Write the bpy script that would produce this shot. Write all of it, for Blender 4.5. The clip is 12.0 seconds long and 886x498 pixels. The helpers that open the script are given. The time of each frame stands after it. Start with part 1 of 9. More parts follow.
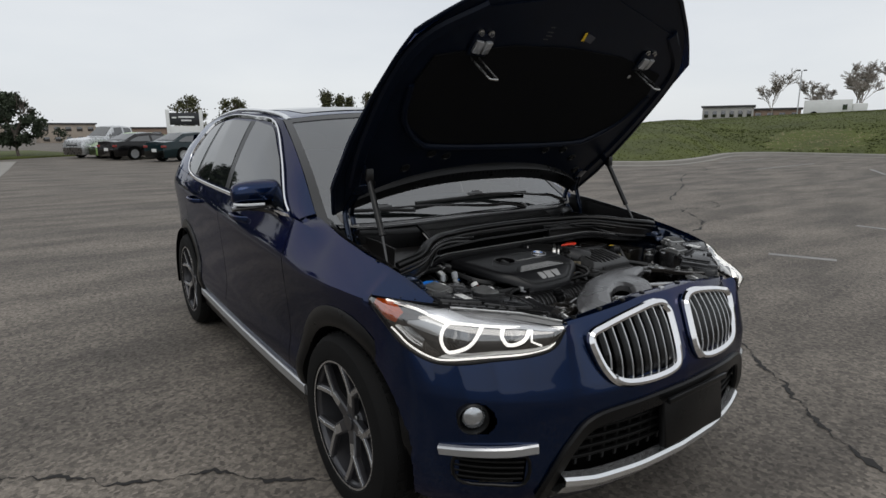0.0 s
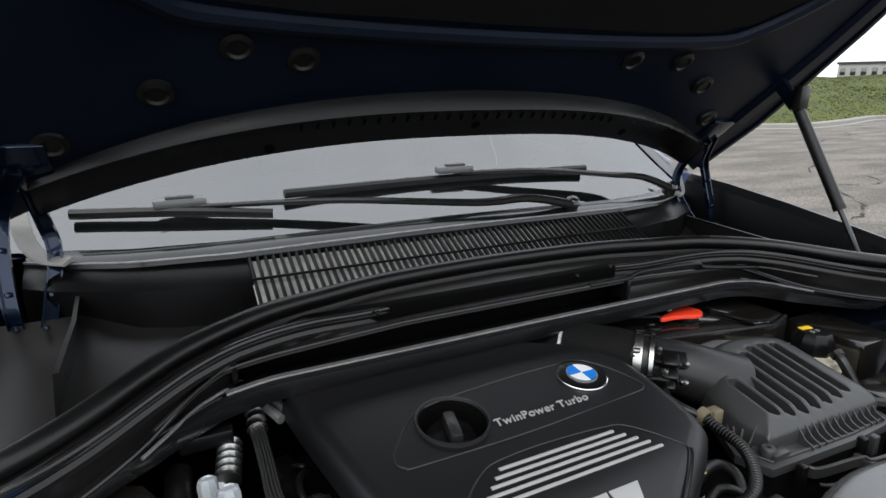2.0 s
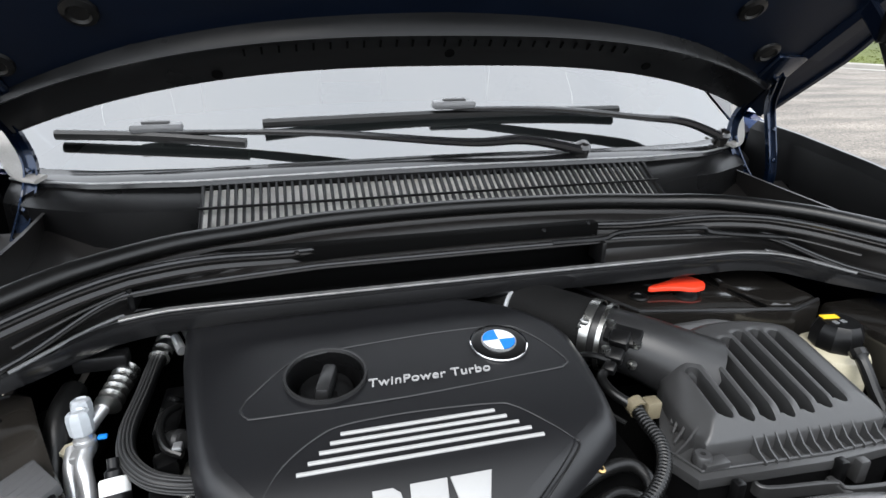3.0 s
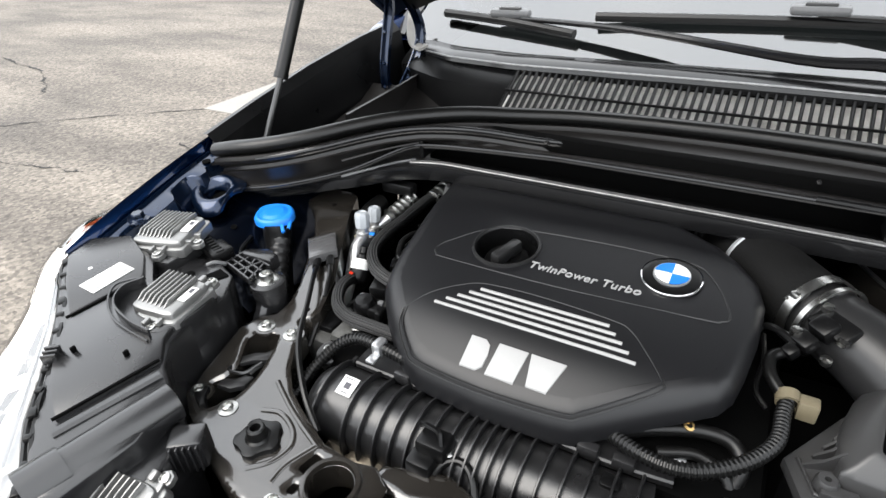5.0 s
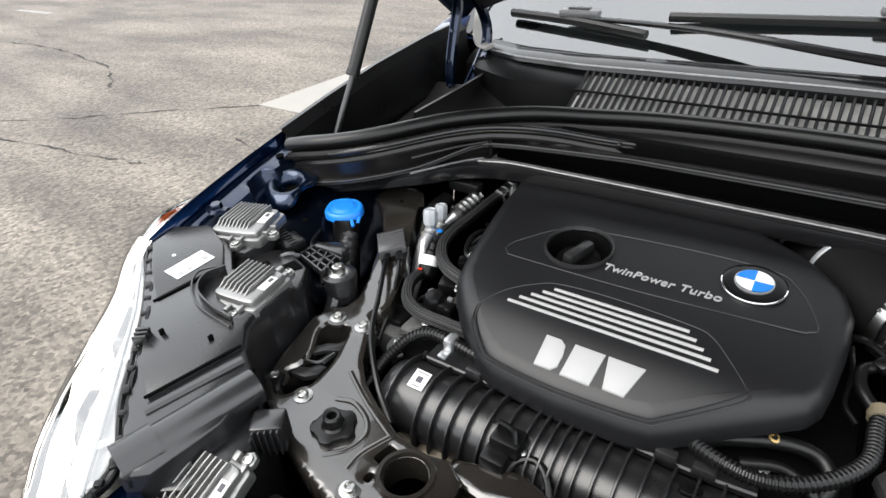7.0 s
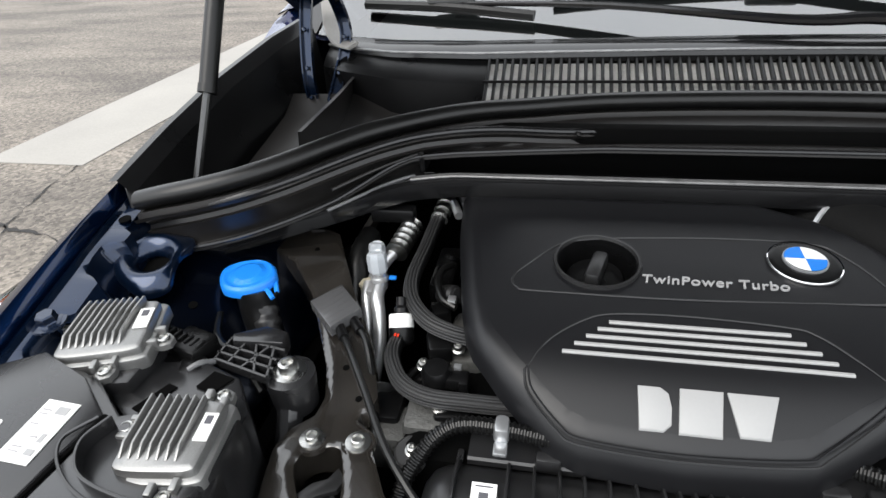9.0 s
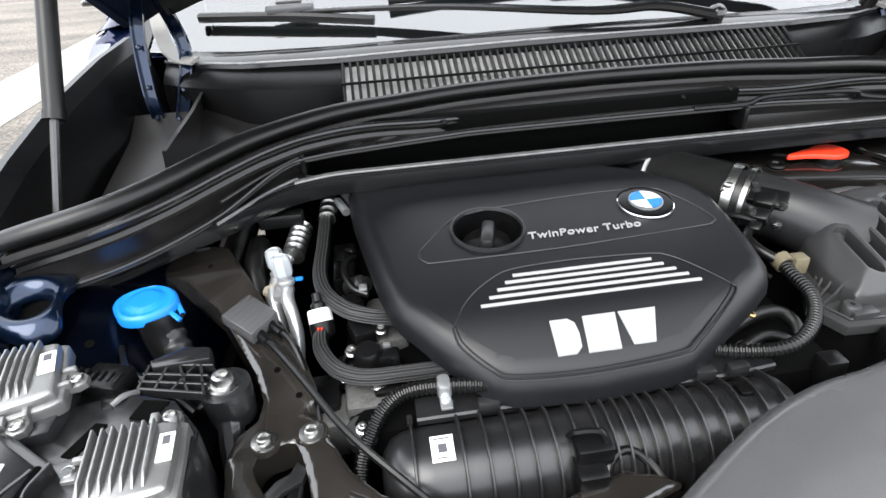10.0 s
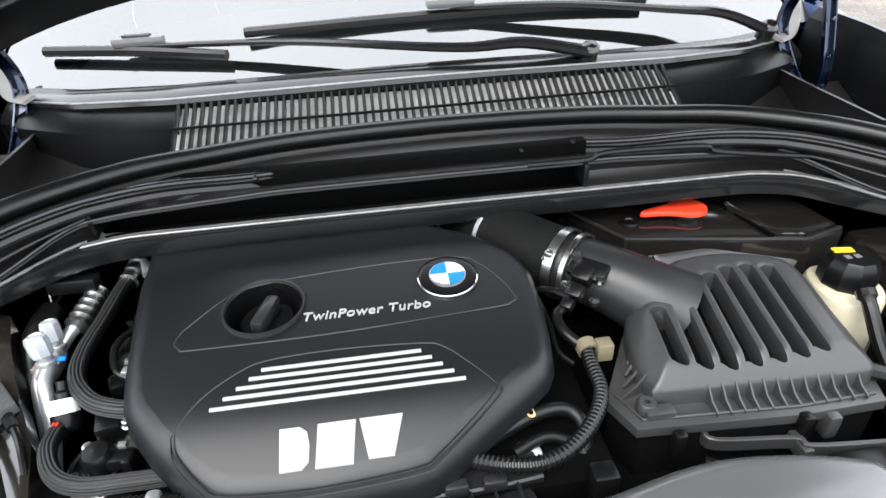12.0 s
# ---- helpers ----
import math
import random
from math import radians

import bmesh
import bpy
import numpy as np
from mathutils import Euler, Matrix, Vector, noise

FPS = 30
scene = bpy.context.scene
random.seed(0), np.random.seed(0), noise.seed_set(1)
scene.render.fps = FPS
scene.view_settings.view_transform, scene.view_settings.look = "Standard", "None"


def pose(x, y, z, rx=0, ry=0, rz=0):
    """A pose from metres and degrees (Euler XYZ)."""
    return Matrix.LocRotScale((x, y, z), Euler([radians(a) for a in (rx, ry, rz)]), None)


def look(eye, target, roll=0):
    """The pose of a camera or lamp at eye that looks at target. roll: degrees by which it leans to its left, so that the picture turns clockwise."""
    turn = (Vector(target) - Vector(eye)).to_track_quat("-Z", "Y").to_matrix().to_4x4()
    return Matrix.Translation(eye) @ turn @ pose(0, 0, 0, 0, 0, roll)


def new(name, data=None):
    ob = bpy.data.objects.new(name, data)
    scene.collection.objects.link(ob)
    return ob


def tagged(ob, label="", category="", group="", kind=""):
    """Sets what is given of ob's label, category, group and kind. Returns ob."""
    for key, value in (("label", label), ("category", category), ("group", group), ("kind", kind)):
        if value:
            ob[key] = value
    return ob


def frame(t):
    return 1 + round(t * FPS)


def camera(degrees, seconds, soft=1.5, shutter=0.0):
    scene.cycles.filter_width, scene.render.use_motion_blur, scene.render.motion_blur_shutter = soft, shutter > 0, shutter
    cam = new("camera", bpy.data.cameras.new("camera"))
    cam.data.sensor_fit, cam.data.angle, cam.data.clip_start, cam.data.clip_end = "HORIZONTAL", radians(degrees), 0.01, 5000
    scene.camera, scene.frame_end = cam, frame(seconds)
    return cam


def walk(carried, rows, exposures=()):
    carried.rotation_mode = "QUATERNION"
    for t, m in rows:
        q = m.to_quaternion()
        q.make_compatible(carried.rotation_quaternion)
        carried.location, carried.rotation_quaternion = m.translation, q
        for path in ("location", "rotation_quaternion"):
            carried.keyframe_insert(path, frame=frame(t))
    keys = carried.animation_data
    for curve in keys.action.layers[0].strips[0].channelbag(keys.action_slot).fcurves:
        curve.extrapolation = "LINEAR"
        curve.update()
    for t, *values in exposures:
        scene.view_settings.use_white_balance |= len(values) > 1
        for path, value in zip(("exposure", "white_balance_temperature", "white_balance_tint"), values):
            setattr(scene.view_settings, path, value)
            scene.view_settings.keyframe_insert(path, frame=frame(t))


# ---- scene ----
cam = camera(75.7, 12.0)
PATH = [
    (0, (-1.745, -0.949, 1.418), (-0.596, 0.637, 1.012), -0.4),
    (0.5, (-1.409, -0.593, 1.405), (-0.272, 1.0, 0.995), -0.5),
    (1, (-1.041, -0.272, 1.372), (0.056, 1.348, 0.959), -0.6),
    (1.5, (-0.713, -0.011, 1.334), (0.329, 1.64, 0.9), -0.8),
    (2, (-0.501, 0.203, 1.274), (0.364, 1.925, 0.736), -0.0),
    (2.5, (-0.334, 0.257, 1.235), (0.319, 2.034, 0.589), 0.2),
    (2.7, (-0.295, 0.23, 1.242), (0.27, 2.022, 0.556), 0.2),
    (4.3, (0.011, 0.115, 1.307), (-0.256, 1.859, 0.365), -0.0),
    (4.5, (0.027, 0.123, 1.303), (-0.475, 1.79, 0.318), -1.1),
    (5, (0.034, 0.138, 1.296), (-0.862, 1.583, 0.244), -3.3),
    (5.5, (0.039, 0.151, 1.294), (-0.948, 1.529, 0.231), -3.9),
    (6, (0.033, 0.154, 1.291), (-0.971, 1.52, 0.231), -3.8),
    (6.5, (0.022, 0.146, 1.295), (-0.996, 1.507, 0.241), -3.8),
    (6.7, (0.016, 0.134, 1.298), (-1.005, 1.494, 0.244), -3.7),
    (8.3, (-0.163, 0.039, 1.278), (-0.878, 1.607, 0.262), -4.0),
    (8.5, (-0.202, 0.068, 1.259), (-0.819, 1.663, 0.223), -3.4),
    (9, (-0.279, 0.197, 1.236), (-0.645, 1.863, 0.193), -3.4),
    (9.5, (-0.343, 0.183, 1.224), (-0.42, 1.886, 0.179), -3.3),
    (10, (-0.349, 0.142, 1.239), (-0.157, 1.836, 0.195), -3.3),
    (10.5, (-0.332, 0.155, 1.23), (-0.061, 1.835, 0.18), -3.3),
    (11, (-0.319, 0.174, 1.238), (-0.041, 1.852, 0.187), -3.2),
    (11.5, (-0.226, 0.165, 1.286), (0.018, 1.847, 0.233), -3.1),
    (12, (-0.082, 0.206, 1.274), (0.086, 1.896, 0.218), -3.2),
]
EXPOSURES = [(0, 0.05, 6600, 10), (1.0, 0.05, 6600, 10), (1.5, 0.42, 6600, 10), (2.0, 1.2, 6500, 10), (2.5, 1.9, 6400, 10), (4.3, 2.16, 6650, 10), (5.5, 2.06, 6700, 10), (6.7, 1.98, 6700, 10), (8.3, 1.53, 6700, 10), (9.0, 1.74, 6650, 10), (9.5, 2.08, 6550, 10), (10.2, 2.48, 6550, 10), (11.2, 2.58, 6550, 10), (12.0, 2.52, 6550, 10)]
walk(cam, [(t, look(eye, target, roll)) for t, eye, target, roll in PATH], EXPOSURES)

# ---- light: a bright overcast sky ----
world = bpy.data.worlds.new("overcast_sky")
scene.world = world
world.use_nodes = True
wn, wl = world.node_tree.nodes, world.node_tree.links
wn.clear()
w_out = wn.new("ShaderNodeOutputWorld")
w_bg = wn.new("ShaderNodeBackground")
w_sky = wn.new("ShaderNodeTexSky")
w_sky.sky_type, w_sky.sun_disc = "NISHITA", False
w_sky.sun_elevation, w_sky.sun_rotation = radians(48), radians(200)
w_dim = wn.new("ShaderNodeVectorMath")
w_dim.operation = "SCALE"
w_dim.inputs["Scale"].default_value = 0.09
w_co = wn.new("ShaderNodeTexCoord")
w_map = wn.new("ShaderNodeMapping")
w_map.inputs["Scale"].default_value = (1.0, 1.0, 3.5)
w_noise = wn.new("ShaderNodeTexNoise")
w_noise.inputs["Scale"].default_value = 2.2
w_noise.inputs["Detail"].default_value = 5
w_ramp = wn.new("ShaderNodeValToRGB")
w_ramp.color_ramp.elements[0].position, w_ramp.color_ramp.elements[0].color = 0.3, (0.70, 0.74, 0.79, 1)
w_ramp.color_ramp.elements[1].position, w_ramp.color_ramp.elements[1].color = 0.7, (0.80, 0.83, 0.86, 1)
w_mix = wn.new("ShaderNodeMixRGB")
w_mix.inputs[0].default_value = 0.9
wl.new(w_co.outputs["Generated"], w_map.inputs["Vector"])
wl.new(w_map.outputs["Vector"], w_noise.inputs["Vector"])
wl.new(w_noise.outputs["Fac"], w_ramp.inputs["Fac"])
wl.new(w_sky.outputs["Color"], w_dim.inputs[0])
wl.new(w_dim.outputs["Vector"], w_mix.inputs[1])
wl.new(w_ramp.outputs["Color"], w_mix.inputs[2])
wl.new(w_mix.outputs["Color"], w_bg.inputs["Color"])
w_bg.inputs["Strength"].default_value = 1.0
wl.new(w_bg.outputs["Background"], w_out.inputs["Surface"])
sun = new("sun", bpy.data.lights.new("sun", "SUN"))
sun.data.energy, sun.data.angle, sun.data.color = 0.7, radians(40), (1.0, 0.97, 0.93)
sun.matrix_world = look((-12, -18, 30), (0, 0, 0))

# ---- materials ----
def material(name, base, rough=0.5, metal=0.0, vary=0.12, scale=8.0, fine=120.0, bump=0.1, coat=0.0, spec=0.5, emit=0.0, distance=0.002, rough_vary=0.1):
    """A procedural surface: two scales of tone, uneven gloss and a fine relief."""
    m = bpy.data.materials.new(name)
    m.use_nodes = True
    n, l = m.node_tree.nodes, m.node_tree.links
    b = n["Principled BSDF"]
    co = n.new("ShaderNodeTexCoord")
    big, small = n.new("ShaderNodeTexNoise"), n.new("ShaderNodeTexNoise")
    for node, size in ((big, scale), (small, fine)):
        node.inputs["Scale"].default_value = size
        node.inputs["Detail"].default_value = 4
        l.new(co.outputs["Object"], node.inputs["Vector"])
    tone = n.new("ShaderNodeMath")
    tone.operation = "MULTIPLY_ADD"
    tone.inputs[1].default_value = 0.4
    half = n.new("ShaderNodeMath")
    half.operation = "MULTIPLY"
    half.inputs[1].default_value = 0.6
    l.new(big.outputs["Fac"], half.inputs[0])
    l.new(small.outputs["Fac"], tone.inputs[0])
    l.new(half.outputs[0], tone.inputs[2])
    ramp = n.new("ShaderNodeValToRGB")
    ramp.color_ramp.elements[0].position, ramp.color_ramp.elements[1].position = 0.3, 0.7
    ramp.color_ramp.elements[0].color = (*[c * (1 - vary) for c in base], 1)
    ramp.color_ramp.elements[1].color = (*[min(1.0, c * (1 + vary)) for c in base], 1)
    l.new(tone.outputs[0], ramp.inputs["Fac"])
    l.new(ramp.outputs["Color"], b.inputs["Base Color"])
    r = n.new("ShaderNodeMapRange")
    r.inputs["To Min"].default_value, r.inputs["To Max"].default_value = max(0.0, rough - rough_vary), min(1.0, rough + rough_vary)
    l.new(big.outputs["Fac"], r.inputs["Value"])
    l.new(r.outputs["Result"], b.inputs["Roughness"])
    b.inputs["Metallic"].default_value = metal
    b.inputs["Specular IOR Level"].default_value = spec
    if coat:
        b.inputs["Coat Weight"].default_value, b.inputs["Coat Roughness"].default_value = coat, 0.03
    if emit:
        b.inputs["Emission Color"].default_value, b.inputs["Emission Strength"].default_value = (*base, 1), emit
    if bump:
        relief = n.new("ShaderNodeBump")
        relief.inputs["Strength"].default_value, relief.inputs["Distance"].default_value = bump, distance
        l.new(small.outputs["Fac"], relief.inputs["Height"])
        l.new(relief.outputs["Normal"], b.inputs["Normal"])
    return m


def clear_glass(name, tint, gloss=0.02, ior=1.5):
    """A thin clear sheet: straight through, with real reflections by the angle."""
    m = bpy.data.materials.new(name)
    m.use_nodes = True
    n, l = m.node_tree.nodes, m.node_tree.links
    n.remove(n["Principled BSDF"])
    see, shine, mix, fres = n.new("ShaderNodeBsdfTransparent"), n.new("ShaderNodeBsdfGlossy"), n.new("ShaderNodeMixShader"), n.new("ShaderNodeFresnel")
    see.inputs["Color"].default_value = (*tint, 1)
    shine.inputs["Color"].default_value, shine.inputs["Roughness"].default_value = (1, 1, 1, 1), gloss
    fres.inputs["IOR"].default_value = ior
    l.new(fres.outputs[0], mix.inputs[0])
    l.new(see.outputs[0], mix.inputs[1])
    l.new(shine.outputs[0], mix.inputs[2])
    l.new(mix.outputs[0], n["Material Output"].inputs["Surface"])
    return m


PAINT = material("blue_paint", (0.0036, 0.0168, 0.062), 0.24, 0.9, 0.05, 3, 900, 0.0, coat=0.65, rough_vary=0.02)
PAINT.node_tree.nodes["Principled BSDF"].inputs["Specular Tint"].default_value = (0.06, 0.14, 0.34, 1)
# body blue darkened for surfaces in shade inside the bay
PAINT_SHADED = material("blue_paint_shaded", (0.0012, 0.0032, 0.009), 0.25, 0.7, 0.1, 6, 300, 0.05, coat=0.1)
INNERBLUE = material("dull_blue_inner_paint", (0.004, 0.013, 0.036), 0.26, 0.8, 0.15, 6, 300, 0.05, coat=0.7)
FROST = material("frosted_lens_rim", (0.52, 0.53, 0.54), 0.2, 0, 0.1, 20, 300, 0.1, coat=0.5)
# body blue darkened for the underside of the hood, which lies in shade
UNDERHOOD = material("shaded_underhood_paint", (0.0030, 0.0062, 0.0150), 0.40, 0.25, 0.25, 6, 300, 0.05, spec=0.22)
PLASTIC = material("black_plastic", (0.0042, 0.0042, 0.0044), 0.30, 0, 0.25, 9, 900, 0.12, distance=0.0006, spec=0.24)
COVER = material("matte_black_cover", (0.0040, 0.0041, 0.0050), 0.43, 0, 0.10, 5, 1400, 0.10, distance=0.0003, rough_vary=0.03, spec=0.44)
SEALPANEL = material("dusty_bulkhead_plastic", (0.0110, 0.0101, 0.0097), 0.36, 0, 0.25, 8, 700, 0.10, distance=0.0005, spec=0.42)
GREYPLASTIC = material("grey_black_plastic", (0.016, 0.016, 0.0165), 0.34, 0, 0.15, 7, 1200, 0.15, distance=0.0006, spec=0.4)
AIRBOX = material("satin_air_box", (0.034, 0.034, 0.0345), 0.36, 0, 0.15, 7, 1200, 0.12, distance=0.0005)
MANIFOLD = material("satin_black_manifold", (0.013, 0.013, 0.0136), 0.30, 0, 0.2, 9, 900, 0.06, distance=0.0005, spec=0.65)
HOUSINGBLACK = material("satin_housing_plastic", (0.013, 0.013, 0.0138), 0.25, 0, 0.25, 9, 900, 0.06, distance=0.0005, spec=0.75)
PANELBLACK = material("dusty_black_steel", (0.019, 0.0168, 0.0145), 0.20, 0, 0.45, 14, 220, 0.03, coat=0.9, spec=0.7, rough_vary=0.10)
GLOSSBLACK = material("gloss_black", (0.010, 0.009, 0.008), 0.16, 0, 0.15, 6, 300, 0.02, coat=0.4, rough_vary=0.06)
RUBBER = material("black_rubber", (0.0036, 0.0036, 0.0036), 0.34, 0, 0.2, 14, 500, 0.15, distance=0.0008, spec=0.38)
BRAID = material("braided_rubber", (0.023, 0.023, 0.0235), 0.45, 0, 0.25, 20, 900, 0.3, distance=0.001)
# near-black that stands in for shade inside recesses and under parts
SHADE_BLACK = material("recess_shade_black", (0.0012, 0.0012, 0.0012), 0.8, 0, 0.3, 8, 200, 0.1, spec=0.05)
ALU = material("cast_aluminium", (0.27, 0.27, 0.265), 0.40, 0.8, 0.15, 18, 700, 0.2, distance=0.0006)
BRIGHTALU = material("bright_pipe_aluminium", (0.62, 0.625, 0.63), 0.32, 0.75, 0.10, 18, 500, 0.08)
STEEL = material("zinc_steel", (0.46, 0.46, 0.445), 0.28, 1.0, 0.12, 25, 500, 0.05)
CHROME = material("chrome", (0.85, 0.85, 0.86), 0.08, 1.0, 0.03, 10, 300, 0.0, rough_vary=0.02)
RAILSILVER = material("bright_satin_rail", (0.78, 0.79, 0.80), 0.22, 0.9, 0.04, 10, 400, 0.02)
WORN = material("worn_bar_edge", (0.22, 0.22, 0.22), 0.38, 0.5, 0.35, 60, 400, 0.1)
SATIN = material("satin_silver", (0.52, 0.53, 0.54), 0.35, 0.8, 0.06, 10, 400, 0.03)
WHITE = material("white_print", (0.30, 0.30, 0.297), 0.5, 0, 0.03, 10, 400, 0.02)
PAPER = material("white_label", (0.72, 0.72, 0.70), 0.6, 0, 0.06, 14, 400, 0.05)
INK = material("label_ink", (0.06, 0.06, 0.07), 0.6, 0, 0.1)
BLUECAP = material("bright_blue_plastic", (0.008, 0.20, 0.72), 0.38, 0, 0.08, 20, 600, 0.05)
REDCAP = material("red_orange_plastic", (0.78, 0.045, 0.015), 0.35, 0, 0.08, 20, 600, 0.05)
YELLOW = material("yellow_label", (0.85, 0.55, 0.02), 0.5, 0, 0.06)
EMBLUE = material("emblem_blue", (0.01, 0.17, 0.62), 0.25, 0, 0.03, coat=0.6)
EMWHITE = material("emblem_white", (0.75, 0.76, 0.76), 0.25, 0, 0.03, coat=0.6)
CREAM = material("cream_reservoir", (0.50, 0.46, 0.34), 0.4, 0, 0.1, 12, 300, 0.03)
BEIGE = material("olive_connector", (0.13, 0.11, 0.07), 0.5, 0, 0.15, 20, 400, 0.1)
TYRE = material("tyre_rubber", (0.005, 0.005, 0.005), 0.75, 0, 0.25, 20, 300, 0.3, spec=0.15)
GUNMETAL = material("dark_wheel_paint", (0.05, 0.05, 0.055), 0.35, 0.6, 0.1, coat=0.4)
MACHINED = material("machined_alloy", (0.62, 0.63, 0.64), 0.25, 0.95, 0.06, 30, 600, 0.05)
AMBER = material("amber_reflector", (0.62, 0.10, 0.008), 0.25, 0, 0.12, 20, 300, 0.2, coat=0.6)
LAMPON = material("lit_daytime_lamp", (1.0, 0.98, 0.94), 0.4, 0, 0.0, bump=0, emit=0.9)
LAMPWHITE = material("headlight_diffuser", (0.72, 0.74, 0.76), 0.18, 0, 0.05, 20, 300, 0.05, coat=0.6)
BROWLIT = material("lit_brow_diffuser", (0.72, 0.73, 0.75), 0.16, 0.75, 0.06, 20, 300, 0.03, coat=0.6, emit=0.10)
JOINTGREY = material("grey_joint_plastic", (0.13, 0.132, 0.135), 0.4, 0, 0.08)
GREYPRINT = material("grey_print", (0.30, 0.30, 0.30), 0.4, 0, 0.05)
TINT = material("tinted_glass", (0.006, 0.007, 0.008), 0.03, 0, 0.05, 3, 100, 0.0, spec=0.5, rough_vary=0.01)
TINT.node_tree.nodes["Principled BSDF"].inputs["IOR"].default_value = 2.3
GRILLEBLACK = material("grille_black", (0.004, 0.004, 0.004), 0.5, 0, 0.2, 9, 600, 0.1, spec=0.15)
SCREEN = clear_glass("windscreen_glass", (0.42, 0.47, 0.47), ior=2.6)
LENS = clear_glass("headlight_lens", (0.94, 0.95, 0.96), ior=2.7)
SEATDARK = material("dark_cabin", (0.05, 0.05, 0.052), 0.7, 0, 0.2)
COWLGLOSS = material("cowl_black", (0.009, 0.009, 0.0095), 0.16, 0, 0.2, 10, 600, 0.03, rough_vary=0.05)
MESHGREY = material("grey_filter", (0.62, 0.61, 0.58), 0.8, 0, 0.25, 30, 500, 0.3)
PALETRIM = material("pale_rubber_end", (0.26, 0.25, 0.235), 0.5, 0, 0.15, 20, 400, 0.1)
DUCTGREY = material("satin_grey_duct", (0.075, 0.075, 0.077), 0.26, 0, 0.12, 6, 900, 0.10, distance=0.0005, spec=1.0)
FOGGLASS = material("fog_lamp_reflector", (0.50, 0.52, 0.54), 0.15, 0.85, 0.2, 40, 200, 0.2, coat=0.8)

# ---- shaping helpers ----
CAR_AT = Vector((0, 2.2, 0))


def thing(name, at, label, category, group="", kind=""):
    ob = new(name)
    ob.location = at
    return tagged(ob, label, category, group, kind)


def part(name, bm, mat, parent=None, label="", angle=35, at=None):
    """Links a bmesh, given in world metres (or round its parent, with at), as one mesh object under a thing or a part."""
    bmesh.ops.recalc_face_normals(bm, faces=bm.faces)
    me = bpy.data.meshes.new(name)
    bm.to_mesh(me)
    bm.free()
    me.materials.append(mat)
    me.shade_smooth()
    me.set_sharp_from_angle(angle=radians(angle))
    ob = new(name, me)
    if parent:
        base = Vector()
        up = parent
        while up:
            base += up.location
            up = up.parent
        ob.parent = parent
        if at is None:
            ob.location = -base
        else:
            ob.location = at
    if label:
        ob["label"] = label
    return ob


def shared(name, ob, parent, m):
    """Another object on the mesh of ob, at the pose m in its parent's space."""
    o = new(name, ob.data)
    o.parent = parent
    o.matrix_basis = m
    return o


def box(bm, c, s, bevel=0.0, turn=None, seg=2):
    r = bmesh.ops.create_cube(bm, size=1.0)
    m = Matrix.Translation(c) @ (turn or Matrix()) @ Matrix.Diagonal((*s, 1))
    bmesh.ops.transform(bm, matrix=m, verts=r["verts"])
    if bevel:
        es = list({e for v in r["verts"] for e in v.link_edges})
        bmesh.ops.bevel(bm, geom=es, offset=bevel, segments=seg, affect="EDGES", profile=0.5)
    return bm


def disc(bm, c, axis, profile, seg=24, caps=True):
    """A turned body: profile of (radius, height) pairs along axis from c."""
    a = Vector(axis).normalized()
    q = a.to_track_quat("Z", "Y").to_matrix()
    rings = []
    for r, h in profile:
        rings.append([bm.verts.new(Vector(c) + q @ Vector((r * math.cos(k * math.tau / seg), r * math.sin(k * math.tau / seg), h))) for k in range(seg)])
    for A, B in zip(rings, rings[1:]):
        for k in range(seg):
            bm.faces.new((A[k], A[(k + 1) % seg], B[(k + 1) % seg], B[k]))
    for ring, r in ((rings[0], profile[0][0]), (rings[-1], profile[-1][0])):
        if caps and r > 1e-4:
            bm.faces.new(ring)
    return bm


def spline(pts, res=6):
    """A smooth line through points."""
    p = [Vector(v) for v in pts]
    p = [p[0] * 2 - p[1]] + p + [p[-1] * 2 - p[-2]]
    out = []
    for k in range(1, len(p) - 2):
        for s in range(res):
            t = s / res
            a, b, c, d = p[k - 1], p[k], p[k + 1], p[k + 2]
            out.append(0.5 * (2 * b + (c - a) * t + (2 * a - 5 * b + 4 * c - d) * t * t + (3 * b - a - 3 * c + d) * t ** 3))
    return out + [p[-2]]


def sweep(bm, line, section, closed=False, caps=True, up=(0, 0, 1), scale=None):
    """Carries a closed section of (side, up) pairs along a line."""
    rings = []
    n = len(line)
    for k, c in enumerate(line):
        a, b = line[(k - 1) % n if closed else max(k - 1, 0)], line[(k + 1) % n if closed else min(k + 1, n - 1)]
        d = (b - a).normalized()
        side = d.cross(Vector(up))
        side = side.normalized() if side.length > 1e-4 else Vector((1, 0, 0))
        top = side.cross(d)
        f = scale(k) if scale else 1.0
        rings.append([bm.verts.new(c + side * (u * f) + top * (v * f)) for u, v in section])
    m = len(section)
    for k in range(n if closed else n - 1):
        A, B = rings[k], rings[(k + 1) % n]
        for j in range(m):
            bm.faces.new((A[j], A[(j + 1) % m], B[(j + 1) % m], B[j]))
    if caps and not closed:
        bm.faces.new(rings[0])
        bm.faces.new(rings[-1])
    return bm


def round_section(r, seg=10, flat=1.0):
    return [(r * math.cos(k * math.tau / seg), r * flat * math.sin(k * math.tau / seg)) for k in range(seg)]


def rect_section(w, h, b=0.15):
    x, y = w / 2, h / 2
    c = min(w, h) * b
    return [(-x + c, -y), (x - c, -y), (x, -y + c), (x, y - c), (x - c, y), (-x + c, y), (-x, y - c), (-x, -y + c)]


def tube(bm, pts, r, seg=10, res=6, scale=None):
    return sweep(bm, spline(pts, res), round_section(r, seg), scale=scale)


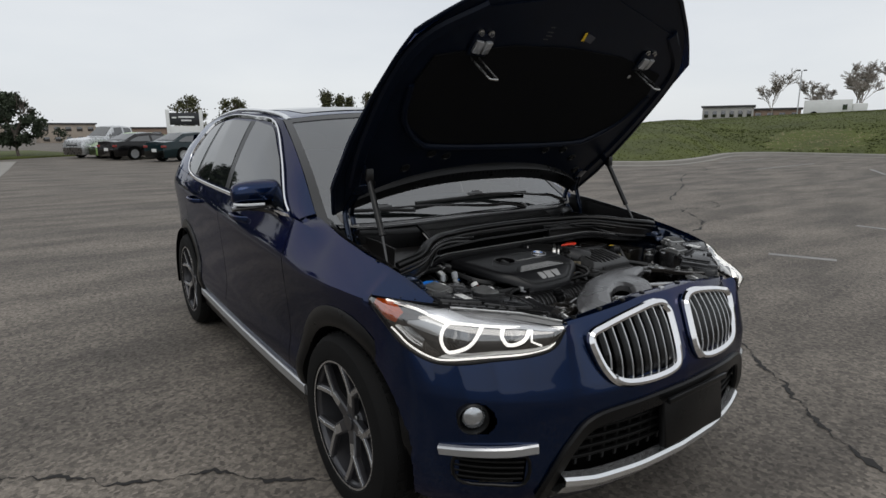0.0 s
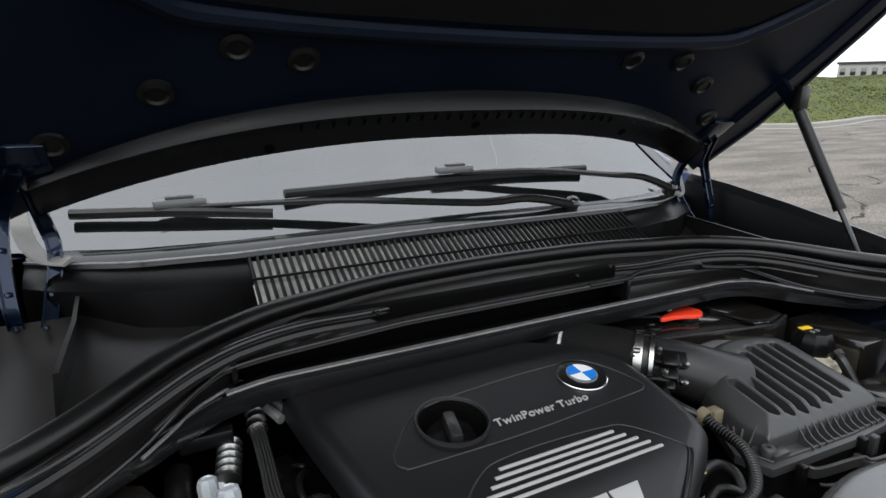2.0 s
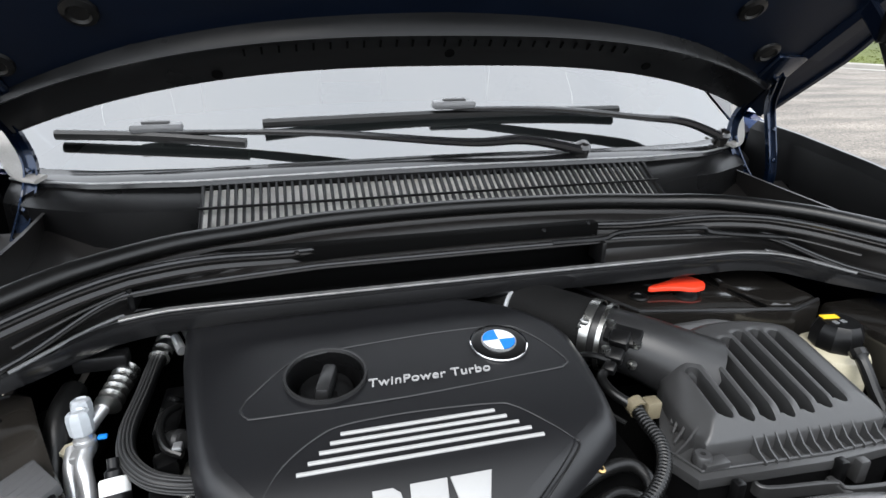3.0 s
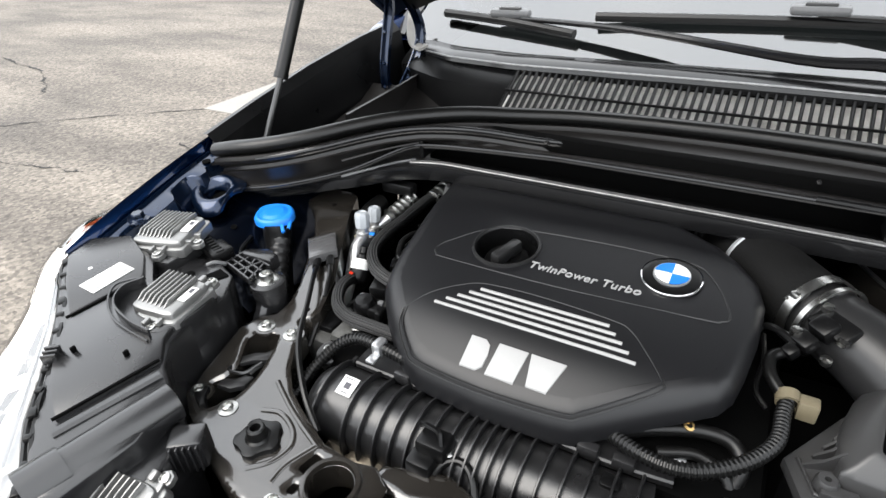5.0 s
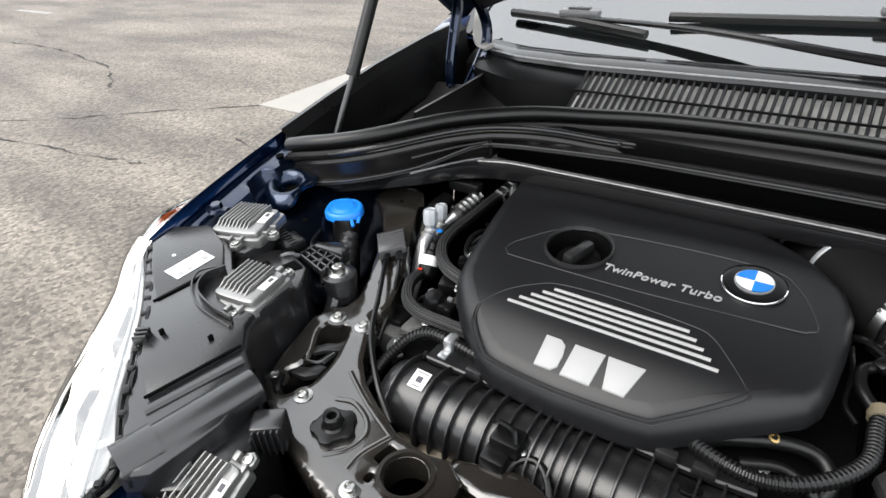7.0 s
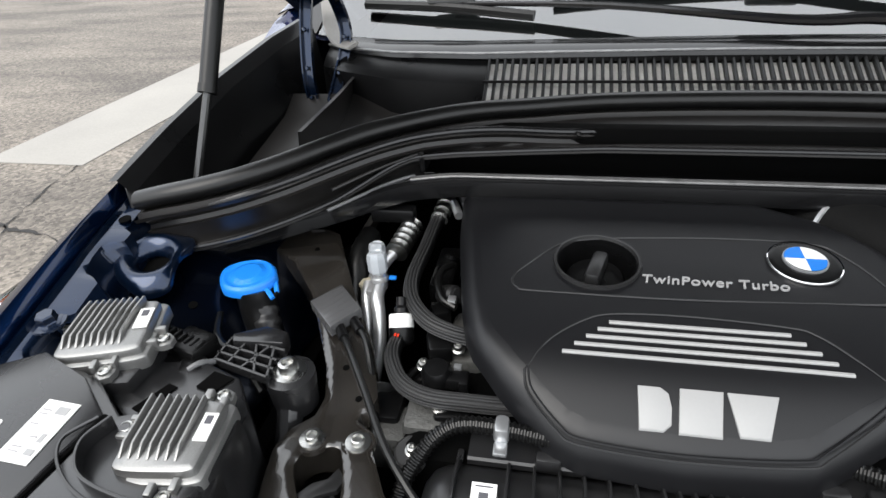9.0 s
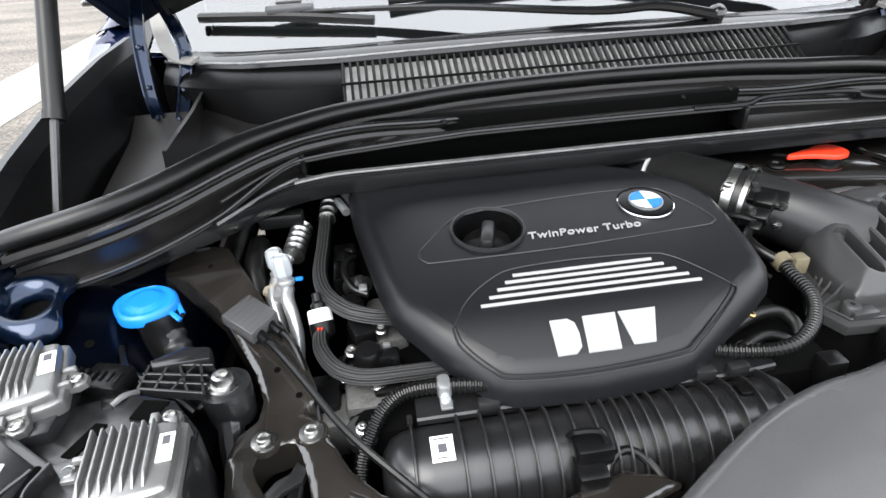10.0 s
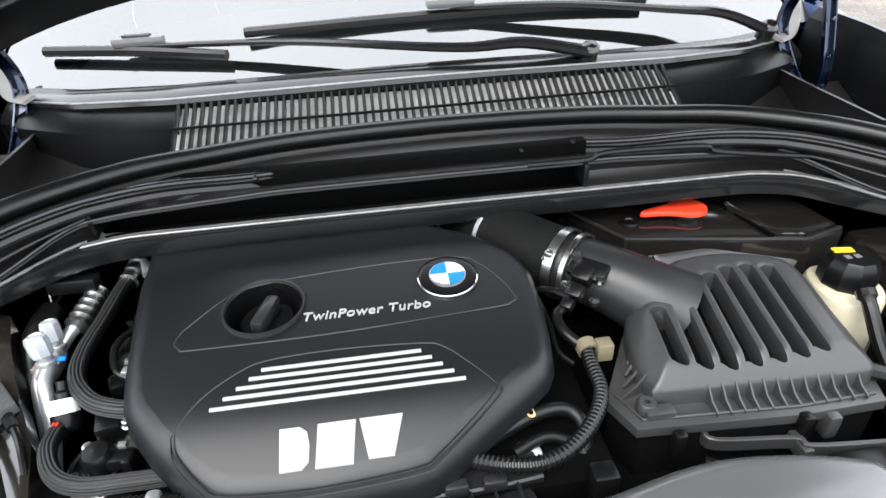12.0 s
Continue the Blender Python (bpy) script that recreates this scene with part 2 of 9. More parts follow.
def ribbed(bm, pts, r, pitch=0.008, deep=0.16, seg=10):
    """A corrugated hose."""
    line = spline(pts, 24)
    length = sum((b - a).length for a, b in zip(line, line[1:]))
    count = max(4, int(length / pitch) * 4)
    even, acc, k = [], 0.0, 0
    for j in range(count + 1):
        want = length * j / count
        while k < len(line) - 2 and acc + (line[k + 1] - line[k]).length < want:
            acc += (line[k + 1] - line[k]).length
            k += 1
        step = (line[k + 1] - line[k]).length or 1.0
        even.append(line[k].lerp(line[k + 1], (want - acc) / step))
    return sweep(bm, even, round_section(r, seg), scale=lambda k: 1 - deep * (k % 4 in (2, 3)))


def sheet(bm, rows):
    """Quads between rows of points."""
    v = [[bm.verts.new(p) for p in row] for row in rows]
    for A, B in zip(v, v[1:]):
        for k in range(len(A) - 1):
            bm.faces.new((A[k], A[k + 1], B[k + 1], B[k]))
    return bm


def prism(bm, pts, z0, z1, bevel=0.0, holes=()):
    """An upright slab over an outline in plan; z1 may be a function of x, y."""
    top = z1 if callable(z1) else (lambda x, y: z1)
    low = z0 if callable(z0) else (lambda x, y: z0)
    area = sum(a[0] * b[1] - b[0] * a[1] for a, b in zip(pts, pts[1:] + pts[:1]))
    pts = list(pts) if area > 0 else list(pts)[::-1]
    n = len(pts)
    inset = []
    for k in range(n):
        a, b, c = Vector(pts[k - 1]), Vector(pts[k]), Vector(pts[(k + 1) % n])
        u, w = (b - a).normalized(), (c - b).normalized()
        nrm = (Vector((-u.y, u.x)) + Vector((-w.y, w.x)))
        nrm = nrm.normalized() if nrm.length > 1e-5 else Vector((-u.y, u.x))
        inset.append(b + nrm * bevel)
    rings = [[bm.verts.new((x, y, low(x, y))) for x, y in pts]]
    if bevel:
        rings.append([bm.verts.new((x, y, top(x, y) - bevel)) for x, y in pts])
        rings.append([bm.verts.new(((x + i.x) / 2 + (x - i.x) * 0.2, (y + i.y) / 2 + (y - i.y) * 0.2, top(x, y) - bevel * 0.3)) for (x, y), i in zip(pts, inset)])
        rings.append([bm.verts.new((i.x, i.y, top(i.x, i.y))) for i in inset])
    else:
        rings.append([bm.verts.new((x, y, top(x, y))) for x, y in pts])
    for A, B in zip(rings, rings[1:]):
        for k in range(n):
            bm.faces.new((A[k], A[(k + 1) % n], B[(k + 1) % n], B[k]))
    bm.faces.new(rings[0])
    bm.faces.new(rings[-1])
    return bm


def curve2(pts, res=5):
    """A smooth closed outline through points in plan."""
    p = [Vector(v) for v in pts]
    n, out = len(p), []
    for k in range(n):
        a, b, c, d = p[k - 1], p[k], p[(k + 1) % n], p[(k + 2) % n]
        for s in range(res):
            t = s / res
            out.append(tuple(0.5 * (2 * b + (c - a) * t + (2 * a - 5 * b + 4 * c - d) * t * t + (3 * b - a - 3 * c + d) * t ** 3)))
    return out


def nearest_on(loop, pts):
    """For places in plan: distance to a closed outline and the nearest place on it."""
    a = np.array(loop, float)
    d = np.roll(a, -1, 0) - a
    f = np.clip(((pts[:, None] - a) * d).sum(-1) / np.maximum((d * d).sum(-1), 1e-12), 0, 1)
    q = a + f[..., None] * d
    r = np.linalg.norm(pts[:, None] - q, axis=-1)
    k = r.argmin(1)
    n = np.arange(len(pts))
    return r[n, k], q[n, k]


def inside_of(loop, pts):
    odd = np.zeros(len(pts), bool)
    for (x0, y0), (x1, y1) in zip(loop, list(loop[1:]) + [loop[0]]):
        if y0 != y1:
            odd ^= ((y0 > pts[:, 1]) != (y1 > pts[:, 1])) & (pts[:, 0] < x0 + (pts[:, 1] - y0) / (y1 - y0) * (x1 - x0))
    return odd


def plate(outline, top, step=0.004, holes=(), skirt=0.02, roll=0.006, dip=0.004):
    """A pressed sheet over an outline in plan, with rolled edges, real holes and walls down its rims."""
    outline = [tuple(p) for p in outline]
    lo, hi = np.min(outline, 0) - step, np.max(outline, 0) + step
    xs, ys = np.arange(lo[0], hi[0] + step, step), np.arange(lo[1], hi[1] + step, step)
    mid = np.array([((x + step / 2), (y + step / 2)) for y in ys[:-1] for x in xs[:-1]])
    keep = inside_of(outline, mid)
    for h in holes:
        keep &= ~inside_of([tuple(p) for p in h], mid)
    bm, v, nx = B(), {}, len(xs) - 1
    for n in np.flatnonzero(keep):
        j, i = divmod(int(n), nx)
        ring = []
        for c in ((j, i), (j, i + 1), (j + 1, i + 1), (j + 1, i)):
            if c not in v:
                v[c] = bm.verts.new((xs[c[1]], ys[c[0]], 0))
            ring.append(v[c])
        bm.faces.new(ring)
    vs = list(bm.verts)
    pts = np.array([w.co.xy for w in vs])
    dist, spot = nearest_on(outline, pts)
    for h in holes:
        d2, s2 = nearest_on(h, pts)
        near_h = d2 < dist
        dist, spot = np.where(near_h, d2, dist), np.where(near_h[:, None], s2, spot)
    for w, d, q in zip(vs, dist, spot):
        if w.is_boundary:
            w.co.x, w.co.y, d = q[0], q[1], 0.0
        w.co.z = top(w.co.x, w.co.y) - dip * (1 - math.sin(min(1.0, d / roll) * math.pi / 2))
    rim = bmesh.ops.extrude_edge_only(bm, edges=[e for e in bm.edges if e.is_boundary])
    for w in rim["geom"]:
        if isinstance(w, bmesh.types.BMVert):
            w.co.z -= skirt
    return bm


def ring_of(x, y, r, n=24, ry=None):
    return [(x + r * math.cos(a), y + (ry or r) * math.sin(a)) for a in np.linspace(0, math.tau, n, endpoint=False)]


def mirror(bm):
    bmesh.ops.transform(bm, matrix=Matrix.Diagonal((-1, 1, 1, 1)), verts=bm.verts)
    return bm


def lerp_table(table, x):
    xs, ys = [t[0] for t in table], [t[1] for t in table]
    return float(np.interp(x, xs, ys))


def smooth_table(table, x):
    """A smooth line through a table, with no overshoot."""
    n = len(table)
    if x <= table[0][0]:
        return table[0][1]
    if x >= table[-1][0]:
        return table[-1][1]
    k = 0
    while table[k + 1][0] < x:
        k += 1
    def slope(i):
        if i <= 0 or i >= n - 1:
            j = max(0, min(i, n - 2))
            return (table[j + 1][1] - table[j][1]) / (table[j + 1][0] - table[j][0])
        a = (table[i][1] - table[i - 1][1]) / (table[i][0] - table[i - 1][0])
        b = (table[i + 1][1] - table[i][1]) / (table[i + 1][0] - table[i][0])
        return 0.0 if a * b <= 0 else 2 * a * b / (a + b)
    h = table[k + 1][0] - table[k][0]
    t = (x - table[k][0]) / h
    return (2 * t ** 3 - 3 * t * t + 1) * table[k][1] + (t ** 3 - 2 * t * t + t) * h * slope(k) + (3 * t * t - 2 * t ** 3) * table[k + 1][1] + (t ** 3 - t * t) * h * slope(k + 1)


def B():
    return bmesh.new()

# ---- the car: outer shell ----
car = thing("car", CAR_AT, "dark blue compact crossover with raised hood, parked on asphalt", "car")
WIDE = [(0.10, 0.64), (0.2, 0.735), (0.3, 0.80), (0.45, 0.848), (0.6, 0.876), (0.8, 0.896), (1.0, 0.906), (1.4, 0.908), (2.0, 0.902), (2.6, 0.887), (3.2, 0.866), (3.8, 0.830), (4.15, 0.765), (4.4, 0.65)]
FLANK = [(0.22, -0.075), (0.33, -0.035), (0.44, -0.006), (0.56, -0.022), (0.70, -0.013), (0.80, -0.004), (0.868, 0.0), (0.885, -0.003), (0.92, -0.017), (1.0, -0.050), (1.1, -0.088), (1.2, -0.12)]
CREASE = [(0.9, 0.0), (1.39, 0.018), (2.3, 0.085), (3.0, 0.135), (3.6, 0.165), (4.4, 0.18)]
BELT = [(1.3, 1.055), (2.2, 1.085), (3.4, 1.125), (4.0, 1.15), (4.4, 1.15)]
GAP = [(0.44, 0.903), (0.5, 0.922), (0.6, 0.946), (0.7, 0.965), (0.8, 0.981), (1.0, 1.014), (1.2, 1.048), (1.36, 1.070)]
GAPX = [(0.44, 0.770), (0.6, 0.778), (0.7, 0.784), (0.8, 0.789), (1.0, 0.793), (1.2, 0.775), (1.36, 0.755)]
ROOFZ = [(1.275, 1.036), (1.414, 1.133), (1.589, 1.260), (1.766, 1.365), (1.99, 1.479), (2.05, 1.488), (2.4, 1.520), (2.8, 1.535), (3.3, 1.522), (3.8, 1.475), (4.15, 1.40), (4.33, 1.18)]
ROOFX = [(1.275, 0.777), (1.414, 0.748), (1.589, 0.712), (1.766, 0.677), (1.99, 0.636), (2.1, 0.632), (2.8, 0.622), (3.6, 0.575), (4.15, 0.55), (4.33, 0.62)]
FRONT_Y, REAR_Y, HUB_Z, TYRE_R = 0.865, 3.535, 0.342, 0.342


def flank_x(y, z):
    lift = lerp_table(CREASE, y) * max(0.0, min(1.0, (z - 0.55) / 0.30))
    return smooth_table(WIDE, y) + smooth_table(FLANK, z - lift)


def flank_panel(y0, y1, low, high, arches=(), step=0.022, rows=26, clip=None):
    bm = B()
    n = max(2, int((y1 - y0) / step))
    grid_rows = []
    for j in range(rows + 1):
        row = []
        for i in range(n + 1):
            y = y0 + (y1 - y0) * i / n
            a, b = low(y), high(y)
            z = a + (b - a) * j / rows
            row.append(Vector((-flank_x(y, z), y, z)))
        grid_rows.append(row)
    sheet(bm, grid_rows)
    cut = [f for f in bm.faces for c in [f.calc_center_median()] if any((c.y - ay) ** 2 + (c.z - HUB_Z) ** 2 < ar * ar for ay, ar in arches)]
    bmesh.ops.delete(bm, geom=cut, context="FACES")
    return bm


def both(name, make, mat, parent=car, label="", angle=35, thick=0.0):
    """The same part on the right and the left side of the car."""
    out = []
    for side in (0, 1):
        bm = make()
        if side:
            mirror(bm)
        ob = part(name, bm, mat, parent, label, angle)
        if thick:
            s = ob.modifiers.new("solidify", "SOLIDIFY")
            s.thickness, s.offset = thick, -1
        out.append(ob)
    return out


def trim_arch(bm):
    """Draws the cut edge of a panel to the round of the front wheel arch."""
    for v in bm.verts:
        if v.is_boundary and v.co.y < 1.3:
            dy, dz = v.co.y - FRONT_Y, v.co.z - HUB_Z
            r = math.hypot(dy, dz)
            if abs(r - 0.40) < 0.022:
                v.co.y, v.co.z = FRONT_Y + dy / r * 0.398, HUB_Z + dz / r * 0.398
    return bm


LAMP_TOP_X = [(0.44, 0.775), (0.535, 0.831), (0.662, 0.872), (0.70, 0.885)]
LAMP_TOP_Z = [(0.44, 0.895), (0.535, 0.895), (0.662, 0.889), (0.70, 0.872)]


def fender():
    """Flank and shoulder in one skin; the shoulder rolls over to the hood gap and stands up into the pillar's foot."""
    n, low_rows = 94, 36
    ys = [0.445 + 0.94 * i / n for i in range(n + 1)]
    top_z = lambda y: min(0.87, smooth_table(GAP, y) - 0.01)
    rows = [[Vector((-flank_x(y, z), y, z)) for y in ys for z in [0.34 + (top_z(y) - 0.34) * j / low_rows]] for j in range(low_rows)]
    for t in (0.0, 0.12, 0.25, 0.38, 0.5, 0.62, 0.75, 0.86, 0.94, 1.0):
        row = []
        for y in ys:
            z0 = top_z(y)
            x0 = flank_x(y, z0)
            if y < 0.70:
                x0, z0 = lerp_table(LAMP_TOP_X, y), lerp_table(LAMP_TOP_Z, y)
            x1, z1 = smooth_table(GAPX, y), smooth_table(GAP, y)
            bulge = 4 * t * (1 - t) * min(1.0, (y - 0.40) / 0.35)
            p = Vector((-(x0 + (x1 - x0) * t + 0.004 * bulge), y, z0 + (z1 - z0) * t + 0.004 * bulge))
            w = max(0.0, min(1.0, (y - 1.08) / 0.30))
            w = w * w * (3 - 2 * w)
            z = z0 + (lerp_table(BELT, y) - 0.006 - z0) * min(1.0, t / 0.75)
            q = Vector((-flank_x(y, z), y, z)).lerp(Vector((-x1, y, z1)), max(0.0, (t - 0.75) / 0.25))
            row.append(p.lerp(q, w))
        rows.append(row)
    rows.append([v + Vector((0.006, 0, -0.012)) for v in rows[-1]])
    rows.append([v + Vector((0.006, 0, -0.03)) for v in rows[-1]])
    tail = [(0.58, 0.806), (0.655, 0.854), (0.675, 0.90)]
    bm = B()
    grid_v = [[bm.verts.new(p) for p in row] for row in rows]
    for j in range(len(rows) - 1):
        for i in range(n):
            c = (rows[j][i] + rows[j + 1][i + 1]) / 2
            if j < low_rows and (c.y < 0.60 or (c.y < 0.672 and c.z > lerp_table(tail, c.y)) or (c.y - FRONT_Y) ** 2 + (c.z - HUB_Z) ** 2 < 0.16):
                continue
            bm.faces.new((grid_v[j][i], grid_v[j][i + 1], grid_v[j + 1][i + 1], grid_v[j + 1][i]))
    bmesh.ops.delete(bm, geom=[v for v in bm.verts if not v.link_faces], context="VERTS")
    return trim_arch(bm)


both("fender", fender, PAINT)
belt_z = lambda y: lerp_table(BELT, y)
both("front_door", lambda: flank_panel(1.391, 2.425, lambda y: 0.36, belt_z), PAINT)
both("rear_door", lambda: flank_panel(2.431, 3.42, lambda y: 0.36, belt_z, [(REAR_Y, 0.40)]), PAINT)
both("quarter_panel", lambda: flank_panel(3.426, 4.40, lambda y: 0.36, lambda y: belt_z(y) + 0.01, [(REAR_Y, 0.40)]), PAINT)


def sill():
    bm = B()
    rows = []
    for off, z in ((-0.05, 0.20), (-0.012, 0.24), (0.004, 0.30), (0.0, 0.37), (-0.03, 0.38)):
        rows.append([Vector((-(flank_x(y, 0.36) + off), y, z)) for y in np.linspace(1.18, 3.22, 30)])
    return sheet(bm, rows)


both("sill_cladding", sill, PLASTIC)
both("sill_strip", lambda: sweep(B(), [Vector((-(flank_x(y, 0.36) + 0.004), y, 0.335)) for y in np.linspace(1.24, 3.16, 24)], rect_section(0.022, 0.05, 0.3)), SATIN, label="satin silver sill strip")


def arch_ring(cy):
    bm = B()
    rows = []
    for r, off, slim in ((0.368, -0.05, 0), (0.372, 0.004, 0), (0.385, 0.012, 0.2), (0.43, 0.012, 0.8), (0.452, 0.002, 1.0)):
        row = []
        for k in range(41):
            a = math.pi * (-0.05 + 1.07 * k / 40)
            f = max(0.0, min(1.0, (a / math.pi - 0.62) / 0.30)) * (cy == FRONT_Y)
            rr = r - 0.040 * slim * f
            y, z = cy + rr * math.cos(a), HUB_Z + rr * math.sin(a)
            row.append(Vector((-(flank_x(max(0.3, y), z) + off), y, z)))
        rows.append(row)
    return sheet(bm, rows)


def wheel_well(cy):
    bm = B()
    rows = []
    for x in (-0.86, -0.75, -0.62, -0.52):
        rows.append([Vector((x, cy + 0.385 * math.cos(a), HUB_Z + 0.385 * math.sin(a))) for a in np.linspace(-0.25, math.pi + 0.25, 30)])
    sheet(bm, rows)
    bm.faces.new([bm.verts.new((-0.515, cy + 0.39 * math.cos(a), HUB_Z + 0.39 * math.sin(a))) for a in np.linspace(0, math.tau, 24, endpoint=False)])
    return bm


# the wells are coloured near-black to hold the shade of the arch
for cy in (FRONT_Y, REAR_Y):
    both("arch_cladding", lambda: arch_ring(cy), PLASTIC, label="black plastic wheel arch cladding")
    both("wheel_well", lambda: wheel_well(cy), SHADE_BLACK)


# greenhouse side: a leaning surface between belt and roof edge
def green(y, v, off=0.0):
    x = lerp_table(ROOFX, y) * v + (flank_x(y, belt_z(y)) - 0.005) * (1 - v)
    top = lerp_table(ROOFZ, y)
    low = min(belt_z(y), top - 0.005)
    return Vector((-(x + 0.03 * 4 * v * (1 - v) * 0.6 + off), y, low + (top - low) * v))


def green_side():
    bm = B()
    rows = []
    for v in np.linspace(0, 1, 9):
        rows.append([green(y, v) for y in np.linspace(1.33, 4.33, 60)])
    return sheet(bm, rows)


both("body_side", green_side, PAINT)
both("pillar_foot", lambda: sheet(B(), [[Vector((-(flank_x(y, belt_z(y)) - 0.008), y, belt_z(y) - 0.03)), green(y, 0.0, -0.006) + Vector((0, 0, -0.004)), green(y, 0.5, -0.008), Vector((-0.70, y, belt_z(y) - 0.03))] for y in np.linspace(1.24, 1.56, 16)]), PAINT)


def side_pane(poly, off=0.005):
    """A pane over the leaning side; poly in (y, v)."""
    bm = B()
    ys = [p[0] for p in poly]
    n = 14
    rows = []
    upper, lower = poly[: len(poly) // 2], poly[len(poly) // 2:][::-1]
    for k in range(n + 1):
        t = k / n
        def along(pl):
            seg = t * (len(pl) - 1)
            i = min(int(seg), len(pl) - 2)
            f = seg - i
            return (pl[i][0] * (1 - f) + pl[i + 1][0] * f, pl[i][1] * (1 - f) + pl[i + 1][1] * f)
        a, b = along(upper), along(lower)
        rows.append([green(a[0] + (b[0] - a[0]) * s, a[1] + (b[1] - a[1]) * s, off) for s in np.linspace(0, 1, 7)])
    return sheet(bm, rows)


PANES = (
    [(1.56, 0.34), (1.77, 0.70), (2.06, 0.90), (2.36, 0.92), (2.36, 0.04), (2.05, 0.04), (1.75, 0.04), (1.50, 0.05)],
    [(2.47, 0.90), (2.8, 0.91), (3.0, 0.91), (3.20, 0.90), (3.34, 0.05), (3.0, 0.04), (2.8, 0.04), (2.47, 0.04)],
    [(3.28, 0.90), (3.45, 0.87), (3.62, 0.78), (3.80, 0.50), (3.80, 0.22), (3.70, 0.10), (3.55, 0.06), (3.42, 0.05)],
)
ahead = lambda y: y if y < 2.3 else 2.3 + (y - 2.3) * 0.78
PANES = [[(ahead(y), v) for y, v in poly] for poly in PANES]
for poly in PANES:
    both("side_window", lambda: side_pane(poly), TINT, label="dark tinted side window")
for y0, y1 in ((ahead(2.36), ahead(2.47)), (ahead(3.20), ahead(3.40))):
    both("door_pillar", lambda: side_pane([(y0, 0.90), (y0 + 0.05, 0.90), (y1, 0.05), (y0 + 0.02, 0.05)] if y0 > 2.8 else [(y0, 0.91), (y1, 0.91), (y1, 0.04), (y0, 0.04)], 0.003), PLASTIC)


def window_trim():
    line = [(1.43, 0.05), (1.545, 0.38), (1.76, 0.75), (2.04, 0.935), (2.4, 0.955), (2.9, 0.96), (3.3, 0.94), (3.6, 0.85), (3.80, 0.58), (3.86, 0.36), (3.80, 0.16), (3.65, 0.05), (3.3, 0.0), (2.5, -0.01), (1.9, -0.01), (1.6, -0.005)]
    pts = [green(ahead(y), v, 0.006) for y, v in line]
    smooth = spline(pts + [pts[0]], 5)[:-1]
    return sweep(B(), smooth, rect_section(0.010, 0.022, 0.3), closed=True)


both("window_trim", window_trim, CHROME, label="bright satin chrome window trim")


def roof():
    bm = B()
    rows = []
    for y in np.linspace(2.0, 4.15, 40):
        hw, z = lerp_table(ROOFX, y), lerp_table(ROOFZ, y)
        rows.append([Vector((s * hw, y, z + 0.045 * (1 - s * s))) for s in np.linspace(-1, 1, 17)])
    return sheet(bm, rows)


part("roof", roof(), PAINT, car)


def roof_glass():
    bm = B()
    rows = []
    for y in np.linspace(2.14, 3.3, 24):
        hw, z = lerp_table(ROOFX, y), lerp_table(ROOFZ, y)
        rows.append([Vector((s * hw, y, z + 0.050 * (1 - s * s))) for s in np.linspace(-0.72, 0.72, 13)])
    return sheet(bm, rows)


part("sunroof", roof_glass(), TINT, car, "dark glass panoramic sunroof")


def rail():
    ys = [1.98, 2.10, 2.4, 2.8, 3.2, 3.6, 3.86, 3.98]
    lift = [0.004, 0.012, 0.016, 0.018, 0.018, 0.016, 0.010, 0.0]
    pts = [Vector((-(lerp_table(ROOFX, y) - 0.034), y, lerp_table(ROOFZ, y) + h)) for y, h in zip(ys, lift)]
    return sweep(B(), spline(pts, 6), rect_section(0.030, 0.022, 0.35))


both("roof_rail", rail, RAILSILVER, label="satin silver roof rail")


def tailgate():
    bm = B()
    rows = []
    for y, z, hw in ((4.15, 1.40, 0.60), (4.27, 1.28, 0.60), (4.33, 1.16, 0.62), (4.38, 1.0, 0.63), (4.42, 0.8, 0.65), (4.43, 0.5, 0.65), (4.38, 0.3, 0.62)):
        rows.append([Vector((s * hw, y - 0.06 * s * s, z + 0.045 * (1 - s * s) * (z > 1.35))) for s in np.linspace(-1, 1, 13)])
    return sheet(bm, rows)


part("tailgate", tailgate(), PAINT, car)
bm = B()
box(bm, (0, 2.4, 0.21), (1.50, 3.7, 0.04), 0.01)
part("underbody", bm, SHADE_BLACK, car)

# windscreen and cabin
GLASS_BASE = lambda s: Vector((s * 0.775, 1.165 + 0.11 * s * s, 1.004 + 0.004 * (1 - s * s) + 0.03 * s * s))
GLASS_TOP = lambda s: Vector((s * 0.632, 2.0 + 0.05 * s * s - 0.06, 1.478 + 0.042 * (1 - s * s)))


def windscreen(s0, s1, t0, t1, off):
    bm = B()
    rows = []
    for t in np.linspace(t0, t1, 12):
        row = []
        for s in np.linspace(s0, s1, 19):
            p = GLASS_BASE(s).lerp(GLASS_TOP(s), t)
            p += Vector((0, -0.45, 0.88)) * (0.05 * 4 * t * (1 - t) * 0.5 * min(1.0, t * 3) + off)
            row.append(p)
        rows.append(row)
    return sheet(bm, rows)


part("windscreen", windscreen(-1, 1, 0, 1, 0), SCREEN, car, "clear sloping windscreen reflecting the grey sky")
for band in ((-1, -0.945, 0, 1), (0.945, 1, 0, 1), (-0.945, 0.945, 0.945, 1)):
    part("glass_border", windscreen(*band, 0.003), GLOSSBLACK, car)


def dash():
    bm = B()
    rows = []
    for y, z, hw in ((1.24, 0.99, 0.70), (1.5, 1.03, 0.69), (1.75, 1.06, 0.68), (1.85, 1.03, 0.68), (1.88, 0.75, 0.68)):
        rows.append([Vector((s * hw, y, z - 0.03 * s * s)) for s in np.linspace(-1, 1, 9)])
    return sheet(bm, rows)


part("dashboard", dash(), SEATDARK, car)


